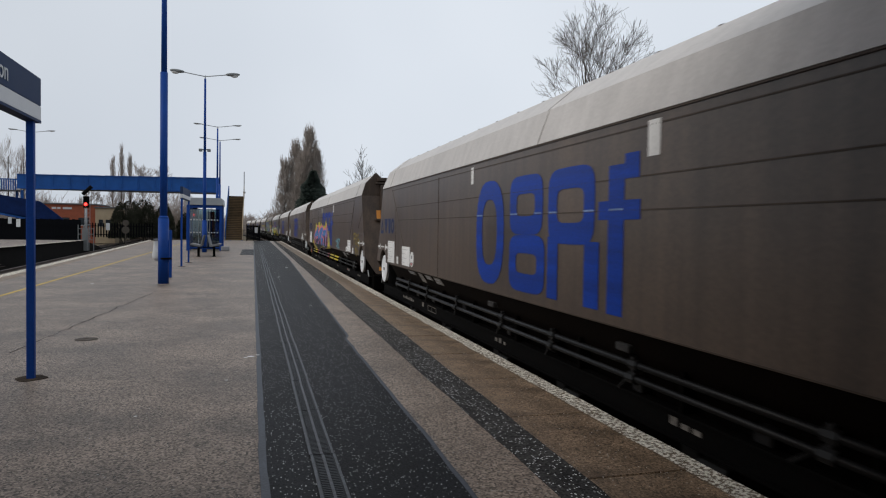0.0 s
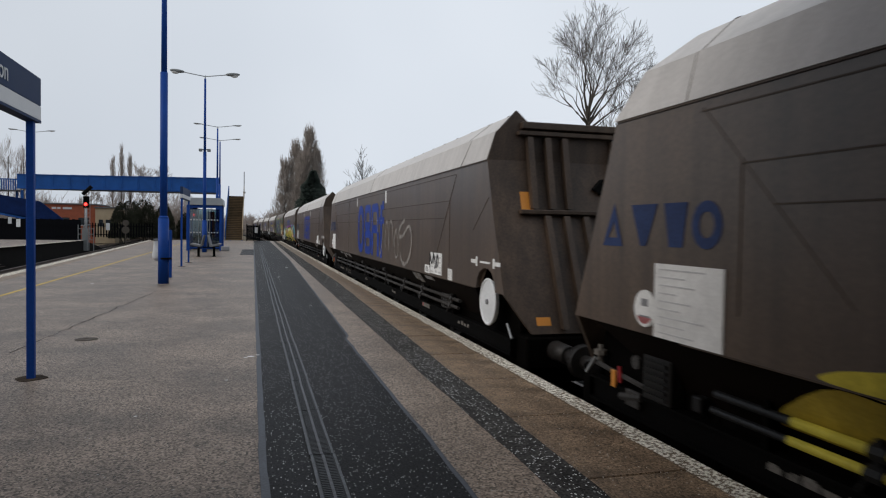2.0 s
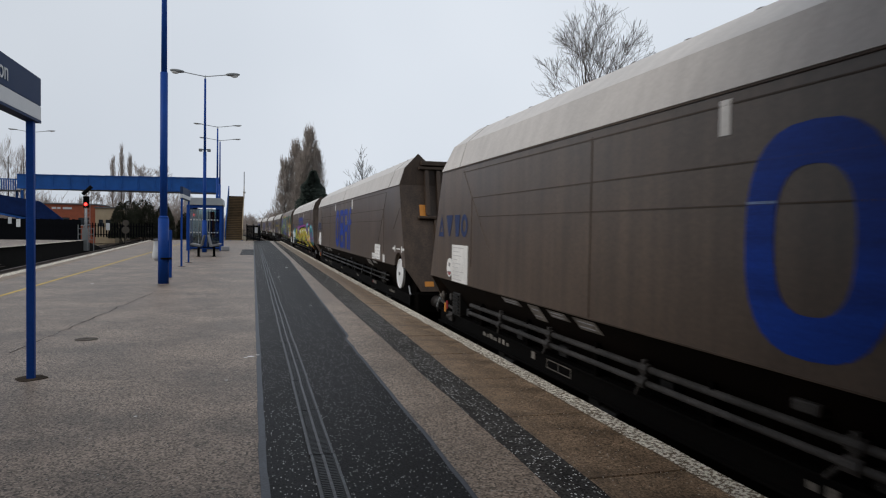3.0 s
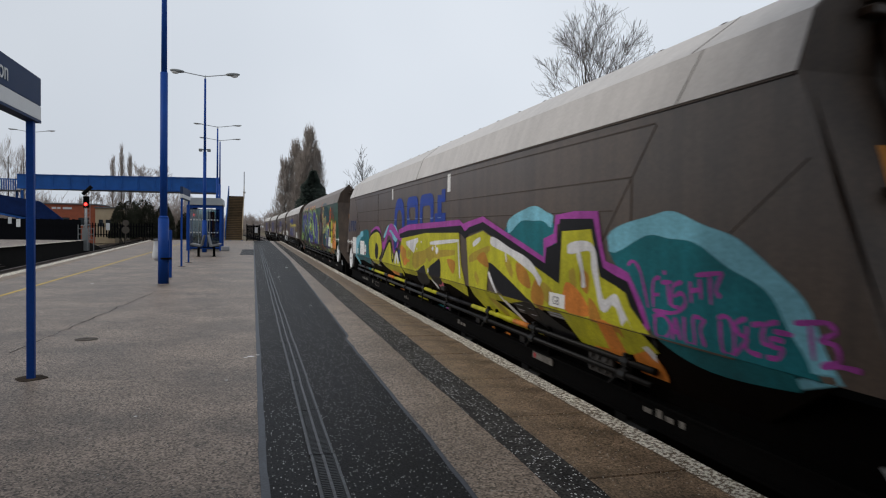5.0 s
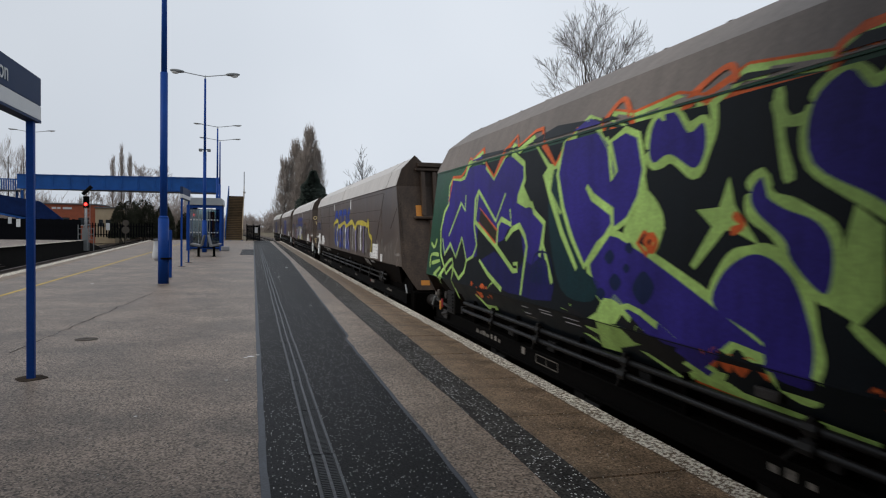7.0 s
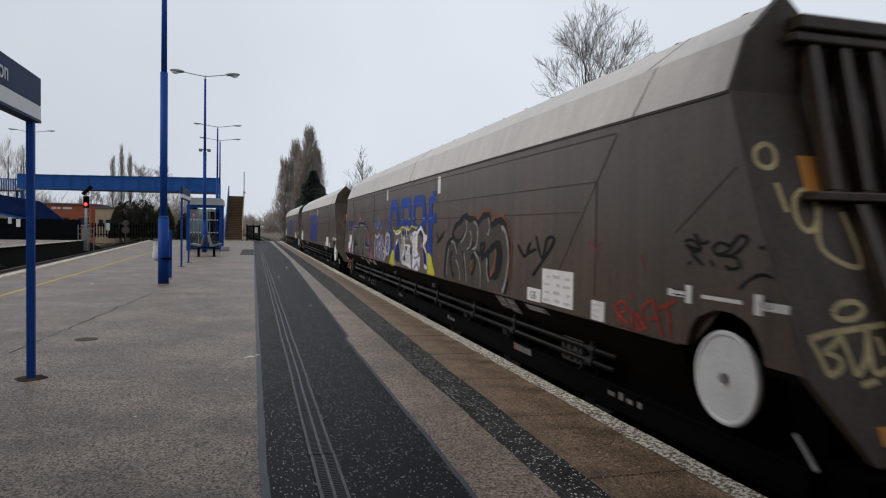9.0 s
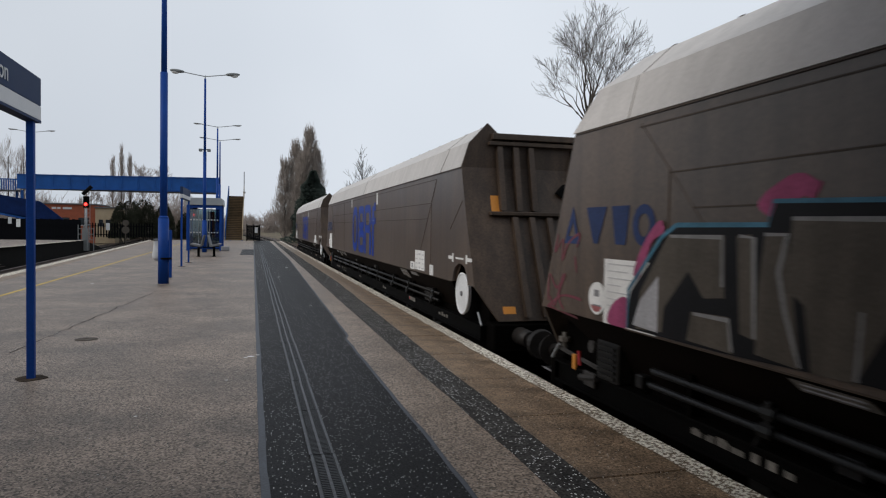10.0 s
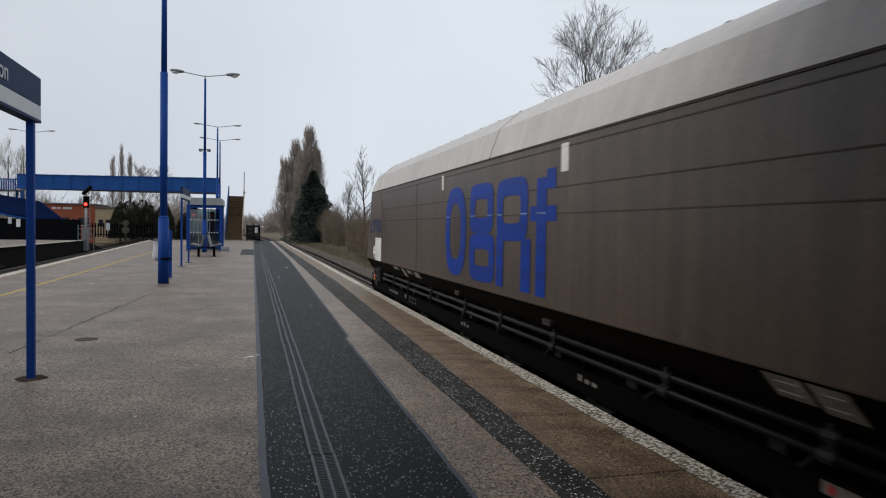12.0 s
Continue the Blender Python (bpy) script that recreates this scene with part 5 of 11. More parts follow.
        # frame over the bogie end, its black standing in for shade
        bm = B()
        box(bm, -1.16, 1.16, e * 7.0, e * 8.44, -0.30, 0.56, 0.01)
        wagon_part("end_frame", bm, M_WAGONDARK, w, "end frame darkened for shade")
        # headstock, coupling and buffers
        bm = B()
        box(bm, -1.2, 1.2, e * 8.42, e * 8.72, -0.10, 0.24, 0.02)
        wagon_part("headstock", bm, M_WAGONDARK, w, "dirty steel headstock, darkened for shade")
        for s in (-1, 1):
            bm = B()
            rod(bm, (s * 0.87, e * 8.7, 0.10), (s * 0.87, e * 9.05, 0.10), 0.105, 0.095, 16)
            rod(bm, (s * 0.87, e * 9.05, 0.10), (s * 0.87, e * 9.33, 0.10), 0.07, seg=14)
            buf = wagon_part("buffer", bm, M_STEEL, w, "greasy steel buffer", True)
            bm = B()
            rod(bm, (s * 0.87, e * 9.33, 0.10), (s * 0.87, e * 9.385, 0.10), 0.17, 0.155, 20)
            wagon_part("buffer_head", bm, M_STEEL, buf, "round buffer head")
        bm = B()
        box(bm, -0.10, 0.10, e * 8.7, e * 9.35, -0.02, 0.16, 0.02)
        rod(bm, (0.15, e * 9.2, -0.35), (0.15, e * 9.2, 0.0), 0.02, seg=6)
        rod(bm, (-0.3, e * 8.72, 0.05), (-0.25, e * 9.2, -0.32), 0.02, seg=6)
        wagon_part("coupling", bm, M_BLACK, w, "black screw coupling and hoses")
        bm = B()
        rod(bm, (-1.28, e * 8.36, 0.34), (-1.28, e * 8.50, 0.20), 0.014, seg=6)
        wagon_part("handrail", bm, M_GREY, w, "pale shunter's handrail")
    # underframe
    for s in (-1, 1):
        bm = B()
        prism(bm, [(s * x, z) for x, z in ((1.19, 0.0), (1.275, 0.0), (1.275, 0.018), (1.24, 0.022), (1.24, 0.168), (1.275, 0.172), (1.275, 0.19), (1.19, 0.19))], "y", -8.45, 8.45)
        wagon_part("sole_bar", bm, M_SOLE, w, "dirty channel sole bar, darkened for shade")
        for zz, xx, rr in ((0.395, 1.27, 0.026), (0.30, 1.29, 0.024)):
            bm = B()
            rod(bm, (s * xx, -6.6, zz), (s * xx, 6.9, zz), rr, seg=8)
            wagon_part("air_pipe", bm, M_PIPE, w, "long dark air pipe", True)
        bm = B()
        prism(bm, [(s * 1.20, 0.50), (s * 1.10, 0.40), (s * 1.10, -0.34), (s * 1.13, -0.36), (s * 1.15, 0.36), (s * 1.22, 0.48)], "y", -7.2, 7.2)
        wagon_part("side_frame", bm, M_WAGONDARK, w, "underframe side darkened for shade")
        rp = random.Random(9)
        for k in range(10):
            y = -6.3 + k * 1.42
            bm = B()
            box(bm, s * 1.17, s * 1.285, y - 0.02, y + 0.02, 0.19, 0.46, 0.004)
            br = wagon_part("bracket", bm, M_WAGONDARK, w, "pipe bracket")
            bm = B()
            yy, zz, d = y + rp.uniform(0.2, 0.8), rp.uniform(0.24, 0.32), rp.uniform(0.04, 0.10)
            box(bm, s * 1.12, s * 1.25, yy - d, yy + d, zz - 0.05, zz + 0.05, 0.01)
            wagon_part("door_gear", bm, M_PIPE, br, "door gear box")
        # stencilled panels on the sole bar: short rows of dashes, a framed one, a square
        for y0, n in ((5.65, 7), (4.15, 0), (4.93, 1), (6.05, 4), (1.2, 3), (-2.2, 3), (-6.9, 4)):
            if n == 0:
                bm = B()
                for z0, z1 in ((0.055, 0.062), (0.133, 0.14)):
                    box(bm, s * 1.24, s * 1.246, y0, y0 + 0.5, z0, z1)
                for q in (0.0, 0.25, 0.493):
                    box(bm, s * 1.24, s * 1.246, y0 + q, y0 + q + 0.007, 0.062, 0.133)
                wagon_part("label_frame", bm, M_GRIMEWHITE, w, "white stencilled frame")
            for k in range(n):
                bm = B()
                wide = 0.085 if n == 1 else rp.uniform(0.05, 0.10)
                box(bm, s * 1.24, s * 1.246, y0 + k * 0.125, y0 + k * 0.125 + wide, 0.08, 0.15 if n == 1 else 0.08 + rp.uniform(0.03, 0.055))
                wagon_part("stencil", bm, M_GRIMEWHITE, w, "grimy white stencil")
        bm = B()
        box(bm, s * 1.245, s * 1.26, -4.92, -4.47, 0.10, 0.165)
        lab = wagon_part("label_plate", bm, M_GRIMEWHITE, w, "small grey label plate")
        bm = B()
        rod(bm, (s * 1.259, -4.53, 0.132), (s * 1.264, -4.53, 0.132), 0.027, seg=12)
        wagon_part("red_dot", bm, M_REDDOT, lab, "dull red dot")
        # pierced gear plate
        bm = B()
        box(bm, s * 1.20, s * 1.25, -5.98, -5.60, 0.21, 0.42, 0.01)
        for q in range(3):
            for z in (0.27, 0.36):
                rod(bm, (s * 1.25, -5.90 + q * 0.12, z), (s * 1.265, -5.90 + q * 0.12, z), 0.035, seg=10)
        wagon_part("gear_plate", bm, M_GEARGREY, w, "grey bolted gear plate")
        for y in (-1.4, 1.45):
            bm = B()
            box(bm, s * 1.26, s * 1.34, y - 0.09, y + 0.09, 0.48, 0.54, 0.008)
            wagon_part("step", bm, M_GEARGREY, w, "small grey step bracket")
    rg = random.Random(21)
    for k in range(9):
        y = -6.1 + k * 1.5 + rg.uniform(-0.2, 0.2)
        bm = B()
        for zz, xx in ((0.395, 1.27), (0.30, 1.29)):
            rod(bm, (-xx, y - 0.05, zz), (-xx, y + 0.05, zz), 0.042, seg=8)
        box(bm, -1.30, -1.26, y - 0.02, y + 0.02, 0.26, 0.46, 0.004)
        rod(bm, (-1.28, y, 0.36), (-1.28, y + rg.uniform(0.1, 0.3), 0.19), 0.012, seg=6)
        wagon_part("pipe_clamp", bm, M_FITTING, w, "grey pipe clamp and hanger")
    for k in range(7):
        y = -6.6 + k * 2.05 + rg.uniform(-0.3, 0.3)
        bm = B()
        rod(bm, (-1.18, y - 0.14, -0.12), (-1.18, y + 0.14, -0.12), 0.07, seg=12)
        box(bm, -1.23, -1.13, y + 0.12, y + 0.30, -0.18, 0.0, 0.01)
        wagon_part("air_valve", bm, M_FITTING, w, "grimy air valve and reservoir")
    if front_wheel:
        # brake control frame at the wheel-less end
        bm = B()
        box(bm, -1.29, -1.16, 7.33, 7.66, 0.19, 0.50, 0.012)
        box_part = wagon_part("valve_box", bm, M_FITTING, w, "ribbed dark valve box")
        for j in range(6):
            bm = B()
            box(bm, -1.305, -1.29, 7.37, 7.62, 0.22 + j * 0.045, 0.243 + j * 0.045)
            wagon_part("rib", bm, M_FITTING, box_part)
        bm = B()
        rod(bm, (-1.27, 7.75, 0.42), (-1.295, 7.75, 0.42), 0.05, seg=14)
        wagon_part("cap", bm, M_GEARGREY, box_part, "round grey cap")
        bm = B()
        rod(bm, (-1.22, 8.38, 0.28), (-1.22, 8.38, 0.44), 0.032, 0.02, seg=8)
        rod(bm, (-1.22, 8.38, 0.36), (-1.22, 8.38, 0.40), 0.055, seg=8)
        wagon_part("hose_cock", bm, M_GRIMEWHITE, w, "white hose cock")
        bm = B()
        box(bm, -1.285, -1.26, 8.04, 8.10, 0.17, 0.30, 0.005)
        wagon_part("lever", bm, M_ORANGE, w, "orange release lever")
        bm = B()
        rod(bm, (-1.27, 8.0, 0.34), (-1.27, 7.98, 0.22), 0.016, seg=6)
        wagon_part("tap", bm, M_REDDOT, w, "dull red tap handle")
        bm = B()
        rod(bm, (-1.25, 8.42, 0.30), (-1.25, 7.7, 0.25), 0.02, seg=6)
        rod(bm, (-1.26, 7.98, 0.12), (-1.26, 7.7, 0.17), 0.03, seg=8)
        box(bm, -1.28, -1.25, 7.72, 7.90, 0.08, 0.20, 0.006)
        wagon_part("brake_rigging", bm, M_GEARGREY, w, "grey brake rigging")
    for yc in (-3.3, 0, 3.3):
        bm = B()
        prism(bm, [(-0.95, 0.5), (0.95, 0.5), (0.45, -0.55), (-0.45, -0.55)], "y", yc - 1.2, yc + 1.2)
        wagon_part("discharge_chute", bm, M_WAGONDARK, w, "dirty discharge chute, darkened for shade")
    # handwheels, one at each end of each side
    for s in (-1, 1):
        for y in (wheel_at,):
            bm = B()
            rod(bm, (s * 1.30, y, 0.53), (s * 1.345, y, 0.53), 0.250, seg=32)
            hw = wagon_part("handwheel", bm, M_DISC, w, "white disc handwheel")
            bm = B()
            loops = []
            for k in range(36):
                a = k * math.tau / 36
                loops.append([bm.verts.new((s * (1.340 + 0.016 * math.cos(c)), y + (0.254 + 0.018 * math.sin(c)) * math.cos(a), 0.53 + (0.254 + 0.018 * math.sin(c)) * math.sin(a)))
                              for c in [q * math.tau / 8 for q in range(8)]])
            for k in range(36):
                p0, p1 = loops[k], loops[(k + 1) % 36]
                for q in range(8):
                    bm.faces.new((p0[q], p0[(q + 1) % 8], p1[(q + 1) % 8], p1[q]))
            bmesh.ops.recalc_face_normals(bm, faces=bm.faces[:])
            wagon_part("rim", bm, M_DISC, hw, "white rolled rim", True)
            bm = B()
            rod(bm, (s * 1.345, y, 0.53), (s * 1.365, y, 0.53), 0.03, seg=8)
            wagon_part("hub", bm, M_PRINT, hw, "grey hub")
    for yc in (-6.4, 6.4):
        bogie(w, yc)
        for dy in (-0.9, 0.9):
            wheelset(w, yc + dy)
    # plates and stencils on the near side
    S, PROUD = -HALF - 0.004, -HALF - 0.009

    def plate(y0, y1, z0, z1, lines=0, name="data_plate", label="white data plate", mat=M_PLATE, parent=w):
        bm = B()
        face = PROUD if "plate" in name else S
        box(bm, face, -HALF + 0.001, y0, y1, z0, z1)
        p = wagon_part(name, bm, mat, parent, label)
        lines = int(lines * 1.6)
        for k in range(lines):
            bm = B()
            z = z1 - (k + 0.7) * (z1 - z0) / (lines + 0.4)
            ln = (0.82, 0.5, 0.66, 0.35, 0.6, 0.42)[k % 6]
            box(bm, face - 0.002, face, y1 - 0.06 * (y1 - y0) - ln * 0.85 * (y1 - y0), y1 - 0.08 * (y1 - y0), z - 0.005, z + 0.005)
            wagon_part("print", bm, M_FAINT, p)
        return p

    def round_plate(y):
        bm = B()
        rod(bm, (-HALF, y, 0.84), (-HALF - 0.010, y, 0.84), 0.125, seg=24)
        p = wagon_part("round_plate", bm, M_PLATE, w, "round white plate with a red foot")
        bm = B()
        rim = [(0.104 * math.cos(a), 0.104 * math.sin(a)) for a in [math.radians(d) for d in range(215, 330, 8)]]
        prism(bm, [(y + a, 0.84 + b) for a, b in rim], "x", -HALF - 0.010, -HALF - 0.012)
        wagon_part("red_segment", bm, M_PALERED, p, "faded red segment")
        bm = B()
        box(bm, -HALF - 0.012, -HALF - 0.010, y - 0.04, y + 0.035, 0.855, 0.905)
        box(bm, -HALF - 0.012, -HALF - 0.010, y - 0.07, y + 0.06, 0.778, 0.792)
        wagon_part("print", bm, M_PRINT, p, "dark printed mark")

    data = plate(-6.08, -5.46, 0.70, 1.01, 0)
    for k in range(12):
        y, z = -6.03 + (k % 3) * 0.2, 0.725 + (k // 3) * 0.07
        bm = B()
        box(bm, PROUD - 0.0015, PROUD, y, y + (0.13, 0.10, 0.14, 0.06)[(k * 5) % 4], z, z + (0.022, 0.03, 0.016)[k % 3])
        wagon_part("print", bm, M_FAINT, data)
    plate(-5.43, -5.12, 0.69, 0.81, 0)
    plate(-6.60, -6.40, 0.67, 0.82, 2)
    if front_wheel:
        plate(6.70, 7.38, 0.67, 1.15, 6)
        round_plate(7.49)
    else:
        plate(6.66, 7.28, 0.70, 1.11, 6)
        plate(6.29, 6.43, 0.71, 0.84, 1, "small_plate")
        plate(5.36, 5.97, 0.71, 1.04, 3)
        round_plate(5.20)
    plate(1.98, 2.07, 1.90, 2.10, 0, "reflective_tab", "white reflective tab")
    plate(-1.90, -1.76, 1.86, 2.10, 0, "reflective_tab", "white reflective tab")
    for c in (wheel_at,):
        for d in (-1, 1):
            plate(c + d * 0.295 - 0.03, c + d * 0.295 + 0.03, 0.925, 1.035, 0, "stencil", "white stencilled mark")
            plate(c + d * 0.42 - 0.085, c + d * 0.42 + 0.085, 0.955, 1.0, 0, "stencil", "white stencilled mark")
        plate(c - 0.17, c + 0.17, 0.968, 0.99, 0, "stencil", "white stencilled bar")
    # slanting white stencils on the skirt
    for y0, y1, low in ((-4.42, -4.16, 0.52), (-4.70, -4.46, 0.50), (-5.46, -4.98, 0.585), (5.12, 5.58, 0.585), (4.60, 4.86, 0.50), (4.06, 4.42, 0.575), (3.52, 3.90, 0.545)):
        bm = B()
        top = HEM - 0.03
        va = [bm.verts.new((-(HALF - 0.012) + (HEM - z) * 0.564 - 0.012, y, z)) for y, z in ((y0, top), (y1, top), (y1 - 0.06, low), (y0 - 0.06, low))]
        bm.faces.new(va)
        g = bmesh.ops.extrude_face_region(bm, geom=bm.faces[:])
        bmesh.ops.translate(bm, verts=[v for v in g["geom"] if isinstance(v, bmesh.types.BMVert)], vec=(0.008, 0, 0))
        bmesh.ops.recalc_face_normals(bm, faces=bm.faces[:])
        panel = wagon_part("skirt_plate", bm, M_GRIMEWHITE, w, "grimy white panel on the skirt")
        for k in range(2):
            z = top - (k + 0.6) * (top - low) / 2.2
            bm = B()
            xx = -(HALF - 0.012) + (HEM - z) * 0.564 - 0.014
            box(bm, xx, xx - 0.002, y0 + 0.02, y1 - 0.08, z - 0.004, z + 0.004)
            wagon_part("print", bm, M_PRINT, panel)
    return w


WAGON_LABELS = (
    "brown bogie coal hopper wagon with large blue emblem",
    "brown hopper wagon with pink, blue and yellow graffiti",
    "brown hopper wagon with a pale scrawled tag",
    "plain brown hopper wagon with pale hoods",
    "brown hopper wagon with yellow, teal and purple graffiti",
    "green hopper wagon covered in purple and orange graffiti",
    "brown hopper wagon with a faded graffiti panel",
    "brown hopper wagon with white and grey graffiti",
    "clean brown hopper wagon with large blue emblem",
    "last brown hopper wagon with large blue emblem",
)
OFFSETS = (0.1, 0.0, -0.1, -0.1, -0.3, -0.3, -0.28, -0.26, -0.03, 0.05)
rear_kind, front_kind = build_wagon(False), build_wagon(True)
wagons = []
for i in range(10):
    first = rear_kind if i in (0, 4, 6) else front_kind
    wagons.append(first if i < 2 else copy_thing(first, Matrix.Identity(4)))
for w, label in zip(wagons, WAGON_LABELS):
    w["label"] = label


# one wagon's pipes and clamps are in a paler grey
for o in wagons[2].children:
    if o.name.split(".")[0] in ("air_pipe", "pipe_clamp"):
        o.data = o.data.copy()
        o.data.materials[0] = M_GEARGREY


# ------------------------------------------------------------------ paint on the wagons' sides
def spray(name, c):
    return material(name, c, 0.42, vary=0.25, scale=7, fine=50, bump=0.03, streak=0.2, gloss=0.12)


G_YELLOW = spray("spray_yellow", (0.66, 0.55, 0.07))
G_OCHRE = spray("spray_ochre", (0.47, 0.35, 0.05))
G_PINK = spray("spray_pink", (0.8, 0.221, 0.286))
G_BLUE = spray("spray_blue", (0.075, 0.24, 0.58))
G_NAVY = spray("spray_navy", (0.010, 0.022, 0.05))
G_SKY = spray("spray_sky_blue", (0.24, 0.60, 0.74))
G_TEAL = spray("spray_teal", (0.016, 0.185, 0.22))
G_PURPLE = spray("spray_purple", (0.429, 0.078, 0.403))
G_LIME = spray("spray_lime", (0.58, 0.56, 0.035))
G_ORANGE = spray("spray_orange", (0.8, 0.273, 0.052))
G_WHITE = spray("spray_white", (0.9, 0.9, 0.92))
G_CHALK = spray("spray_thin_white", (0.29, 0.265, 0.24))
G_BLACK = spray("spray_black", (0.012, 0.012, 0.014))
G_LILAC = spray("spray_lilac", (0.299, 0.26, 0.494))
G_GREY = spray("spray_grey", (0.20, 0.185, 0.17))
G_RED = spray("spray_red", (0.364, 0.052, 0.039))
G_PEACH = spray("spray_peach", (0.8, 0.494, 0.273))
G_DUSK = spray("spray_dusk", (0.065, 0.053, 0.050))
G_NIGHT = spray("spray_night", (0.006, 0.010, 0.014))
G_EMBER = spray("spray_ember", (0.78, 0.156, 0.039))
G_DEEP = spray("spray_deep_teal", (0.008, 0.04, 0.05))
G_MAUVE = spray("spray_mauve", (0.13, 0.095, 0.12))
G_LEAF = spray("spray_leaf_green", (0.50, 0.78, 0.22))
G_LEMON = spray("spray_lemon", (0.72, 0.66, 0.16))
G_LILACGREY = spray("spray_lilac_grey", (0.15, 0.125, 0.19))
G_WHITEDULL = spray("spray_dull_white", (0.50, 0.50, 0.52))
G_STONE = spray("spray_stone", (0.085, 0.070, 0.056))
G_SILVER = spray("spray_silver", (0.30, 0.30, 0.30))
G_RUST = spray("spray_rust", (0.26, 0.09, 0.04))
G_SKYDULL = spray("spray_dull_sky", (0.08, 0.22, 0.32))
G_PINKDULL = spray("spray_dull_pink", (0.42, 0.09, 0.20))
G_PINKFAINT = spray("spray_faint_pink", (0.22, 0.07, 0.09))
G_MOSS = spray("spray_moss", (0.10, 0.17, 0.035))
G_AMBER = spray("spray_amber", (0.52, 0.24, 0.04))
G_EMBERDULL = spray("spray_dull_ember", (0.50, 0.10, 0.03))
G_TAUPE = spray("spray_taupe", (0.17, 0.135, 0.105))
G_INK = spray("spray_ink_blue", (0.005, 0.016, 0.085))
G_PEWTER = spray("spray_pewter", (0.115, 0.10, 0.082))
G_INDIGO = spray("spray_indigo", (0.010, 0.022, 0.09))
G_BROWNBLACK = spray("spray_brown_black", (0.035, 0.026, 0.014))
G_SEATEAL = spray("spray_sea_teal", (0.005, 0.055, 0.066))
G_FAINTCHALK = spray("spray_faint_haze", (0.135, 0.105, 0.085))
G_VIOLETDARK = spray("spray_dark_violet", (0.016, 0.016, 0.12))
G_VIOLET = spray("spray_violet", (0.040, 0.028, 0.27))
M_HOODBROWN = material("brown_hood_sheet", (0.21, 0.182, 0.162), 0.55, vary=0.2, scale=2.0, fine=40, bump=0.05, streak=0.15)
M_GREEN = material("wagon_green_paint", (0.006, 0.058, 0.058), 0.35, vary=0.5, scale=1.1, fine=40, bump=0.05, tint=(0.011, 0.095, 0.034), streak=0.15, gloss=0.22)


def on_side(y, z, lift, hood=False, low=False):
    """A point of the near side sheet, of the hood over it or of the skirt below its hem."""
    if z > EAVE + 0.02 and hood:
        z = min(z, 2.40)
        f = (z - EAVE) / (2.477 - EAVE)
        return (-(HALF + 0.006 + (1.285 - HALF - 0.006) * f) - lift - 0.004, min(max(y, -7.85), 7.85), z + K)
    if z < HEM and low:
        z = max(HEM - (HEM - z) * 1.12, 0.33)
        return (-(HALF - 0.012) + (HEM - z) * 0.564 - 0.006 - lift, min(max(y, -7.95), 7.85), z + K)
    z = min(max(z, HEM + 0.002), EAVE - 0.04)
    r = end_y(z) - 0.02
    return (-HALF - lift, min(max(y, -r), r), z + K)


def rounded(pts, closed, steps=4):
    """A smooth line through the points."""
    n, res = len(pts), []
    for i in range(n if closed else n - 1):
        p = [pts[(i + k) % n] if closed else pts[min(max(i + k, 0), n - 1)] for k in (-1, 0, 1, 2)]
        for s in range(steps):
            t = s / steps
            res.append(tuple(0.5 * (2 * p[1][a] + (p[2][a] - p[0][a]) * t + (2 * p[0][a] - 5 * p[1][a] + 4 * p[2][a] - p[3][a]) * t * t
                                    + (3 * p[1][a] - p[0][a] - 3 * p[2][a] + p[3][a]) * t ** 3) for a in (0, 1)))
    if not closed:
        res.append(tuple(pts[-1]))
    return res


def above(pts, level):
    """The part of an outline that lies above a level."""
    res = []
    for (ya, za), (yb, zb) in zip(pts, pts[1:] + pts[:1]):
        if za >= level:
            res.append((ya, za))
        if (za >= level) != (zb >= level):
            f = (level - za) / (zb - za)
            res.append((ya + (yb - ya) * f, level))
    return res


def below(pts, level):
    """The part of an outline that lies below a level."""
    return [(y, 2 * level - z) for y, z in above([(y, 2 * level - z) for y, z in pts], level)]


def blob(w, name, mat, layer, pts, sharp=False):
    outline = list(pts) if sharp else rounded(pts, True)
    lift = 0.0035 + 0.0006 * layer
    bm = B()
    f = bm.faces.new([bm.verts.new(on_side(y, z, lift)) for y, z in outline])
    bmesh.ops.triangulate(bm, faces=[f])
    top = above(outline, EAVE + 0.025)
    if w == 5 and len(top) > 2 and max(z for y, z in top) > EAVE + 0.06:
        f = bm.faces.new([bm.verts.new(on_side(y, z, lift, True)) for y, z in top])
        bmesh.ops.triangulate(bm, faces=[f])
    foot = below(outline, HEM)
    if len(foot) > 2 and min(z for y, z in foot) < HEM - 0.02:
        f = bm.faces.new([bm.verts.new(on_side(y, z, lift, False, True)) for y, z in foot])
        bmesh.ops.triangulate(bm, faces=[f])
    return part(name, bm, mat, wagons[w])


def stroke(w, name, mat, layer, width, pts, sharp=False):
    line = rounded(pts, False, 1 if sharp else 5)
    bm = B()
    last = None
    for i, (y, z) in enumerate(line):
        a, b = line[max(i - 1, 0)], line[min(i + 1, len(line) - 1)]
        d = math.hypot(b[0] - a[0], b[1] - a[1]) or 1
        ny, nz = -(b[1] - a[1]) / d, (b[0] - a[0]) / d
        h = width / 2 * (1 + 0.18 * math.sin(i * 0.9)) * (0.75 if i in (0, len(line) - 1) else 1)
        lift = 0.0035 + 0.0006 * layer + 0.000006 * i
        pair = [bm.verts.new(on_side(y + s * h * ny, z + s * h * nz, lift, True, True)) for s in (-1, 1)]
        if last:
            bm.faces.new((last[0], pair[0], pair[1], last[1]))
        last = pair
    return part(name, bm, mat, wagons[w])


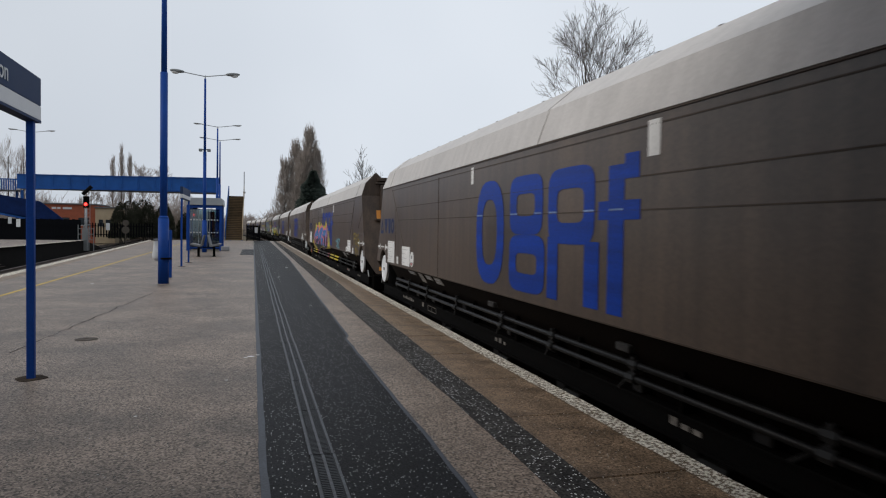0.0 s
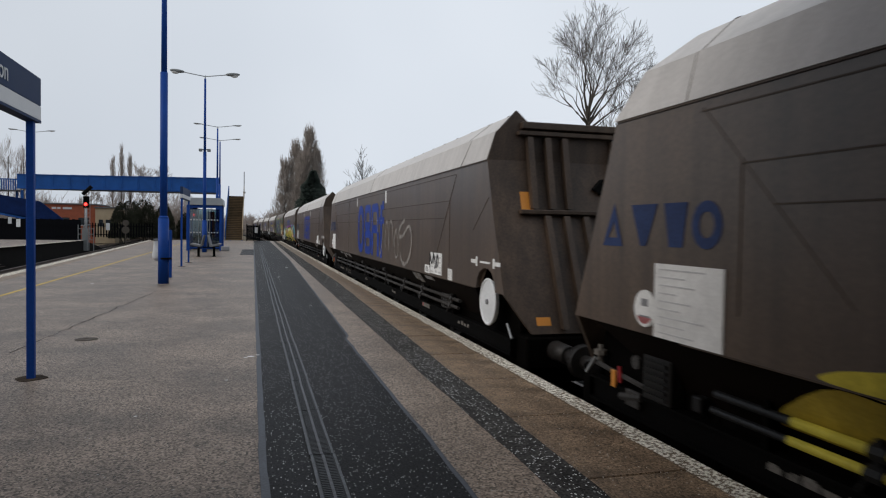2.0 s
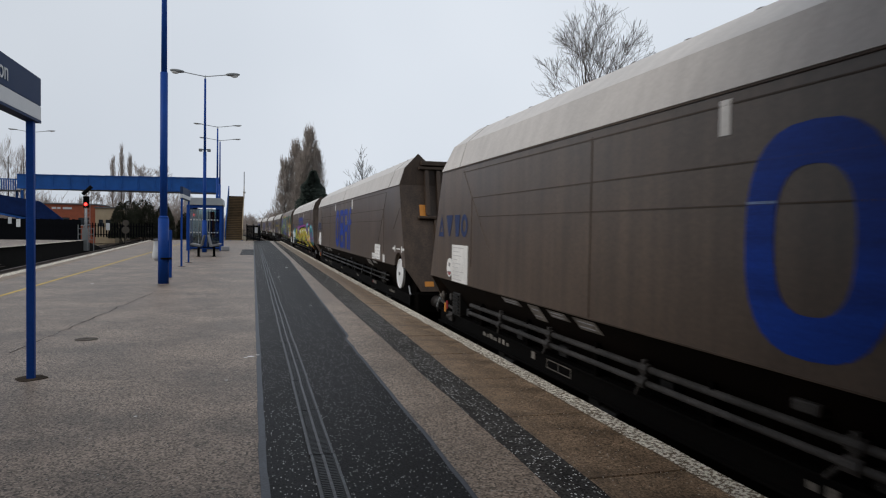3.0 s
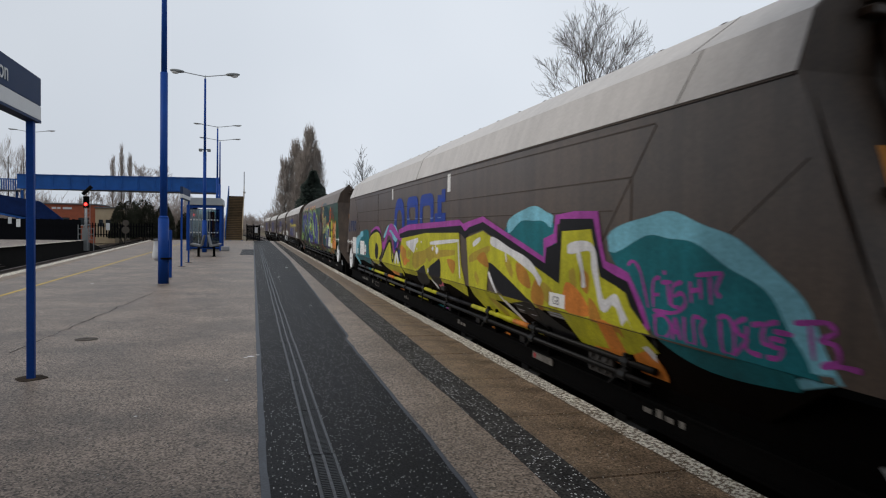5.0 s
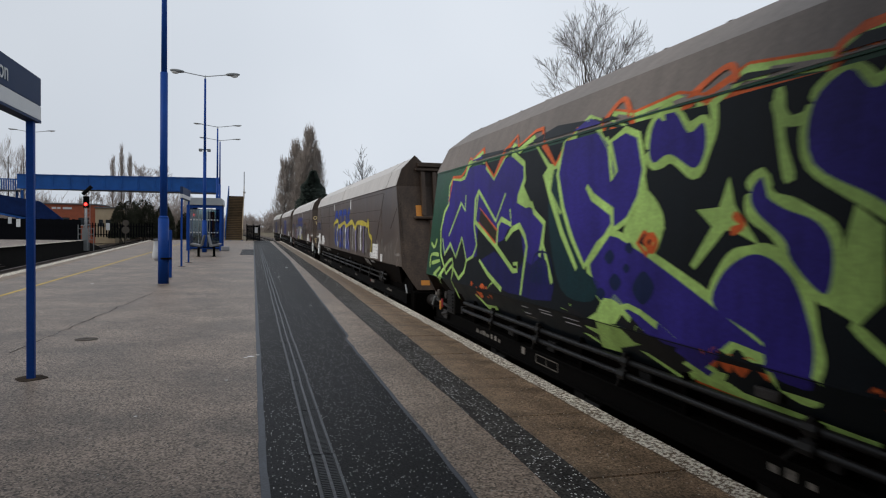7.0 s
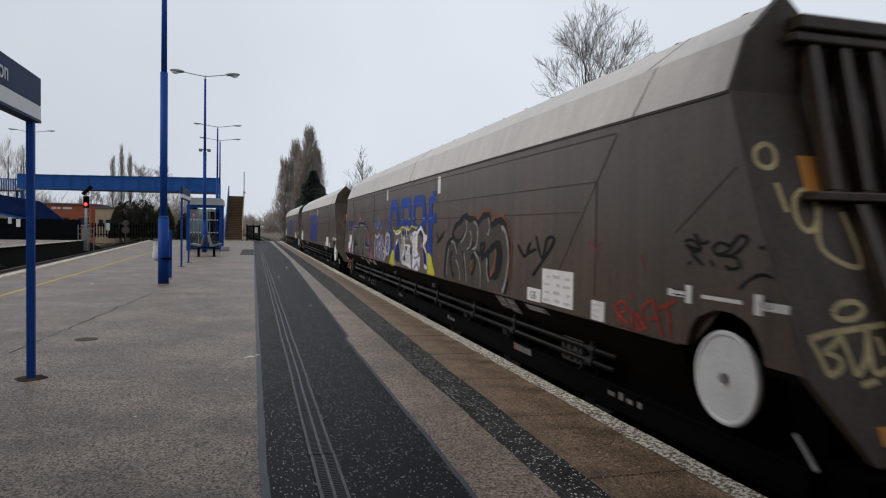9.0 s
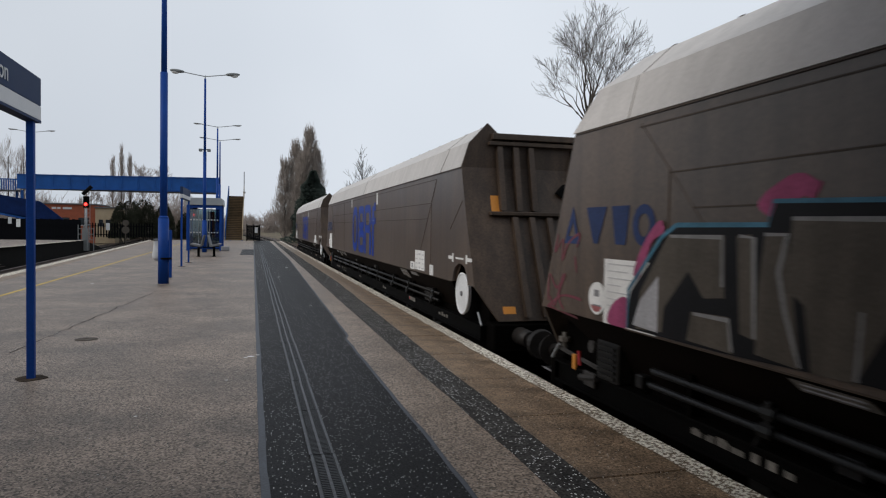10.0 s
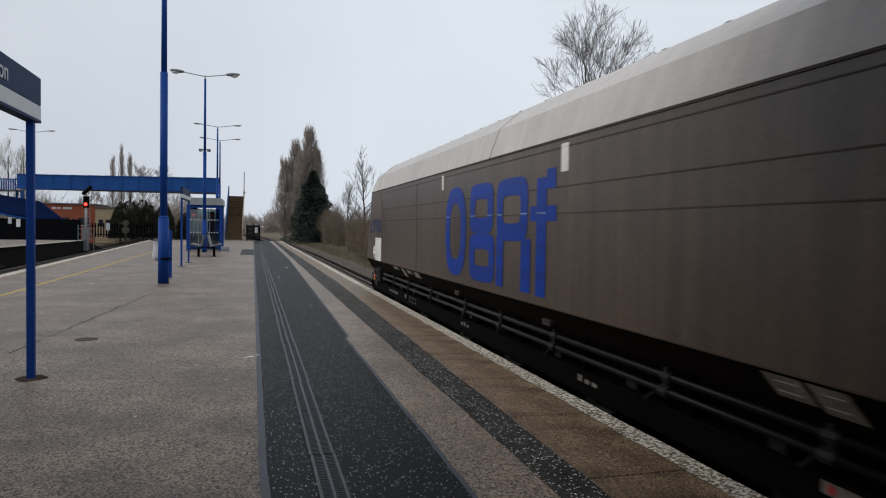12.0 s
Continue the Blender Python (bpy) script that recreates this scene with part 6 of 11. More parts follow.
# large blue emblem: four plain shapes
def ring(bm, y0, y1, z0, z1, t, lift, n=28, power=0.75):
    outer, inner = [], []
    for k in range(n):
        a = k * math.tau / n
        c, s = math.cos(a), math.sin(a)
        c, s = math.copysign(abs(c) ** power, c), math.copysign(abs(s) ** power, s)
        yc, zc, ry, rz = (y0 + y1) / 2, (z0 + z1) / 2, (y1 - y0) / 2, (z1 - z0) / 2
        outer.append(bm.verts.new(on_side(yc + ry * c, zc + rz * s, lift)))
        inner.append(bm.verts.new(on_side(yc + (ry - t) * c, zc + (rz - t) * s, lift)))
    for k in range(n):
        q = (k + 1) % n
        bm.faces.new((outer[k], outer[q], inner[q], inner[k]))


def slab_on(bm, y0, y1, z0, z1, lift):
    bm.faces.new([bm.verts.new(on_side(y, z, lift)) for y, z in ((y0, z0), (y1, z0), (y1, z1), (y0, z1))])


def emblem(draw):
    bm = B()
    draw(bm)
    return part("emblem", bm, M_LOGO, wagons[0], "large blue painted emblem shape")


first_emblem = [
    emblem(lambda m: ring(m, 0.93, 1.84, 0.75, 1.90, 0.21, 0.004)),
    emblem(lambda m: ring(m, -0.06, 0.76, 1.31, 1.89, 0.18, 0.004, power=0.42)),
    emblem(lambda m: ring(m, -0.12, 0.76, 0.75, 1.31, 0.18, 0.0045, power=0.42)),
    emblem(lambda m: ring(m, -1.04, -0.18, 1.24, 1.89, 0.18, 0.004, power=0.42)),
    emblem(lambda m: slab_on(m, -0.39, -0.18, 0.75, 1.30, 0.0045)),
    emblem(lambda m: slab_on(m, -1.12, -0.88, 0.75, 1.27, 0.0045)),
    emblem(lambda m: slab_on(m, -1.47, -1.25, 0.74, 1.84, 0.004)),
    emblem(lambda m: slab_on(m, -1.66, -1.471, 1.73, 1.91, 0.004)),
    emblem(lambda m: slab_on(m, -1.68, -1.471, 1.44, 1.58, 0.004)),
    emblem(lambda m: slab_on(m, -1.249, -1.10, 1.44, 1.58, 0.004)),
]
# pale stripes painted as glints where the weld runs under the emblem
for y0, y1 in ((1.62, 1.83), (0.55, 0.74), (-0.04, 0.12), (-0.36, -0.20), (-1.03, -0.86), (-1.46, -1.26)):
    bm = B()
    slab_on(bm, y0, y1, 1.508, 1.522, 0.0062)
    first_emblem.append(part("scuff", bm, M_GLINT, wagons[0], "painted pale glint on the emblem"))
small = []


def owner_mark(outline, hole=None):
    """A plain shape, or one with a hole of as many corners."""
    bm = B()
    a = [bm.verts.new(on_side(y, z, 0.004)) for y, z in outline]
    if hole:
        b = [bm.verts.new(on_side(y, z, 0.004)) for y, z in hole]
        for k in range(len(a)):
            bm.faces.new((a[k], a[(k + 1) % len(a)], b[(k + 1) % len(a)], b[k]))
    else:
        bm.faces.new(a)
    small.append(part("owner_mark", bm, M_MARK, wagons[0], "faded blue owner's mark"))


owner_mark(((8.08, 1.25), (7.80, 1.25), (7.92, 1.56)), ((8.0, 1.31), (7.87, 1.31), (7.92, 1.43)))
owner_mark(((7.69, 1.54), (7.37, 1.54), (7.50, 1.26), (7.57, 1.26)))
owner_mark(((7.30, 1.54), (7.05, 1.54), (7.10, 1.26), (7.24, 1.26)))
arc = [(6.87 + 0.14 * math.cos(k * math.tau / 16), 1.40 + 0.145 * math.sin(k * math.tau / 16)) for k in range(16)]
owner_mark(arc, [(6.87 + (y - 6.87) * 0.5, 1.40 + (z - 1.40) * 0.55) for y, z in arc])
for i in range(1, 10):
    for o in (first_emblem if i != 5 else []) + (small if i not in (5,) else []):
        c = new(o.name.split(".")[0], o.data)
        c.parent = wagons[i]
        tagged(c, o["label"])

# the green wagon's own side paint
for o in wagons[5].children:
    if o.name.startswith("side_panel"):
        o.data = o.data.copy()
        o.data.materials[0] = M_GREEN
        tagged(o, "dark green side sheet")


def end_stroke(w, mat, width, pts):
    """A scrawled line on the near end sheet; points are across and up."""
    line = rounded(pts, False, 5)
    bm = B()
    last = None
    for i, (x, z) in enumerate(line):
        a, b = line[max(i - 1, 0)], line[min(i + 1, len(line) - 1)]
        d = math.hypot(b[0] - a[0], b[1] - a[1]) or 1
        nx, nz = -(b[1] - a[1]) / d * width / 2, (b[0] - a[0]) / d * width / 2
        pair = [bm.verts.new((x + s * nx, -end_y(z + s * nz) - 0.006 - 0.0001 * i, z + s * nz + K)) for s in (-1, 1)]
        if last:
            bm.faces.new((last[0], pair[0], pair[1], last[1]))
        last = pair
    part("scrawl", bm, mat, wagons[w], "pale spray-paint scrawl on the end sheet")


G_BONE = spray("spray_bone", (0.60, 0.47, 0.24))
end_stroke(7, G_BONE, 0.03, [(-1.24, 1.85), (-1.19, 1.82), (-1.20, 1.74), (-1.26, 1.71), (-1.32, 1.74), (-1.31, 1.81), (-1.24, 1.85)])
end_stroke(7, G_BONE, 0.03, [(-1.22, 1.63), (-1.20, 1.47)])
end_stroke(7, G_BONE, 0.03, [(-1.06, 1.60), (-1.00, 1.55), (-1.02, 1.43), (-1.10, 1.37), (-1.15, 1.43), (-1.13, 1.54), (-1.06, 1.60)])
end_stroke(7, G_BONE, 0.03, [(-0.98, 1.51), (-1.05, 1.28), (-0.83, 1.19), (-0.84, 1.48)])
end_stroke(7, G_BONE, 0.03, [(-1.30, 0.84), (-1.12, 0.87), (-1.15, 0.82), (-1.24, 0.78)])
end_stroke(7, G_BONE, 0.03, [(-1.30, 0.84), (-1.27, 0.76), (-1.25, 0.67)])
end_stroke(7, G_BONE, 0.03, [(-1.24, 0.78), (-1.16, 0.75), (-1.17, 0.70), (-1.25, 0.67)])
end_stroke(7, G_BONE, 0.03, [(-1.11, 0.87), (-1.09, 0.75), (-1.08, 0.67), (-0.99, 0.75), (-0.93, 0.88)])
end_stroke(7, G_BONE, 0.03, [(-1.11, 0.87), (-0.79, 0.90)])
end_stroke(7, G_BONE, 0.03, [(-0.93, 0.88), (-0.97, 0.68), (-0.87, 0.69)])
end_stroke(7, G_BONE, 0.03, [(-0.88, 0.84), (-0.87, 0.75)])
end_stroke(7, G_BONE, 0.03, [(-1.11, 0.96), (-1.05, 1.00), (-0.95, 1.01), (-0.91, 0.97), (-0.99, 0.93), (-1.09, 0.93), (-1.11, 0.96)])
end_stroke(7, G_BONE, 0.03, [(-1.07, 0.62), (-0.97, 0.64)])
end_stroke(7, G_BONE, 0.024, [(-0.27, 2.35), (-0.26, 2.33)])
end_stroke(7, G_BONE, 0.024, [(-0.25, 2.27), (-0.22, 2.15)])
end_stroke(7, G_BONE, 0.024, [(-0.11, 2.28), (-0.05, 2.25), (-0.04, 2.18), (-0.11, 2.14), (-0.17, 2.18), (-0.17, 2.25), (-0.11, 2.28)])
end_stroke(7, G_BONE, 0.024, [(-0.03, 2.33), (0.05, 2.16), (0.17, 2.16), (0.11, 2.33)])
for pts in ([(0.02, 0.75), (0.06, 1.0), (0.16, 0.72), (0.2, 0.98)], [(0.42, 1.02), (0.30, 0.88), (0.42, 0.72), (0.54, 0.88), (0.42, 1.02)]):
    end_stroke(9, G_GREY, 0.05, pts)


# overspray on the skirts, pipes and sole bars
def skirt(w, mat, y0, y1, z0, z1):
    """A sprayed patch on the sloping skirt under the hem."""
    bm = B()
    n = 8
    up = [(y0 + (y1 - y0) * k / n, z1 + 0.015 * math.sin(k * 2.1 + y0)) for k in range(n + 1)]
    lo = [(y0 + (y1 - y0) * k / n, z0 + 0.02 * math.sin(k * 1.7 + y1)) for k in range(n + 1)]
    def at(y, z):
        return (-(HALF - 0.012) + (HEM - z) * 0.564 - 0.008, y, z + K)
    a, b = [bm.verts.new(at(*p)) for p in up], [bm.verts.new(at(*p)) for p in lo]
    for k in range(n):
        bm.faces.new((a[k], a[k + 1], b[k + 1], b[k]))
    part("overspray", bm, mat, wagons[w], "spray paint over the skirt")


def sleeve(w, mat, y0, y1, x=1.27, z=0.395, r=0.0285):
    bm = B()
    rod(bm, (-x, y0, z + K), (-x, y1, z + K), r, seg=8)
    part("painted_pipe", bm, mat, wagons[w], "spray-painted stretch of pipe", True)


for mat, y0, y1 in ((G_TEAL, 5.2, 4.9), (G_LIME, 4.85, 3.3), (G_BLACK, 3.3, 2.9), (G_ORANGE, 2.9, 2.3), (G_LIME, 2.25, 1.2), (G_BLACK, 1.2, -0.1), (G_LIME, -0.1, -0.9), (G_BLACK, -0.9, -2.6),
                    (G_LIME, -2.6, -4.0), (G_ORANGE, -4.0, -4.4)):
    sleeve(4, mat, y1, y0)
for mat, y0, y1, z0, z1 in ((G_LIME, 4.4, 4.0, -0.02, 0.2), (G_PURPLE, 3.9, 3.7, -0.02, 0.22), (G_LIME, 3.4, 2.6, 0.0, 0.2), (G_ORANGE, 2.3, 1.9, 0.0, 0.2), (G_LIME, 0.8, 0.1, -0.02, 0.2), (G_TEAL, -0.2, -1.0, 0.0, 0.2),
                            (G_PURPLE, -1.0, -1.2, 0.0, 0.2), (G_LIME, -1.4, -2.6, -0.05, 0.15), (G_ORANGE, -3.0, -3.6, 0.0, 0.2)):
    bm = B()
    box(bm, -1.155, -1.16, y1, y0, z0 + K, z1 + K)
    part("overspray", bm, mat, wagons[4], "spray paint over the underframe")
for mat, y0, y1 in ((G_YELLOW, 6.3, 4.7), (G_PINK, 4.6, 4.3), (G_PINK, 0.4, 0.2), (G_YELLOW, -0.2, -2.6)):
    sleeve(1, mat, y1, y0)
    sleeve(1, mat, y1, y0, 1.29, 0.30, 0.0265)
skirt(5, M_GREEN, -7.0, -2.0, 0.40, 0.645)
skirt(5, G_NIGHT, -2.0, 7.0, 0.40, 0.645)
skirt(5, G_ORANGE, -6.3, -5.9, 0.42, 0.647)

# the yellow piece covers this wagon's data plates
for c in list(wagons[4].children):
    ys = [v.co.y for v in c.data.vertices] if c.type == "MESH" else [0]
    if c.name.startswith("data_plate") and (max(ys) < -5.4):
        for k in list(c.children):
            bpy.data.objects.remove(k)
        bpy.data.objects.remove(c)
# no weld lines show through the green paint
for c in list(wagons[5].children):
    rear = c.type == "MESH" and min(v.co.y for v in c.data.vertices) > 5
    if c.name.startswith("reflective_tab") or (rear and "plate" in c.name):
        for k in list(c.children):
            bpy.data.objects.remove(k)
        bpy.data.objects.remove(c)
    elif c.name.startswith("data_plate") and max(v.co.y for v in c.data.vertices) > -5.2:
        bpy.data.objects.remove(c)
    elif c.name.startswith("side_panel"):
        for k in list(c.children):
            if k.name.startswith("seam"):
                bpy.data.objects.remove(k)
            else:
                k.data = k.data.copy()
                k.data.materials[0] = G_NIGHT if k.name.startswith("hem") else M_GREEN
# the green wagon's hood is painted in a darker brown grey
for c in wagons[5].children:
    if c.name.startswith("hood"):
        c.data = c.data.copy()
        c.data.materials[0] = M_HOODBROWN

# country letters on the small plate
cu = bpy.data.curves.new("country_letters", "FONT")
cu.body, cu.size, cu.extrude = "GB", 0.105, 0.001
cu.materials.append(M_PRINT)
for w in wagons[:5] + wagons[6:]:
    o = new("country_letters", cu)
    o.parent = w
    o.matrix_local = Matrix.Translation((-HALF - 0.0105, -5.19, 0.712 + K)) @ Euler((radians(90), 0, radians(-90))).to_matrix().to_4x4()
    tagged(o, "dark country letters on a white plate")

# wagon with the pink and blue piece
blob(1, "graffiti_fill", G_YELLOW, 1, [(5.82, 0.43), (5.28, 0.92), (4.85, 1.23), (4.63, 1.48), (4.39, 1.54), (4.08, 1.40), (3.75, 1.36), (3.45, 1.51), (3.21, 1.58), (2.91, 1.53), (2.84, 1.39), (2.49, 1.46), (2.24, 1.52), (1.99, 1.47), (1.68, 1.35), (1.44, 1.40), (1.23, 1.46), (1.02, 1.40), (0.80, 1.42), (0.71, 1.55), (0.57, 1.60), (0.42, 1.53), (0.28, 1.50), (0.21, 1.55), (0.13, 1.47), (0.04, 1.30), (-0.10, 1.32), (-0.21, 1.33), (-0.36, 1.27), (-0.43, 1.15), (-0.54, 1.03), (-0.69, 1.00), (-0.79, 0.93), (-0.88, 0.79), (-0.95, 0.64), (-0.88, 0.66), (-0.59, 0.66), (-0.26, 0.64), (0.32, 0.61), (0.91, 0.61), (1.64, 0.55), (2.54, 0.61), (3.71, 0.54), (4.90, 0.47)])
stroke(1, "graffiti_line", G_OCHRE, 2, 0.09, [(-0.07, 1.20), (-0.23, 0.96), (-0.36, 0.72), (-0.45, 0.65)])
stroke(1, "graffiti_line", G_OCHRE, 2, 0.07, [(-0.25, 1.22), (-0.50, 0.98), (-0.74, 0.77), (-0.81, 0.67)])
stroke(1, "graffiti_line", G_OCHRE, 2, 0.08, [(0.64, 1.47), (0.60, 1.35)])
stroke(1, "graffiti_line", G_OCHRE, 2, 0.06, [(0.25, 1.47), (0.19, 1.33)])
stroke(1, "graffiti_line", G_OCHRE, 2, 0.07, [(3.25, 1.50), (3.13, 1.36)])
stroke(1, "graffiti_line", G_OCHRE, 2, 0.07, [(2.24, 1.46), (2.10, 1.37)])
stroke(1, "graffiti_line", G_LEMON, 2, 0.05, [(-0.14, 1.29), (-0.37, 1.10), (-0.58, 0.91), (-0.78, 0.73)])
stroke(1, "graffiti_line", G_LEMON, 2, 0.04, [(-0.62, 0.95), (-0.77, 0.85), (-0.87, 0.71)])
stroke(1, "graffiti_line", G_PINK, 3, 0.16, [(5.02, 0.73), (4.77, 1.02), (4.16, 1.20), (3.67, 1.34), (3.37, 1.36), (3.24, 1.19), (2.58, 1.30), (2.01, 1.35), (1.59, 1.33), (1.44, 1.23), (0.95, 1.26), (0.52, 1.26), (0.32, 1.36), (0.20, 1.37), (0.09, 1.17), (-0.05, 0.86), (-0.12, 0.70)])
blob(1, "graffiti_fill", G_BLUE, 4, [(5.02, 0.73), (4.77, 1.02), (4.16, 1.20), (3.67, 1.34), (3.37, 1.36), (3.24, 1.19), (2.58, 1.30), (2.01, 1.35), (1.59, 1.33), (1.44, 1.23), (0.95, 1.26), (0.52, 1.26), (0.32, 1.36), (0.20, 1.37), (0.09, 1.17), (-0.05, 0.86), (-0.13, 0.69), (0.32, 0.63), (1.05, 0.59), (1.97, 0.54), (2.98, 0.64), (3.99, 0.70)])
blob(1, "graffiti_fill", G_NAVY, 5, [(3.33, 0.68), (2.88, 0.92), (2.56, 0.91), (2.26, 0.76), (1.98, 0.60), (2.15, 0.52), (2.75, 0.59)])
blob(1, "graffiti_fill", G_NAVY, 5, [(1.58, 0.99), (1.35, 1.06), (1.27, 0.84), (1.56, 0.65), (1.81, 0.68), (1.65, 0.87)])
blob(1, "graffiti_fill", G_NAVY, 5, [(1.20, 0.85), (1.00, 1.02), (0.74, 1.04), (0.70, 0.81), (0.92, 0.63), (1.12, 0.69)])
blob(1, "graffiti_fill", G_NAVY, 5, [(0.23, 1.02), (-0.02, 0.95), (-0.10, 0.75), (0.32, 0.63), (0.28, 0.87)])
blob(1, "graffiti_fill", G_NAVY, 5, [(2.54, 0.54), (1.64, 0.65), (0.79, 0.67), (0.32, 0.70), (0.02, 0.76), (-0.08, 0.67), (0.32, 0.62), (1.04, 0.58), (1.97, 0.53)])
blob(1, "graffiti_fill", G_YELLOW, 2, [(6.02, 0.68), (5.91, 0.74), (5.61, 0.80), (5.47, 0.91), (5.36, 0.98), (5.26, 1.10), (5.26, 0.65), (5.61, 0.66)])
blob(1, "graffiti_fill", G_OCHRE, 2, [(6.54, 0.34), (6.04, 0.63), (5.64, 0.64), (5.19, 0.65), (5.21, 0.51), (5.43, 0.38), (5.84, 0.35)])
blob(1, "graffiti_fill", G_NAVY, 7, [(5.24, 0.97), (4.35, 1.18), (3.67, 1.36), (3.16, 1.19), (2.92, 1.01), (2.90, 0.71), (3.41, 0.70), (4.06, 0.70), (5.08, 0.68)])
blob(1, "graffiti_fill", G_NAVY, 7, [(5.14, 0.65), (4.05, 0.68), (3.41, 0.68), (2.91, 0.70), (2.94, 0.60), (3.52, 0.47), (4.26, 0.38), (4.99, 0.42)])
blob(1, "graffiti_fill", G_BLUE, 8, [(5.26, 1.00), (4.80, 1.13), (4.35, 1.21), (4.05, 1.25), (3.94, 1.34), (3.71, 1.36), (3.54, 1.31), (3.53, 1.19), (3.61, 1.06), (3.74, 1.00), (4.12, 0.99), (4.26, 1.00), (4.33, 0.80), (4.39, 0.75), (4.45, 0.78), (4.55, 0.92), (4.72, 0.96), (5.01, 0.95), (5.16, 0.83), (5.23, 0.78)])
blob(1, "graffiti_fill", G_BLUE, 8, [(3.54, 0.94), (3.53, 1.05), (3.44, 1.12), (3.29, 1.15), (3.14, 1.14), (3.04, 1.05), (2.95, 0.94), (2.92, 0.91), (3.00, 0.89), (3.15, 0.91), (3.20, 0.85), (3.21, 0.77), (3.29, 0.75), (3.33, 0.85), (3.35, 0.90), (3.47, 0.89)])
blob(1, "graffiti_fill", G_BLUE, 8, [(3.88, 0.74), (3.68, 0.74), (3.56, 0.70), (3.66, 0.68), (3.84, 0.69)])
stroke(1, "graffiti_line", G_PINK, 9, 0.07, [(5.26, 0.63), (5.31, 0.77), (5.27, 1.00), (4.80, 1.16), (4.35, 1.24), (4.08, 1.28), (3.98, 1.38), (3.80, 1.41), (3.59, 1.39), (3.43, 1.38), (3.42, 1.31)])
stroke(1, "graffiti_line", G_PINK, 9, 0.06, [(3.42, 1.31), (3.47, 1.18), (3.56, 1.08)])
stroke(1, "graffiti_line", G_PINK, 9, 0.08, [(3.52, 1.11), (3.43, 1.17), (3.26, 1.19), (3.10, 1.17), (3.01, 1.08), (2.91, 0.98)])
blob(1, "graffiti_fill", G_PINK, 9, [(5.02, 0.94), (4.73, 0.97), (4.76, 0.69), (4.91, 0.69), (4.88, 0.86), (5.02, 0.87)])
blob(1, "graffiti_fill", G_PINK, 9, [(4.25, 0.98), (4.12, 0.99), (3.87, 0.97), (3.65, 1.00), (3.57, 1.02), (3.63, 0.94), (3.73, 0.89), (3.87, 0.89), (4.01, 0.91), (4.26, 0.84)])
stroke(1, "graffiti_line", G_PINK, 9, 0.045, [(4.02, 0.87), (3.98, 0.75), (3.95, 0.64), (3.96, 0.52)])
blob(1, "graffiti_fill", G_PINK, 9, [(3.51, 0.68), (3.50, 0.75), (3.43, 0.81), (3.34, 0.81), (3.28, 0.73), (3.30, 0.69), (3.41, 0.67)])
stroke(1, "graffiti_line", G_WHITE, 10, 0.022, [(3.91, 1.03), (3.80, 1.01), (3.66, 1.02), (3.58, 1.09)])
stroke(1, "graffiti_line", G_CHALK, 10, 0.035, [(3.48, 1.31), (3.50, 1.20), (3.57, 1.07), (3.61, 1.03)])
stroke(1, "graffiti_line", G_CHALK, 10, 0.03, [(3.18, 1.10), (3.06, 1.01), (2.96, 0.91), (2.91, 0.82)])
stroke(1, "graffiti_line", G_CHALK, 10, 0.025, [(4.22, 1.00), (4.28, 0.91), (4.26, 0.81)])
stroke(1, "graffiti_line", G_CHALK, 10, 0.025, [(4.05, 0.85), (4.03, 0.77), (3.98, 0.68)])
stroke(1, "graffiti_line", G_WHITE, 10, 0.02, [(4.90, 0.84), (4.91, 0.69)])
stroke(1, "graffiti_line", G_PINK, 10, 0.02, [(5.13, 0.72), (5.04, 0.75), (4.95, 0.71)])
stroke(1, "graffiti_line", G_NAVY, 9, 0.012, [(3.90, 1.18), (3.75, 1.18), (3.62, 1.19)])
stroke(1, "graffiti_line", G_NAVY, 9, 0.012, [(3.90, 1.15), (3.74, 1.15), (3.62, 1.16)])
stroke(1, "graffiti_line", G_NAVY, 9, 0.012, [(3.90, 1.12), (3.74, 1.12), (3.62, 1.13)])
stroke(1, "graffiti_line", G_PINK, 6, 0.07, [(2.92, 0.92), (2.55, 0.74), (2.34, 0.55)])
stroke(1, "graffiti_line", G_PINK, 6, 0.08, [(2.56, 0.94), (2.31, 0.70), (1.97, 0.54)])
stroke(1, "graffiti_line", G_PINK, 6, 0.07, [(2.18, 1.08), (1.91, 0.97), (1.58, 1.02), (1.67, 1.16), (1.92, 1.12)])
stroke(1, "graffiti_line", G_PINK, 6, 0.05, [(1.59, 1.31), (1.43, 1.11)])
stroke(1, "graffiti_line", G_PINK, 6, 0.08, [(1.28, 0.98), (1.42, 0.83), (1.64, 0.70), (1.56, 0.62)])
stroke(1, "graffiti_line", G_PINK, 6, 0.07, [(1.14, 1.02), (1.27, 0.79), (1.05, 0.59)])
stroke(1, "graffiti_line", G_PINK, 6, 0.08, [(0.74, 1.04), (0.69, 0.79), (0.60, 0.61)])
stroke(1, "graffiti_line", G_PINK, 6, 0.07, [(0.51, 1.20), (0.50, 0.90), (0.55, 0.63)])
stroke(1, "graffiti_line", G_PINK, 6, 0.09, [(0.35, 1.35), (0.34, 1.06), (0.34, 0.64)])
stroke(1, "graffiti_line", G_PINK, 6, 0.05, [(0.68, 0.99), (0.45, 1.08), (0.23, 1.02)])
stroke(1, "graffiti_line", G_PINK, 6, 0.06, [(0.22, 1.39), (0.09, 1.17), (-0.04, 0.90), (-0.13, 0.68)])
stroke(1, "graffiti_line", G_SKY, 7, 0.03, [(3.00, 1.12), (2.84, 0.96)])
stroke(1, "graffiti_line", G_SKY, 7, 0.03, [(1.54, 1.20), (1.32, 1.09)])
stroke(1, "graffiti_line", G_SKY, 7, 0.03, [(0.65, 1.15), (0.51, 1.10)])
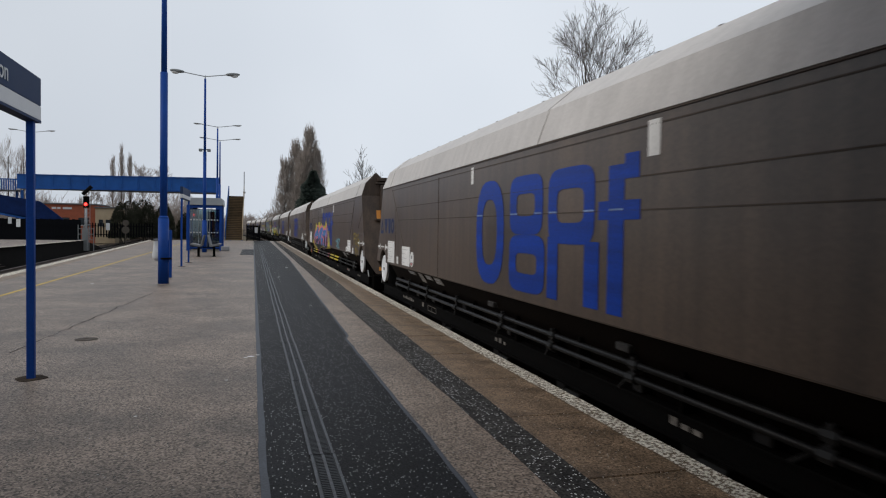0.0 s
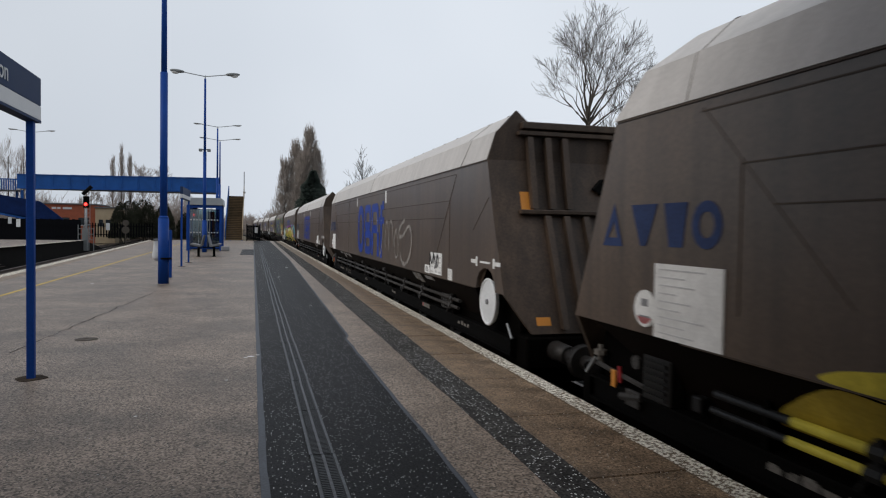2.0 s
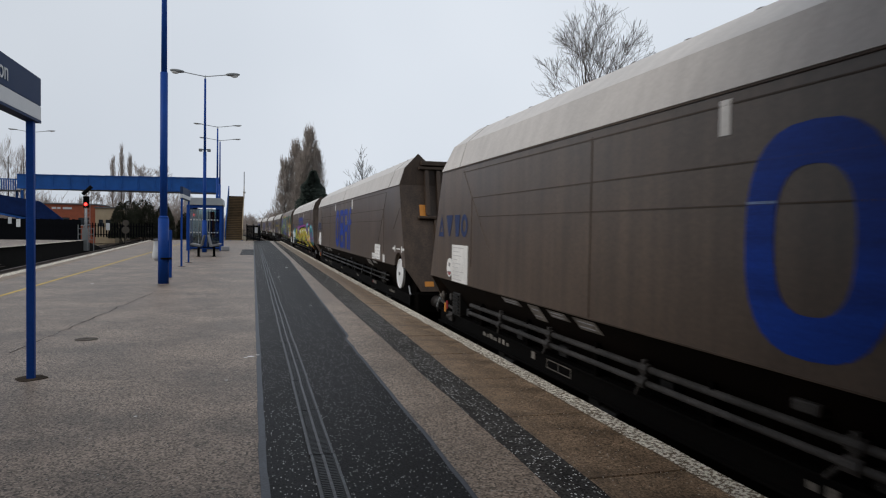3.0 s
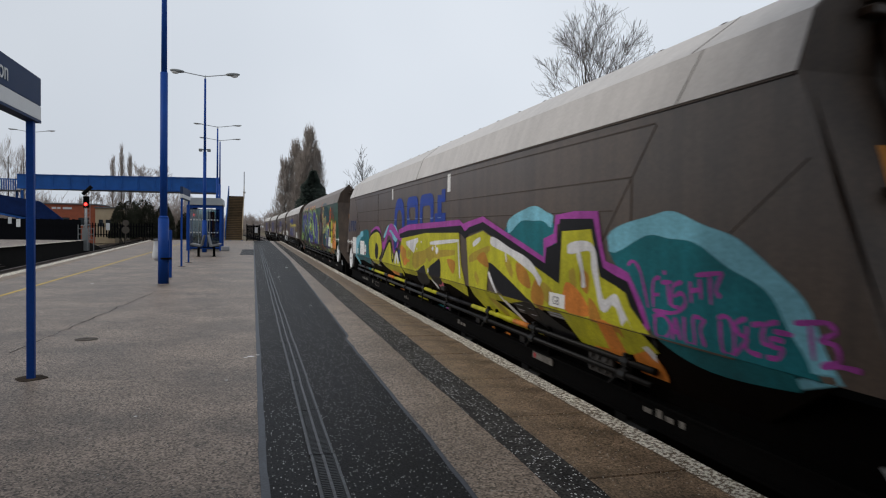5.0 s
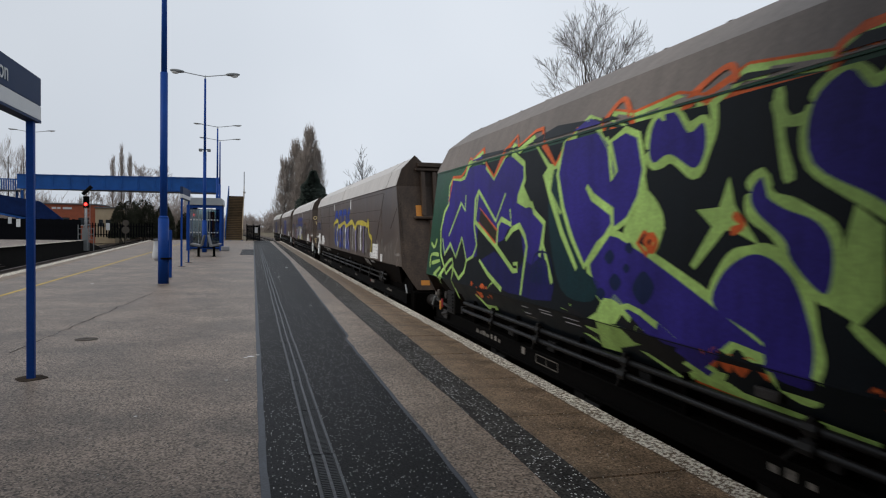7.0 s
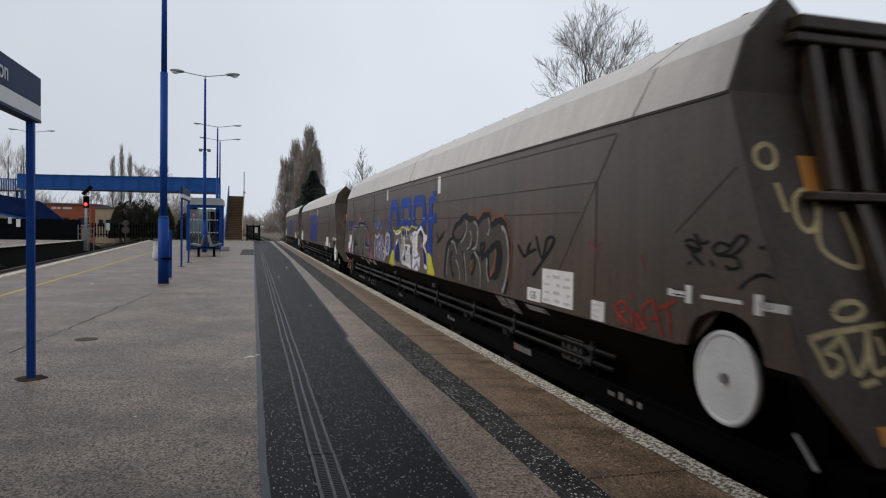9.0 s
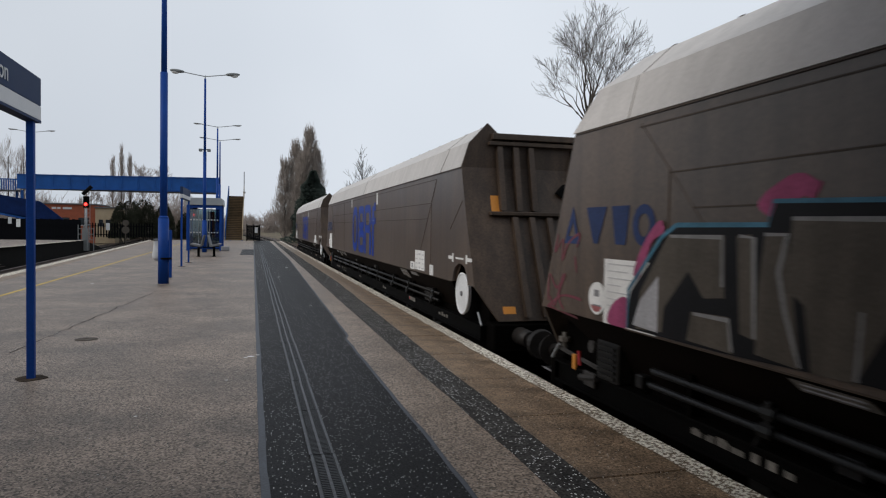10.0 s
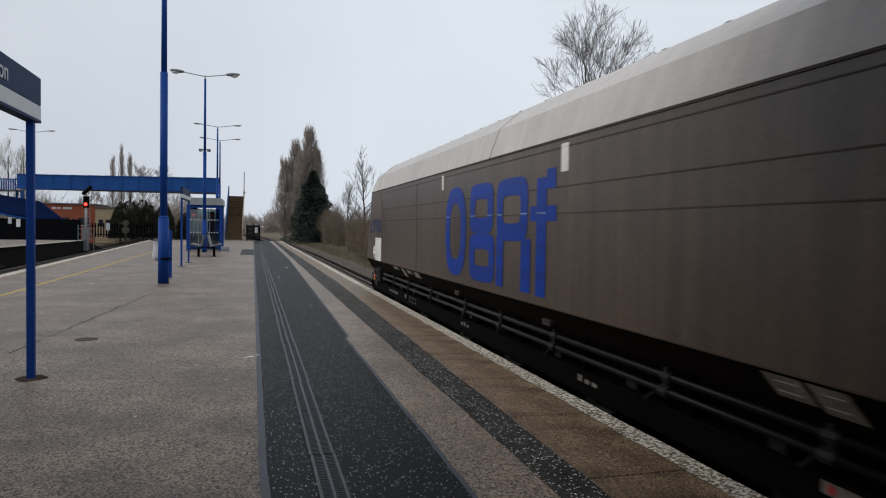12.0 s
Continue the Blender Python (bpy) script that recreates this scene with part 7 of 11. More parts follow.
stroke(1, "graffiti_line", G_SKY, 7, 0.03, [(0.27, 1.35), (0.24, 1.21)])
stroke(1, "graffiti_line", G_SKY, 7, 0.03, [(4.01, 1.15), (3.74, 1.19)])
stroke(1, "graffiti_line", G_SKY, 1, 0.035, [(-2.59, 0.97), (-2.74, 0.9), (-2.87, 1.01), (-2.74, 0.79), (-3.03, 0.78), (-3.16, 0.99), (-3.17, 0.73), (-3.38, 0.78), (-3.29, 0.98), (-3.62, 0.98), (-3.5, 0.9), (-3.54, 0.69)])
stroke(1, "graffiti_line", G_OCHRE, 1, 0.035, [(-6.72, 1.2), (-6.71, 0.89)])
stroke(1, "graffiti_line", G_OCHRE, 1, 0.035, [(-6.65, 1.18), (-6.96, 1.22)])
stroke(1, "graffiti_line", G_OCHRE, 1, 0.035, [(-6.7, 1.06), (-6.9, 1.1)])
stroke(1, "graffiti_line", G_OCHRE, 1, 0.035, [(-7.08, 1.19), (-7.2, 1.12), (-7.18, 0.95), (-7.04, 0.93), (-6.98, 1.08), (-7.08, 1.19)])
stroke(1, "graffiti_line", G_OCHRE, 1, 0.035, [(-7.55, 1.16), (-7.39, 1.19), (-7.31, 1.07), (-7.39, 0.96), (-7.55, 0.9), (-7.57, 1.05), (-7.45, 1.06)])
stroke(1, "graffiti_line", G_OCHRE, 1, 0.035, [(-6.92, 0.76), (-7.1, 0.84), (-7.13, 0.75), (-6.94, 0.63)])
stroke(1, "graffiti_line", G_OCHRE, 1, 0.035, [(-7.29, 0.82), (-7.33, 0.69)])

# wagon with the pale scrawl
stroke(2, "graffiti_line", G_CHALK, 1, 0.05, [(-0.82, 1.56), (-1.26, 0.80), (-1.64, 1.45)])
stroke(2, "graffiti_line", G_CHALK, 1, 0.055, [(-1.84, 0.91), (-1.85, 1.38), (-2.07, 1.46), (-2.22, 0.96), (-2.25, 1.43), (-2.51, 1.44), (-2.65, 1.01)])
stroke(2, "graffiti_line", G_CHALK, 1, 0.05, [(-2.89, 1.36), (-2.75, 1.14), (-2.87, 0.84), (-3.06, 0.87), (-3.08, 1.13), (-2.89, 1.36)])
stroke(2, "graffiti_line", G_CHALK, 1, 0.07, [(-3.63, 1.49), (-3.40, 1.44), (-3.16, 1.30), (-3.21, 1.21), (-3.52, 1.23), (-3.87, 1.38), (-4.06, 1.36), (-4.17, 1.21), (-4.11, 0.99), (-3.90, 0.80), (-3.62, 0.73), (-3.38, 0.80), (-3.31, 0.92)])
stroke(2, "graffiti_line", G_FAINTCHALK, 1, 0.16, [(-4.17, 1.32), (-4.17, 1.08), (-4.02, 0.88)])
stroke(2, "graffiti_line", G_BLACK, 17, 0.035, [(-5.45, 0.78), (-5.43, 1.0), (-5.56, 0.85), (-5.65, 0.97), (-5.68, 0.84)])
stroke(2, "graffiti_line", G_BLACK, 17, 0.035, [(-5.62, 1.02), (-5.75, 0.88), (-5.73, 0.77)])
stroke(2, "graffiti_line", G_BLACK, 17, 0.035, [(-5.82, 0.79), (-5.84, 0.97), (-5.91, 0.93), (-5.89, 0.81)])

# wagon with the yellow, teal and purple piece
blob(4, "graffiti_fill", G_TEAL, 1, [(-6.13, 1.26), (-6.51, 1.35), (-6.90, 1.35), (-7.38, 1.22), (-7.80, 1.04), (-8.02, 0.79), (-8.11, 0.63), (-7.82, 0.57), (-7.23, 0.54), (-6.82, 0.63), (-6.59, 0.85), (-6.34, 1.03)])
stroke(4, "graffiti_line", G_SKY, 2, 0.15, [(-6.13, 1.26), (-6.62, 1.39), (-7.00, 1.39), (-7.42, 1.27), (-7.83, 1.08), (-8.05, 0.83), (-8.18, 0.61)])
stroke(4, "graffiti_line", G_PURPLE, 4, 0.026, [(-6.41, 1.12), (-6.48, 1.15), (-6.56, 1.10), (-6.62, 0.99), (-6.68, 0.85)])
stroke(4, "graffiti_line", G_PURPLE, 4, 0.026, [(-6.81, 1.06), (-6.74, 1.04), (-6.73, 0.95), (-6.80, 0.95)])
stroke(4, "graffiti_line", G_PURPLE, 4, 0.026, [(-6.73, 0.95), (-6.74, 0.86)])
stroke(4, "graffiti_line", G_PURPLE, 4, 0.026, [(-6.74, 0.84), (-6.97, 0.85), (-7.08, 0.92), (-7.04, 0.98), (-6.96, 0.95)])
stroke(4, "graffiti_line", G_PURPLE, 4, 0.026, [(-6.84, 1.10), (-6.87, 1.09)])
stroke(4, "graffiti_line", G_PURPLE, 4, 0.026, [(-6.82, 1.03), (-6.94, 1.04)])
stroke(4, "graffiti_line", G_PURPLE, 4, 0.026, [(-6.89, 1.03), (-6.92, 0.89)])
stroke(4, "graffiti_line", G_PURPLE, 4, 0.026, [(-7.04, 1.05), (-6.95, 1.01), (-6.94, 0.90), (-7.02, 0.89)])
stroke(4, "graffiti_line", G_PURPLE, 4, 0.026, [(-7.12, 1.06), (-7.14, 0.93)])
stroke(4, "graffiti_line", G_PURPLE, 4, 0.026, [(-7.21, 1.08), (-7.23, 0.96)])
stroke(4, "graffiti_line", G_PURPLE, 4, 0.026, [(-7.12, 1.00), (-7.22, 1.02)])
stroke(4, "graffiti_line", G_PURPLE, 4, 0.026, [(-7.17, 1.10), (-7.41, 1.13)])
stroke(4, "graffiti_line", G_PURPLE, 4, 0.026, [(-7.30, 1.11), (-7.32, 0.94)])
stroke(4, "graffiti_line", G_PURPLE, 4, 0.026, [(-7.41, 1.13), (-7.36, 1.03), (-7.40, 0.99)])
stroke(4, "graffiti_line", G_PURPLE, 4, 0.026, [(-6.76, 0.81), (-6.78, 0.69), (-6.88, 0.68), (-6.94, 0.76), (-6.85, 0.82), (-6.74, 0.80)])
stroke(4, "graffiti_line", G_PURPLE, 4, 0.026, [(-6.96, 0.68), (-6.98, 0.82), (-7.04, 0.69)])
stroke(4, "graffiti_line", G_PURPLE, 4, 0.026, [(-6.97, 0.73), (-7.03, 0.74)])
stroke(4, "graffiti_line", G_PURPLE, 4, 0.026, [(-7.07, 0.84), (-7.09, 0.70), (-7.18, 0.69), (-7.16, 0.84), (-7.24, 0.85)])
stroke(4, "graffiti_line", G_PURPLE, 4, 0.026, [(-7.27, 0.85), (-7.23, 0.78), (-7.28, 0.69)])
stroke(4, "graffiti_line", G_PURPLE, 4, 0.026, [(-7.40, 0.86), (-7.43, 0.70), (-7.52, 0.69), (-7.51, 0.84), (-7.45, 0.89), (-7.38, 0.87)])
stroke(4, "graffiti_line", G_PURPLE, 4, 0.026, [(-7.61, 0.90), (-7.53, 0.86), (-7.56, 0.81), (-7.62, 0.79), (-7.57, 0.73), (-7.52, 0.69)])
stroke(4, "graffiti_line", G_PURPLE, 4, 0.026, [(-7.62, 0.86), (-7.62, 0.74), (-7.73, 0.72)])
stroke(4, "graffiti_line", G_PURPLE, 4, 0.026, [(-7.65, 0.87), (-7.74, 0.89)])
stroke(4, "graffiti_line", G_PURPLE, 4, 0.026, [(-7.84, 0.91), (-7.75, 0.88), (-7.74, 0.79), (-7.82, 0.79)])
stroke(4, "graffiti_line", G_PURPLE, 4, 0.026, [(-7.88, 0.82), (-7.79, 0.82), (-7.81, 0.78), (-7.87, 0.78), (-7.85, 0.73), (-7.77, 0.72)])
stroke(4, "graffiti_line", G_PURPLE, 4, 0.026, [(-7.81, 0.86), (-7.94, 0.86)])
stroke(4, "graffiti_line", G_PURPLE, 4, 0.026, [(-7.94, 0.92), (-8.14, 0.95)])
stroke(4, "graffiti_line", G_PURPLE, 4, 0.026, [(-8.04, 0.92), (-8.07, 0.76)])
stroke(4, "graffiti_line", G_PURPLE, 4, 0.026, [(-8.14, 0.95), (-8.19, 0.91), (-8.10, 0.86), (-8.19, 0.85), (-8.21, 0.78), (-8.12, 0.75)])
stroke(4, "graffiti_line", G_PURPLE, 4, 0.026, [(-8.11, 0.74), (-8.22, 0.76), (-8.33, 0.76)])
blob(4, "graffiti_fill", G_ORANGE, 8, [(-6.01, 0.68), (-6.32, 0.64), (-6.59, 0.66), (-6.65, 0.52), (-6.68, 0.39), (-6.51, 0.23), (-6.22, 0.27), (-5.79, 0.31), (-5.70, 0.43)])
blob(4, "graffiti_fill", G_ORANGE, 8, [(-5.44, 0.92), (-5.72, 0.85), (-5.87, 0.69), (-5.42, 0.69)])
blob(4, "graffiti_fill", G_TEAL, 1, [(-4.0, 1.3), (-4.2, 1.44), (-4.66, 1.52), (-5.13, 1.45), (-5.21, 1.24), (-5.0, 1.08)])
stroke(4, "graffiti_line", G_SKY, 2, 0.12, [(-4.05, 1.37), (-4.4, 1.49), (-4.83, 1.51), (-5.15, 1.43)])
stroke(4, "graffiti_line", G_PURPLE, 3, 0.13, [(4.73, 0.93), (4.24, 1.27), (3.38, 1.29), (2.89, 0.99), (2.25, 1.38), (1.51, 1.22), (1.12, 1.18)])
stroke(4, "graffiti_line", G_PURPLE, 4, 0.11, [(1.40, 1.29), (0.60, 1.36), (-1.76, 1.40), (-2.33, 1.42), (-2.51, 1.37), (-2.67, 1.40), (-3.26, 1.46), (-4.00, 1.28), (-4.59, 1.14), (-4.99, 1.05), (-5.01, 1.24), (-5.21, 1.29), (-5.23, 1.45), (-5.58, 1.47), (-5.94, 1.46), (-5.97, 1.27), (-6.06, 1.08), (-6.24, 1.05), (-6.40, 1.02), (-6.50, 0.92), (-6.60, 0.80), (-6.67, 0.69)], True)
stroke(4, "graffiti_line", G_BLACK, 5, 0.1, [(1.32, 1.22), (0.60, 1.27), (-1.77, 1.33), (-2.42, 1.35), (-2.60, 1.28), (-2.75, 1.34), (-3.27, 1.40), (-4.00, 1.23), (-4.59, 1.09), (-5.00, 1.00), (-5.36, 0.91)], True)
stroke(4, "graffiti_line", G_BLACK, 5, 0.1, [(-5.29, 0.91), (-5.31, 1.21), (-5.32, 1.40), (-5.88, 1.40), (-5.94, 1.23), (-6.04, 1.05), (-6.24, 0.99), (-6.39, 0.96), (-6.49, 0.83), (-6.58, 0.71), (-6.71, 0.59)], True)
blob(4, "graffiti_fill", G_BLACK, 5, [(-5.00, 1.00), (-5.03, 1.20), (-5.28, 1.25), (-5.37, 1.40), (-5.35, 1.14), (-5.45, 0.92), (-5.22, 0.96)], True)
blob(4, "graffiti_fill", G_LIME, 6, [(1.13, 1.18), (-0.60, 1.29), (-2.34, 1.31), (-2.45, 0.91), (-2.63, 0.63), (-2.47, 0.52), (-1.81, 0.61), (-0.37, 0.59), (1.09, 0.58), (1.30, 0.86)], True)
blob(4, "graffiti_fill", G_LIME, 6, [(-2.65, 1.25), (-3.27, 1.34), (-4.00, 1.18), (-4.77, 1.02), (-5.39, 0.88), (-5.88, 0.74), (-5.49, 0.65), (-4.94, 0.63), (-4.43, 0.68), (-4.02, 0.87), (-3.48, 0.98), (-3.44, 0.58), (-2.79, 0.56)], True)
blob(4, "graffiti_fill", G_LIME, 6, [(-5.38, 0.86), (-5.41, 1.14), (-5.35, 1.35), (-5.86, 1.37), (-5.92, 1.20), (-6.02, 1.01), (-6.25, 0.96), (-6.39, 0.92), (-6.53, 0.73), (-6.71, 0.56), (-6.14, 0.40), (-5.51, 0.35), (-5.30, 0.64)], True)
blob(4, "graffiti_fill", G_LIME, 6, [(-2.79, 0.56), (-3.50, 0.60), (-4.04, 0.49), (-4.63, 0.25), (-4.05, 0.20), (-3.18, 0.36)], True)
blob(4, "graffiti_fill", G_BLACK, 7, [(-3.48, 0.99), (-4.02, 0.87), (-4.61, 0.70), (-5.17, 0.54), (-5.44, 0.48), (-5.10, 0.41), (-4.62, 0.49), (-4.14, 0.60), (-3.74, 0.74)])
stroke(4, "graffiti_line", G_OCHRE, 7, 0.09, [(-2.77, 0.99), (-3.54, 1.15)])
stroke(4, "graffiti_line", G_OCHRE, 7, 0.14, [(-5.49, 0.82), (-5.78, 0.72), (-6.08, 0.64)])
stroke(4, "graffiti_line", G_OCHRE, 7, 0.1, [(-4.01, 1.06), (-4.23, 0.89)])
stroke(4, "graffiti_line", G_OCHRE, 7, 0.1, [(0.25, 0.91), (-2.17, 1.05)])
stroke(4, "graffiti_line", G_OCHRE, 7, 0.13, [(-4.93, 0.83), (-5.30, 0.72), (-5.62, 0.62)])
stroke(4, "graffiti_line", G_OCHRE, 7, 0.1, [(-5.54, 1.04), (-5.61, 0.83)])
stroke(4, "graffiti_line", G_OCHRE, 7, 0.08, [(-3.01, 0.84), (-3.30, 0.65), (-3.81, 0.45)])
blob(4, "graffiti_fill", G_AMBER, 8, [(-4.32, 1.03), (-4.60, 0.96), (-4.69, 0.80), (-4.38, 0.86)])
blob(4, "graffiti_fill", G_AMBER, 8, [(-4.81, 0.90), (-5.01, 0.76), (-4.91, 0.62), (-4.70, 0.72)])
blob(4, "graffiti_fill", G_AMBER, 8, [(-5.85, 0.83), (-6.00, 0.76), (-6.06, 0.64), (-5.89, 0.62)])
blob(4, "graffiti_fill", G_AMBER, 8, [(-5.71, 1.05), (-5.85, 1.00), (-5.83, 0.86), (-5.71, 0.92)])
blob(4, "graffiti_fill", G_AMBER, 8, [(-6.17, 0.66), (-6.42, 0.65), (-6.54, 0.56), (-6.26, 0.53)])
blob(4, "graffiti_fill", G_AMBER, 8, [(-3.07, 1.01), (-3.35, 1.10), (-3.49, 0.93)])
blob(4, "graffiti_fill", G_AMBER, 8, [(-1.79, 0.94), (-2.18, 0.93), (-2.09, 0.76)])
blob(4, "graffiti_fill", G_AMBER, 8, [(1.31, 1.04), (0.75, 0.97), (0.91, 0.70)])
stroke(4, "graffiti_line", G_WHITE, 9, 0.05, [(-0.87, 1.14), (-2.34, 1.21)])
stroke(4, "graffiti_line", G_WHITE, 9, 0.05, [(-2.31, 1.21), (-2.42, 0.67)])
stroke(4, "graffiti_line", G_WHITE, 9, 0.05, [(0.59, 1.06), (-0.10, 1.16)])
stroke(4, "graffiti_line", G_WHITE, 9, 0.09, [(-3.54, 1.24), (-4.11, 1.14), (-4.68, 1.01), (-4.93, 0.87)])
stroke(4, "graffiti_line", G_WHITE, 9, 0.06, [(-2.92, 1.17), (-3.20, 1.25)])
stroke(4, "graffiti_line", G_WHITE, 9, 0.05, [(-3.49, 0.88), (-3.74, 0.69), (-4.14, 0.50), (-4.35, 0.40)])
stroke(4, "graffiti_line", G_WHITE, 9, 0.085, [(-5.46, 1.20), (-5.86, 1.23), (-5.95, 1.04), (-6.07, 0.80), (-6.21, 0.85), (-6.29, 0.83), (-6.42, 0.68), (-6.64, 0.51)])
stroke(4, "graffiti_line", G_WHITE, 9, 0.06, [(-5.65, 1.19), (-5.74, 1.02), (-5.76, 0.90)])
stroke(4, "graffiti_line", G_WHITE, 9, 0.03, [(-1.16, 1.15), (-1.26, 1.01)])
stroke(4, "graffiti_line", G_WHITE, 9, 0.03, [(-4.01, 1.13), (-4.05, 1.02)])
blob(4, "graffiti_fill", G_TEAL, 1, [(6.56, 0.61), (6.17, 1.15), (4.98, 1.32), (4.66, 1.11), (4.55, 0.57), (5.81, 0.58)])
blob(4, "graffiti_fill", G_LIME, 5, [(4.66, 1.11), (3.81, 1.28), (3.24, 1.18), (3.08, 0.86), (3.58, 0.6), (4.49, 0.68)])
stroke(4, "graffiti_line", G_BLACK, 6, 0.06, [(4.63, 0.67), (4.66, 1.11), (3.81, 1.3), (3.2, 1.2), (3.08, 0.86), (3.58, 0.6)])
blob(4, "graffiti_fill", G_BLACK, 6, [(3.89, 0.87), (3.76, 1.04), (3.5, 0.95), (3.54, 0.73), (3.78, 0.71)])
blob(4, "graffiti_fill", G_LIME, 5, [(2.99, 0.77), (2.24, 1.1), (1.93, 0.74), (1.57, 0.97), (1.2, 0.63), (1.55, 0.49), (2.87, 0.58)])
stroke(4, "graffiti_line", G_BLACK, 6, 0.06, [(3.04, 0.74), (2.24, 1.12), (1.96, 0.73), (1.57, 0.98), (1.17, 0.61)])
blob(4, "graffiti_fill", G_ORANGE, 7, [(2.42, 0.6), (1.84, 0.62), (1.55, 0.51), (2.27, 0.49)])
stroke(4, "graffiti_line", G_WHITE, 7, 0.1, [(1.72, 0.71), (1.57, 0.89), (1.4, 0.72)])
blob(4, "graffiti_fill", G_SKY, 1, [(2.9, 1.16), (2.46, 1.4), (1.82, 1.42), (1.48, 1.26), (1.69, 1.1), (2.31, 1.24)])
stroke(4, "graffiti_line", G_PURPLE, 3, 0.07, [(2.97, 0.92), (2.45, 1.23), (2.05, 1.19), (1.79, 0.9), (1.42, 1.12)])
stroke(4, "graffiti_line", G_OCHRE, 6, 0.16, [(0.29, 0.82), (-0.46, 0.95), (-1.06, 1.03)])
stroke(4, "graffiti_line", G_OCHRE, 6, 0.1, [(0.51, 0.68), (-0.62, 0.88)])
stroke(4, "graffiti_line", G_OCHRE, 6, 0.13, [(-0.75, 0.92), (-1.12, 0.99), (-1.44, 0.99)])
stroke(4, "graffiti_line", G_OCHRE, 6, 0.1, [(0.65, 0.92), (0.41, 0.96)])
stroke(4, "graffiti_line", G_OCHRE, 6, 0.08, [(-1.11, 1.13), (-1.27, 1.11)])
blob(4, "graffiti_fill", G_WHITE, 8, [(0.79, 1.13), (-0.09, 1.21), (-0.13, 1.15), (0.1, 1.08), (0.18, 0.95), (0.3, 1.07), (0.74, 1.07)], True)
blob(4, "graffiti_fill", G_WHITE, 8, [(-0.28, 1.15), (-0.32, 1.17), (-0.36, 1.15), (-0.32, 1.13)])
blob(4, "graffiti_fill", G_WHITE, 8, [(0.02, 1.02), (-0.02, 1.05), (-0.06, 1.03), (-0.02, 1.01)])
blob(4, "graffiti_fill", G_WHITE, 8, [(-0.97, 1.06), (-1.03, 1.1), (-1.09, 1.07), (-1.03, 1.03)])
blob(4, "graffiti_fill", G_WHITE, 8, [(-1.19, 1.03), (-1.27, 1.1), (-1.35, 1.05), (-1.27, 0.99)])
blob(4, "graffiti_fill", G_ORANGE, 8, [(0.95, 0.77), (0.78, 0.86), (0.62, 0.81), (0.78, 0.72)])
blob(4, "graffiti_fill", G_ORANGE, 8, [(1.22, 1.01), (1.11, 1.06), (1.0, 1.03), (1.11, 0.98)])
blob(4, "graffiti_fill", G_ORANGE, 8, [(0.63, 0.8), (0.56, 0.84), (0.48, 0.82), (0.56, 0.78)])
blob(4, "graffiti_fill", G_BLACK, 7, [(0.19, 0.57), (-0.43, 0.78), (-0.58, 0.75), (-0.64, 0.57), (0.01, 0.46)])
blob(4, "graffiti_fill", G_BLACK, 7, [(-0.79, 0.75), (-1.12, 0.86), (-1.44, 0.92), (-1.45, 0.62), (-1.08, 0.54), (-0.9, 0.59)])
blob(4, "graffiti_fill", G_PINK, 8, [(-1.13, 0.58), (-1.29, 0.64), (-1.44, 0.65), (-1.43, 0.57), (-1.2, 0.51)])
stroke(4, "graffiti_line", G_WHITE, 8, 0.06, [(-0.76, 0.76), (-0.82, 0.6), (-1.02, 0.51)])
blob(4, "graffiti_fill", G_SKY, 3, [(6.65, 0.70), (6.68, 0.95), (6.64, 1.06), (6.53, 1.12), (6.32, 1.16), (6.14, 1.18), (5.92, 1.26), (5.69, 1.27), (5.55, 1.28), (5.56, 1.16), (5.75, 1.14), (5.91, 1.11), (6.13, 1.00), (6.33, 0.88), (6.50, 0.72), (6.53, 0.68)])
blob(4, "graffiti_fill", G_TEAL, 2, [(5.55, 1.21), (5.75, 1.18), (5.91, 1.14), (6.13, 1.04), (6.34, 0.92), (6.52, 0.70), (6.00, 0.70), (5.53, 0.72)])
blob(4, "graffiti_fill", G_SKY, 3, [(6.98, 0.64), (6.53, 0.67), (6.56, 0.54), (6.61, 0.37), (6.85, 0.31), (6.91, 0.48)])
blob(4, "graffiti_fill", G_TEAL, 2, [(6.52, 0.65), (5.96, 0.69), (5.53, 0.69), (5.54, 0.64), (6.00, 0.61), (6.53, 0.55)])

# green wagon
blob(5, "graffiti_fill", G_SEATEAL, 0, [(-2.56, 1.85), (-3.25, 2.22), (-4.57, 2.21), (-5.43, 1.81), (-5.88, 1.62), (-6.14, 1.50), (-6.10, 1.03), (-5.56, 0.75), (-4.65, 0.63), (-3.33, 0.70)])
stroke(5, "graffiti_glow", G_EMBER, 0, 0.14, [(3.03, 2.21), (2.71, 2.12), (2.23, 2.16), (1.94, 2.1), (1.62, 2.22), (1.04, 2.15), (0.9, 2.24), (0.52, 2.23), (0.31, 2.1), (0.04, 2.08), (-0.21, 1.92), (-0.31, 1.71), (-0.52, 1.83), (-0.76, 1.83), (-1.01, 1.71), (-1.19, 1.46), (-1.41, 1.46), (-1.64, 1.36), (-1.63, 1.07), (-1.57, 0.69), (-1.54, 0.53), (-1.41, 0.49), (-0.71, 0.49), (-0.1, 0.47), (0.91, 0.46), (2.15, 0.49)], True)
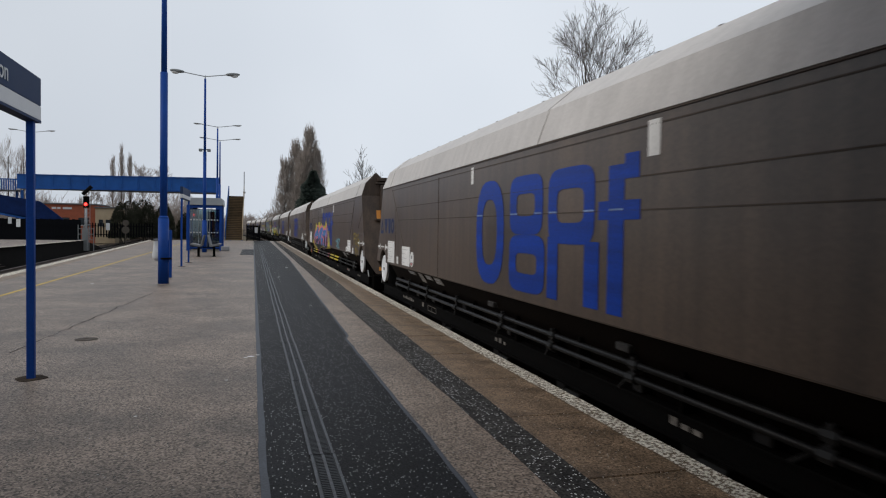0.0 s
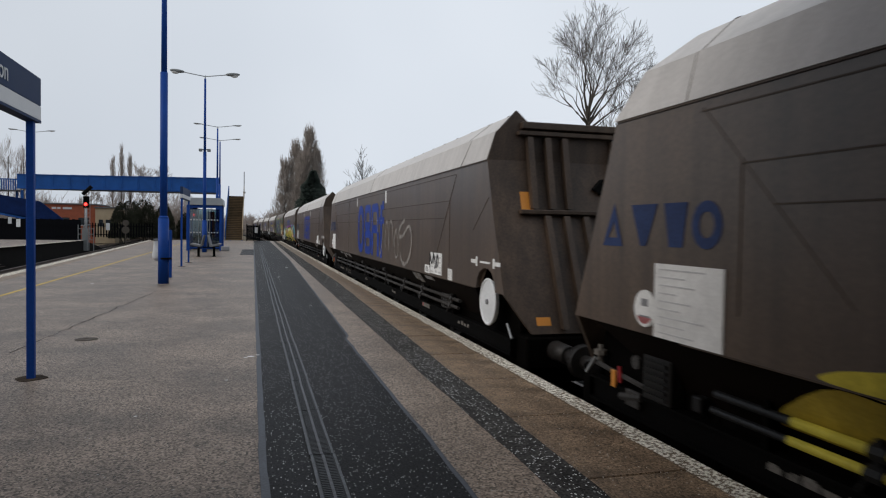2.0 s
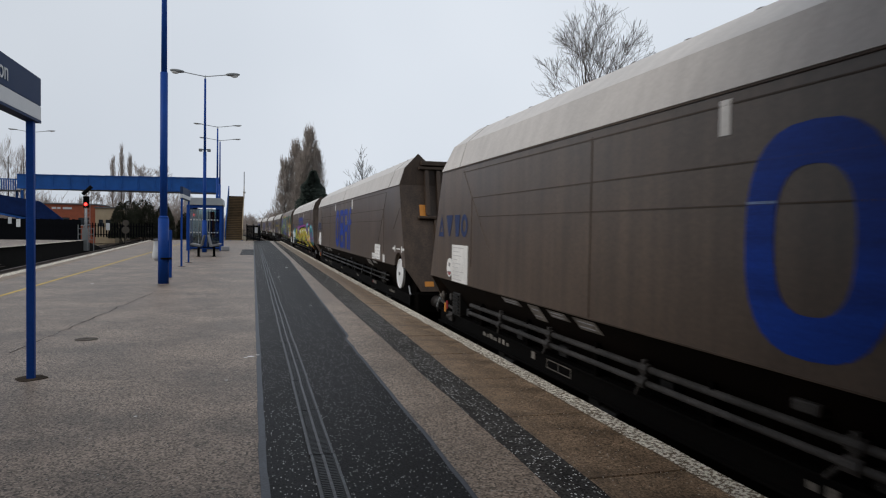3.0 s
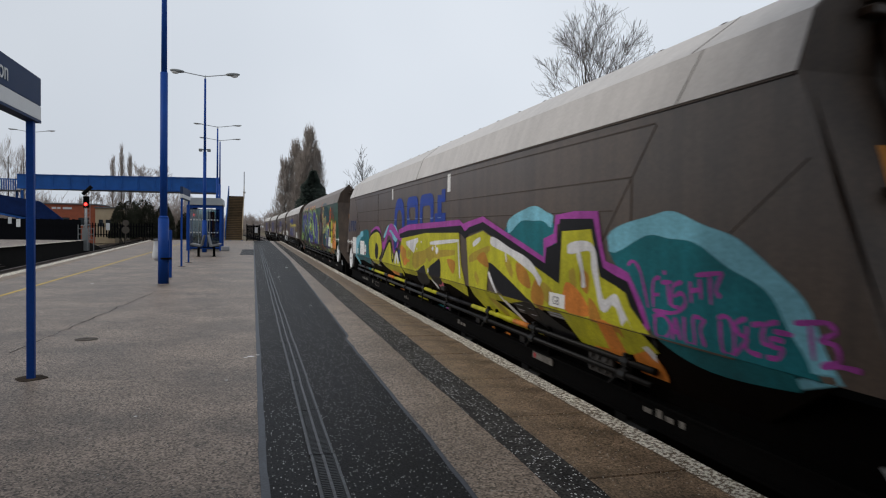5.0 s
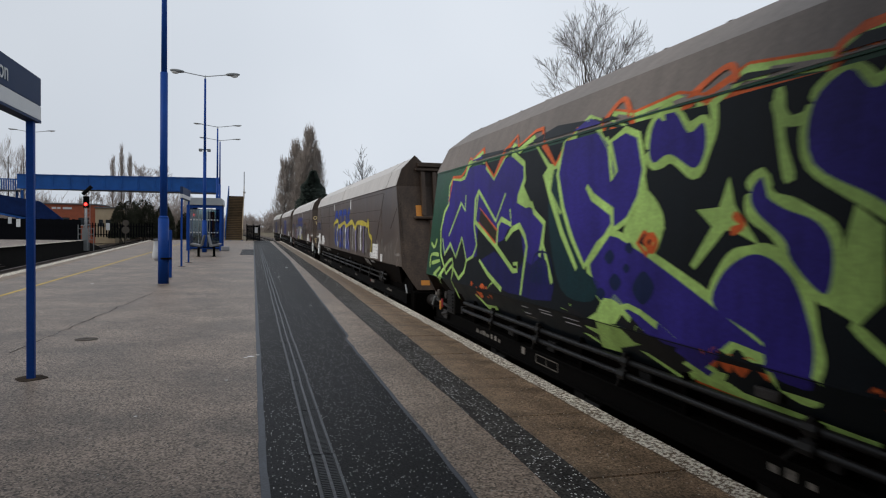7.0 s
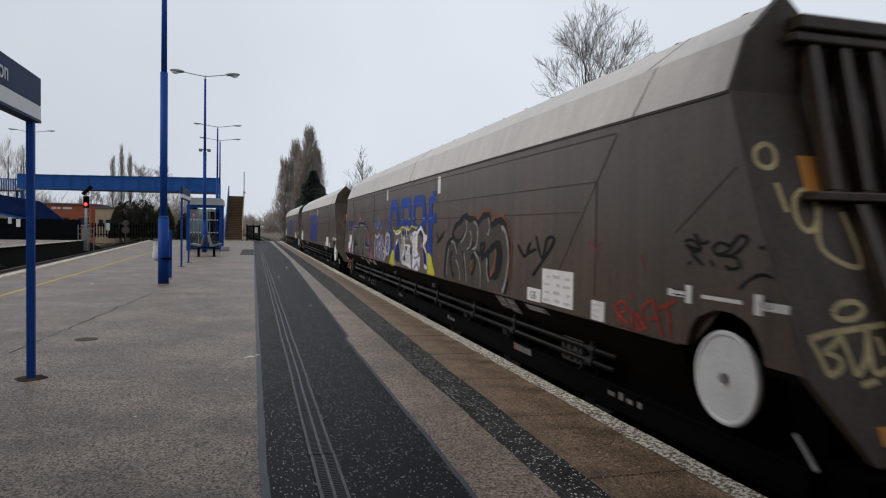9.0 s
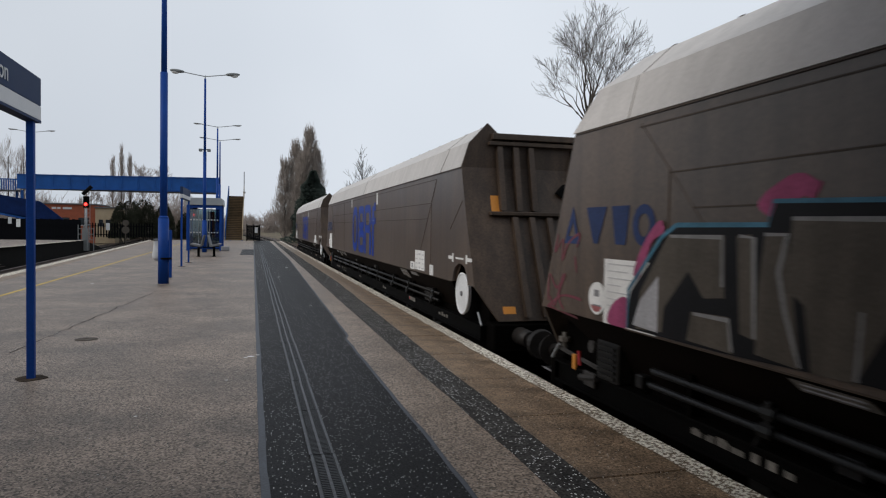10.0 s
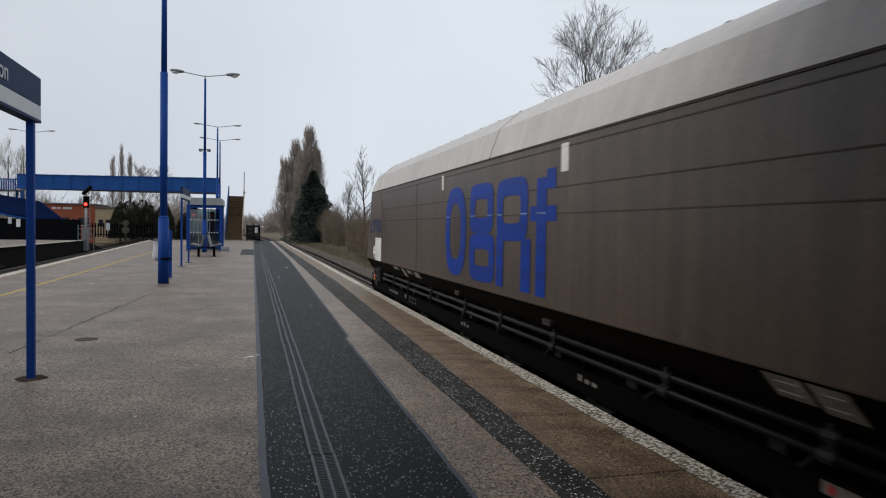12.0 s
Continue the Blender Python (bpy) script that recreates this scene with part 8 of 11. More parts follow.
stroke(5, "graffiti_edge", G_LEAF, 1, 0.1, [(3.03, 2.21), (2.71, 2.12), (2.23, 2.16), (1.94, 2.1), (1.62, 2.22), (1.04, 2.15), (0.9, 2.24), (0.52, 2.23), (0.31, 2.1), (0.04, 2.08), (-0.21, 1.92), (-0.31, 1.71), (-0.52, 1.83), (-0.76, 1.83), (-1.01, 1.71), (-1.19, 1.46), (-1.41, 1.46), (-1.64, 1.36), (-1.63, 1.07), (-1.57, 0.69), (-1.54, 0.53), (-1.41, 0.49), (-0.71, 0.49), (-0.1, 0.47), (0.91, 0.46), (2.15, 0.49)], True)
blob(5, "graffiti_fill", G_NIGHT, 2, [(7.71, 0.71), (7.33, 1.81), (6.34, 2.04), (6.1, 2.23), (4.63, 2.19), (4.01, 2.28), (3.03, 2.21), (2.71, 2.12), (2.23, 2.16), (1.94, 2.1), (1.62, 2.22), (1.04, 2.15), (0.9, 2.24), (0.52, 2.23), (0.31, 2.1), (0.04, 2.08), (-0.21, 1.92), (-0.31, 1.71), (-0.52, 1.83), (-0.76, 1.83), (-1.01, 1.71), (-1.19, 1.46), (-1.41, 1.46), (-1.64, 1.36), (-1.63, 1.07), (-1.57, 0.69), (-1.54, 0.53), (-1.41, 0.49), (-0.71, 0.49), (-0.1, 0.47), (0.91, 0.46), (2.15, 0.49), (3.57, 0.47), (6.06, 0.5), (7.47, 0.53)], True)
stroke(5, "graffiti_edge", G_LEAF, 5, 0.12, [(2.51, 1.9), (2.45, 2.08), (2.24, 2.11), (2.09, 1.96), (1.95, 2.0), (1.93, 1.84), (2.03, 1.74), (2.28, 1.85), (2.45, 1.81), (2.51, 1.9)])
blob(5, "graffiti_fill", G_VIOLET, 6, [(2.51, 1.9), (2.45, 2.08), (2.24, 2.11), (2.09, 1.96), (1.95, 2.0), (1.93, 1.84), (2.03, 1.74), (2.28, 1.85), (2.45, 1.81)])
stroke(5, "graffiti_edge", G_LEAF, 5, 0.12, [(3.18, 1.2), (2.89, 1.31), (1.44, 0.78), (1.48, 0.74), (1.66, 0.76), (1.98, 0.51), (2.38, 0.62), (2.87, 0.84), (3.12, 0.87), (3.3, 1.08), (3.18, 1.2)])
blob(5, "graffiti_fill", G_VIOLET, 6, [(3.18, 1.2), (2.89, 1.31), (1.44, 0.78), (1.48, 0.74), (1.66, 0.76), (1.98, 0.51), (2.38, 0.62), (2.87, 0.84), (3.12, 0.87), (3.3, 1.08)])
stroke(5, "graffiti_edge", G_LEAF, 5, 0.12, [(1.81, 0.93), (1.77, 1.1), (1.6, 1.22), (1.43, 1.24), (1.24, 1.14), (1.12, 0.92), (1.09, 0.75), (1.15, 0.6), (1.4, 0.63), (1.42, 0.79), (1.81, 0.93)])
blob(5, "graffiti_fill", G_VIOLET, 6, [(1.81, 0.93), (1.77, 1.1), (1.6, 1.22), (1.43, 1.24), (1.24, 1.14), (1.12, 0.92), (1.09, 0.75), (1.15, 0.6), (1.4, 0.63), (1.42, 0.79)])
stroke(5, "graffiti_edge", G_LEAF, 5, 0.12, [(1.54, 1.57), (1.46, 1.65), (1.44, 1.56), (1.3, 1.48), (1.09, 1.41), (1.0, 1.28), (1.02, 1.09), (1.11, 1.11), (1.25, 1.23), (1.3, 1.33), (1.5, 1.47), (1.54, 1.57)])
blob(5, "graffiti_fill", G_VIOLET, 6, [(1.54, 1.57), (1.46, 1.65), (1.44, 1.56), (1.3, 1.48), (1.09, 1.41), (1.0, 1.28), (1.02, 1.09), (1.11, 1.11), (1.25, 1.23), (1.3, 1.33), (1.5, 1.47)])
blob(5, "graffiti_fill", G_VIOLET, 5, [(7.64, 1.28), (7.58, 1.51), (7.33, 1.67), (7.32, 1.88), (7.12, 2.00), (6.82, 1.99), (6.59, 2.00), (6.47, 2.10), (6.29, 2.19), (6.02, 2.23), (5.80, 2.08), (5.54, 1.92), (5.32, 2.09), (5.01, 2.13), (4.70, 2.00), (4.68, 1.85), (4.79, 1.70), (4.84, 1.65), (4.47, 1.55), (4.18, 1.41), (4.22, 1.25), (4.30, 1.10), (4.45, 1.02), (4.64, 1.07), (4.62, 1.23), (4.73, 1.36), (4.92, 1.41), (5.09, 1.36), (5.21, 1.25), (5.49, 1.20), (6.07, 1.40), (6.15, 1.22), (6.10, 1.04), (6.49, 0.97), (6.67, 1.25), (6.95, 0.99), (7.21, 1.10), (7.56, 1.00)], True)
blob(5, "graffiti_fill", G_VIOLETDARK, 4, [(6.00, 0.99), (5.49, 1.12), (4.84, 0.92), (4.64, 1.07), (4.28, 1.10), (4.20, 1.25), (3.96, 0.85), (4.01, 0.73), (4.43, 0.70), (4.72, 0.71), (5.26, 0.70)], True)
stroke(5, "graffiti_line", G_LEAF, 6, 0.05, [(7.40, 0.74), (7.68, 1.00), (7.69, 1.34), (7.51, 1.59), (7.31, 1.69), (7.29, 1.93), (7.12, 2.02), (6.76, 1.99), (6.59, 2.00)], True)
stroke(5, "graffiti_line", G_LEAF, 6, 0.04, [(7.29, 1.26), (6.74, 1.69), (6.57, 1.59), (6.55, 1.78)], True)
stroke(5, "graffiti_line", G_LEAF, 6, 0.045, [(7.60, 1.23), (7.48, 1.01), (7.21, 1.16), (6.95, 0.99), (6.69, 1.25), (6.49, 0.97), (6.24, 1.03), (6.10, 1.17), (6.21, 1.40), (6.17, 1.71), (6.06, 1.81), (5.46, 1.45), (5.17, 1.74)], True)
stroke(5, "graffiti_line", G_LEAF, 6, 0.055, [(6.06, 1.81), (6.16, 1.44), (5.45, 1.18), (4.93, 0.94), (4.82, 0.95), (4.82, 1.02), (4.93, 1.01)], True)
stroke(5, "graffiti_line", G_LEAF, 6, 0.055, [(5.15, 1.25), (4.97, 1.36), (4.78, 1.40), (4.64, 1.30), (4.58, 1.20), (4.66, 0.94), (4.72, 0.71)], True)
stroke(5, "graffiti_line", G_LEAF, 6, 0.05, [(5.42, 1.16), (5.39, 1.40), (5.29, 1.47), (5.00, 1.41), (5.04, 1.57)], True)
stroke(5, "graffiti_line", G_LEAF, 6, 0.055, [(5.01, 2.16), (4.68, 2.00), (4.66, 1.85), (4.82, 1.68), (4.84, 1.65), (4.61, 1.59), (4.47, 1.61), (4.42, 1.53), (4.18, 1.42), (4.22, 1.25), (4.28, 1.11)], True)
stroke(5, "graffiti_line", G_LEAF, 6, 0.055, [(4.22, 1.25), (4.00, 0.90), (3.85, 0.63)], True)
stroke(5, "graffiti_line", G_LEAF, 6, 0.06, [(4.21, 1.87), (4.07, 1.67), (3.82, 1.34), (3.53, 1.04)], True)
stroke(5, "graffiti_line", G_LEAF, 6, 0.05, [(6.00, 1.00), (5.70, 0.86), (5.26, 0.72), (4.83, 0.57)], True)
stroke(5, "graffiti_line", G_LEAF, 6, 0.045, [(7.40, 0.74), (7.13, 0.87), (6.81, 0.72), (6.59, 0.82), (6.49, 0.97)], True)
stroke(5, "graffiti_line", G_LEAF, 6, 0.045, [(6.49, 0.97), (6.42, 0.64), (6.03, 0.47), (5.68, 0.49), (5.62, 0.75)], True)
stroke(5, "graffiti_line", G_LEAF, 6, 0.06, [(6.59, 2.01), (6.44, 2.15), (6.02, 2.24), (5.80, 2.07), (5.54, 1.92), (5.22, 2.12), (4.98, 2.22), (4.81, 2.14), (4.50, 2.23), (4.34, 2.14), (4.08, 1.91), (3.94, 1.92), (3.75, 2.07), (3.57, 2.16)], True)
blob(5, "graffiti_fill", G_LEAF, 6, [(4.21, 1.87), (4.08, 1.95), (3.97, 1.92), (4.05, 1.71), (3.82, 1.51), (3.87, 1.49), (4.09, 1.69)], True)
blob(5, "graffiti_fill", G_LEAF, 6, [(4.82, 1.68), (4.72, 1.82), (4.65, 1.62), (4.42, 1.55), (4.76, 1.63)], True)
stroke(5, "graffiti_line", G_EMBER, 7, 0.035, [(7.31, 1.72), (7.12, 2.04), (6.76, 2.02), (6.59, 2.08), (6.44, 2.23), (6.29, 2.19)], True)
stroke(5, "graffiti_line", G_EMBER, 7, 0.035, [(6.29, 2.21), (6.00, 2.30), (5.80, 2.10), (5.54, 1.94), (5.25, 2.18), (4.97, 2.32), (4.84, 2.19), (4.50, 2.30), (4.33, 2.30), (4.24, 2.18), (3.97, 1.93), (3.81, 2.06), (3.57, 2.20)], True)
blob(5, "graffiti_fill", G_BROWNBLACK, 7, [(5.97, 1.60), (5.41, 1.35), (5.47, 1.22), (6.02, 1.45)], True)
stroke(5, "graffiti_line", G_EMBER, 8, 0.022, [(6.01, 1.61), (5.41, 1.35), (5.46, 1.21), (6.04, 1.44)], True)
stroke(5, "graffiti_line", G_LEAF, 3, 0.05, [(8.28, 0.78), (8.20, 0.97), (7.78, 0.99)])
stroke(5, "graffiti_line", G_LEAF, 3, 0.05, [(8.10, 0.67), (7.70, 0.82)])
stroke(5, "graffiti_line", G_LEAF, 3, 0.05, [(8.15, 0.59), (7.63, 0.70)])
stroke(5, "graffiti_line", G_LEAF, 3, 0.05, [(8.21, 1.15), (8.03, 1.09), (7.89, 1.21)])
stroke(5, "graffiti_line", G_LEAF, 3, 0.05, [(8.19, 0.85), (7.73, 0.91)])
stroke(5, "graffiti_line", G_EMBER, 7, 0.03, [(6.27, 0.66), (6.22, 0.54)])
stroke(5, "graffiti_line", G_EMBER, 7, 0.03, [(6.08, 0.68), (6.12, 0.57), (5.98, 0.60)])
stroke(5, "graffiti_line", G_EMBER, 7, 0.03, [(5.91, 0.70), (5.81, 0.59), (5.73, 0.71)])
stroke(5, "graffiti_line", G_INDIGO, 6, 0.022, [(4.37, 0.86), (4.36, 0.94), (4.33, 0.97), (4.31, 0.95), (4.29, 0.86)])
stroke(5, "graffiti_line", G_INDIGO, 6, 0.022, [(4.41, 0.86), (4.39, 0.98), (4.34, 1.01), (4.28, 0.99), (4.25, 0.86)])
stroke(5, "graffiti_line", G_INDIGO, 6, 0.022, [(4.45, 0.85), (4.42, 1.01), (4.34, 1.06), (4.25, 1.03), (4.21, 0.87)])
blob(5, "graffiti_fill", G_VIOLET, 7, [(3.80, 2.12), (3.40, 2.25), (3.20, 2.19), (3.04, 1.98), (2.99, 1.73), (2.93, 1.81), (3.00, 2.02), (2.81, 2.08), (2.66, 2.02), (2.58, 1.78), (2.64, 1.59), (2.78, 1.44), (3.01, 1.35), (3.18, 1.27), (3.40, 1.08), (3.61, 1.30), (3.78, 1.54), (3.90, 1.84)], True)
stroke(5, "graffiti_line", G_LEAF, 8, 0.05, [(3.80, 2.12), (3.40, 2.25), (3.20, 2.19), (3.04, 1.98), (2.99, 1.73), (2.93, 1.79), (3.02, 2.02), (2.81, 2.08), (2.64, 2.02), (2.56, 1.78), (2.62, 1.59), (2.76, 1.44), (3.01, 1.34), (3.18, 1.26), (3.40, 1.07), (3.63, 1.30), (3.80, 1.54), (3.92, 1.84), (3.80, 2.12)], True)
stroke(5, "graffiti_line", G_LEAF, 8, 0.06, [(3.38, 1.71), (3.28, 1.62), (2.98, 1.50), (2.97, 1.39), (3.31, 1.11)], True)
blob(5, "graffiti_fill", G_LEAF, 4, [(2.58, 1.82), (2.50, 1.58), (2.31, 1.38), (2.52, 1.19), (2.85, 1.29), (2.63, 1.47)], True)
blob(5, "graffiti_fill", G_NIGHT, 5, [(2.55, 1.36), (2.46, 1.30), (2.52, 1.21), (2.63, 1.28)], True)
stroke(5, "graffiti_line", G_EMBER, 6, 0.035, [(2.55, 1.36), (2.44, 1.30), (2.52, 1.20), (2.63, 1.28), (2.55, 1.36)], True)
blob(5, "graffiti_fill", G_INDIGO, 8, [(3.08, 1.16), (3.00, 1.22), (2.93, 1.17), (3.00, 1.11)])
blob(5, "graffiti_fill", G_INDIGO, 8, [(2.79, 1.24), (2.73, 1.28), (2.68, 1.24), (2.73, 1.20)])
blob(5, "graffiti_fill", G_INDIGO, 8, [(3.00, 0.98), (2.92, 1.05), (2.83, 0.99), (2.91, 0.92)])
blob(5, "graffiti_fill", G_INDIGO, 8, [(2.68, 0.96), (2.55, 1.09), (2.41, 0.99), (2.54, 0.86)])
blob(5, "graffiti_fill", G_INDIGO, 8, [(3.19, 0.88), (3.12, 0.93), (3.05, 0.89), (3.11, 0.83)])
blob(5, "graffiti_fill", G_INDIGO, 8, [(2.81, 1.09), (2.77, 1.13), (2.72, 1.10), (2.76, 1.06)])
stroke(5, "graffiti_line", G_INDIGO, 7, 0.02, [(4.29, 0.87), (4.27, 0.98), (4.22, 1.03), (4.17, 0.99), (4.13, 0.86)])
stroke(5, "graffiti_line", G_INDIGO, 7, 0.02, [(4.38, 0.87), (4.33, 1.04), (4.22, 1.10), (4.11, 1.05), (4.05, 0.87)])
stroke(5, "graffiti_line", G_INDIGO, 7, 0.02, [(4.48, 0.86), (4.40, 1.10), (4.22, 1.16), (4.05, 1.11), (3.96, 0.88)])
blob(5, "graffiti_fill", G_LEAF, 6, [(3.32, 0.46), (3.15, 0.75), (2.91, 0.90), (2.75, 0.82), (2.90, 0.68), (3.01, 0.47)], True)
stroke(5, "graffiti_line", G_LEAF, 3, 0.07, [(2.56, 1.62), (2.35, 1.42), (2.52, 1.19), (2.77, 1.31)])
stroke(5, "graffiti_line", G_LEAF, 3, 0.07, [(2.88, 1.83), (2.78, 1.66), (2.56, 1.55)])
stroke(5, "graffiti_line", G_LEAF, 3, 0.07, [(1.93, 1.84), (1.85, 1.96), (1.88, 2.16)])
stroke(5, "graffiti_line", G_LEAF, 3, 0.07, [(1.36, 2.09), (1.34, 1.84), (1.27, 1.61)])
stroke(5, "graffiti_line", G_LEAF, 3, 0.07, [(1.39, 2.04), (1.28, 1.91), (1.01, 1.95), (0.86, 1.95), (0.76, 1.83)])
blob(5, "graffiti_fill", G_LEAF, 3, [(3.22, 0.6), (3.15, 0.78), (2.91, 0.9), (2.03, 0.59), (1.69, 0.47), (1.98, 0.51), (2.82, 0.8), (2.95, 0.71), (2.98, 0.51)])
blob(5, "graffiti_fill", G_LEAF, 3, [(2.54, 1.57), (2.33, 1.39), (2.48, 1.16), (2.67, 1.28), (2.59, 1.39)])
blob(5, "graffiti_fill", G_DEEP, 6, [(4.01, 1.9), (3.78, 2.0), (3.86, 1.72), (3.44, 1.09), (3.16, 0.96), (3.3, 0.8), (3.82, 0.86), (4.09, 1.44)])
stroke(5, "graffiti_edge", G_LEAF, 4, 0.06, [(2.94, 0.73), (2.79, 0.79), (2.03, 0.54), (2.27, 0.45), (2.7, 0.56), (2.94, 0.73)], True)
blob(5, "graffiti_fill", G_BLACK, 5, [(2.94, 0.73), (2.79, 0.79), (2.03, 0.54), (2.27, 0.45), (2.7, 0.56)], True)
stroke(5, "graffiti_edge", G_LEAF, 4, 0.06, [(3.63, 0.73), (3.33, 0.51), (3.81, 0.62), (3.63, 0.73)], True)
blob(5, "graffiti_fill", G_BLACK, 5, [(3.63, 0.73), (3.33, 0.51), (3.81, 0.62)], True)
stroke(5, "graffiti_edge", G_LEAF, 4, 0.06, [(5.55, 0.76), (4.77, 0.57), (5.75, 0.64), (5.55, 0.76)], True)
blob(5, "graffiti_fill", G_BLACK, 5, [(5.55, 0.76), (4.77, 0.57), (5.75, 0.64)], True)
stroke(5, "graffiti_edge", G_LEAF, 5, 0.11, [(1.14, 1.97), (0.94, 2.09), (0.79, 1.98), (0.52, 2.17), (0.34, 1.98), (0.11, 2.03), (-0.11, 1.97), (-0.19, 1.66), (-0.1, 1.37), (0.09, 1.53), (0.25, 1.73), (0.5, 1.72), (0.32, 1.53), (-0.37, 1.12), (-0.22, 0.97), (0.03, 0.95), (0.48, 1.28), (0.76, 1.5), (1.13, 1.69), (1.14, 1.97)])
blob(5, "graffiti_fill", G_VIOLET, 6, [(1.14, 1.97), (0.94, 2.09), (0.79, 1.98), (0.52, 2.17), (0.34, 1.98), (0.11, 2.03), (-0.11, 1.97), (-0.19, 1.66), (-0.1, 1.37), (0.09, 1.53), (0.25, 1.73), (0.5, 1.72), (0.32, 1.53), (-0.37, 1.12), (-0.22, 0.97), (0.03, 0.95), (0.48, 1.28), (0.76, 1.5), (1.13, 1.69)])
stroke(5, "graffiti_edge", G_LEAF, 5, 0.11, [(-0.32, 1.51), (-0.44, 1.7), (-0.66, 1.79), (-0.87, 1.74), (-1.01, 1.57), (-1.07, 1.35), (-0.94, 1.03), (-0.7, 0.78), (-0.42, 0.64), (-0.03, 0.57), (0.47, 1.08), (0.07, 0.85), (-0.42, 1.03), (-0.69, 1.31), (-0.67, 1.43), (-0.58, 1.43), (-0.6, 1.31), (-0.44, 1.15), (-0.33, 1.3), (-0.32, 1.51)])
blob(5, "graffiti_fill", G_VIOLET, 6, [(-0.32, 1.51), (-0.44, 1.7), (-0.66, 1.79), (-0.87, 1.74), (-1.01, 1.57), (-1.07, 1.35), (-0.94, 1.03), (-0.7, 0.78), (-0.42, 0.64), (-0.03, 0.57), (0.47, 1.08), (0.07, 0.85), (-0.42, 1.03), (-0.69, 1.31), (-0.67, 1.43), (-0.58, 1.43), (-0.6, 1.31), (-0.44, 1.15), (-0.33, 1.3)])
stroke(5, "graffiti_edge", G_LEAF, 5, 0.11, [(-1.18, 1.35), (-1.34, 1.4), (-1.47, 1.32), (-1.46, 1.05), (-1.4, 0.71), (-0.71, 0.68), (-1.0, 0.92), (-1.15, 1.17), (-1.18, 1.35)])
blob(5, "graffiti_fill", G_VIOLET, 6, [(-1.18, 1.35), (-1.34, 1.4), (-1.47, 1.32), (-1.46, 1.05), (-1.4, 0.71), (-0.71, 0.68), (-1.0, 0.92), (-1.15, 1.17)])
blob(5, "graffiti_fill", G_LEAF, 7, [(1.99, 1.49), (1.79, 1.5), (1.71, 1.67), (1.66, 1.51), (1.46, 1.29), (1.65, 1.36), (1.73, 1.37), (2.0, 1.13), (2.04, 1.16), (1.85, 1.39)], True)
blob(5, "graffiti_fill", G_LEAF, 3, [(0.89, 1.49), (0.74, 1.39), (0.73, 1.08), (0.85, 0.96), (1.02, 1.02), (0.94, 1.24)], True)
stroke(5, "graffiti_line", G_LEAF, 7, 0.05, [(2.63, 0.69), (2.0, 0.5)])
stroke(5, "graffiti_line", G_LEAF, 7, 0.05, [(0.89, 0.96), (0.45, 0.7), (-0.1, 0.47)])
stroke(5, "graffiti_line", G_LEAF, 7, 0.05, [(3.81, 0.68), (3.07, 0.55)])
stroke(5, "graffiti_line", G_LEAF, 7, 0.05, [(3.07, 0.55), (2.73, 0.83), (1.86, 0.55)])
stroke(5, "graffiti_line", G_LEAF, 7, 0.13, [(-1.51, 1.32), (-1.53, 1.06), (-1.49, 0.73), (-1.48, 0.54)])
stroke(5, "graffiti_line", G_EMBER, 8, 0.045, [(0.64, 1.29), (0.56, 1.22), (0.62, 1.14), (0.69, 1.2), (0.64, 1.29)])
stroke(5, "graffiti_line", G_EMBER, 8, 0.045, [(2.47, 1.34), (2.4, 1.29), (2.46, 1.23), (2.53, 1.29), (2.47, 1.34)])
stroke(5, "graffiti_line", G_EMBER, 8, 0.045, [(1.67, 1.46), (1.59, 1.4), (1.69, 1.36)])
stroke(5, "graffiti_line", G_EMBER, 8, 0.05, [(1.94, 0.66), (1.87, 0.6), (1.79, 0.68), (1.76, 0.6), (1.66, 0.67), (1.65, 0.59), (1.51, 0.67), (1.42, 0.6)])
stroke(5, "graffiti_line", G_EMBER, 8, 0.05, [(0.77, 0.7), (0.67, 0.61), (0.61, 0.7), (0.54, 0.6), (0.45, 0.7), (0.43, 0.59), (0.33, 0.68), (0.24, 0.55)])
stroke(5, "graffiti_line", G_EMBER, 8, 0.05, [(6.29, 0.72), (6.07, 0.6), (5.87, 0.71), (5.66, 0.6)])
stroke(5, "graffiti_glow", G_EMBER, 1, 0.07, [(-1.14, 1.76), (-1.2, 1.79), (-1.3, 1.71), (-1.35, 1.5), (-1.24, 1.48), (-1.14, 1.76)])
blob(5, "graffiti_fill", G_BLACK, 3, [(-1.14, 1.76), (-1.2, 1.79), (-1.3, 1.71), (-1.35, 1.5), (-1.24, 1.48)])
stroke(5, "graffiti_line", G_EMBER, 3, 0.05, [(3.16, 2.16), (2.93, 2.32), (2.71, 2.12)])
stroke(5, "graffiti_line", G_EMBER, 3, 0.05, [(2.23, 2.1), (1.82, 2.3), (1.68, 2.19)])
stroke(5, "graffiti_line", G_EMBER, 3, 0.05, [(1.04, 2.1), (0.95, 2.25), (0.48, 2.28), (0.35, 2.14)])
stroke(5, "graffiti_glow", G_EMBER, 1, 0.06, [(-2.89, 2.3), (-2.65, 2.23), (-2.41, 1.99), (-2.33, 1.86), (-1.96, 1.76), (-2.09, 1.66), (-1.9, 1.49), (-1.79, 1.04), (-1.81, 0.6), (-2.22, 0.4), (-2.99, 0.47), (-3.27, 0.71), (-3.38, 1.16), (-3.23, 1.43), (-2.99, 1.58), (-3.08, 1.72), (-2.83, 1.89), (-2.77, 2.17), (-2.89, 2.3)])
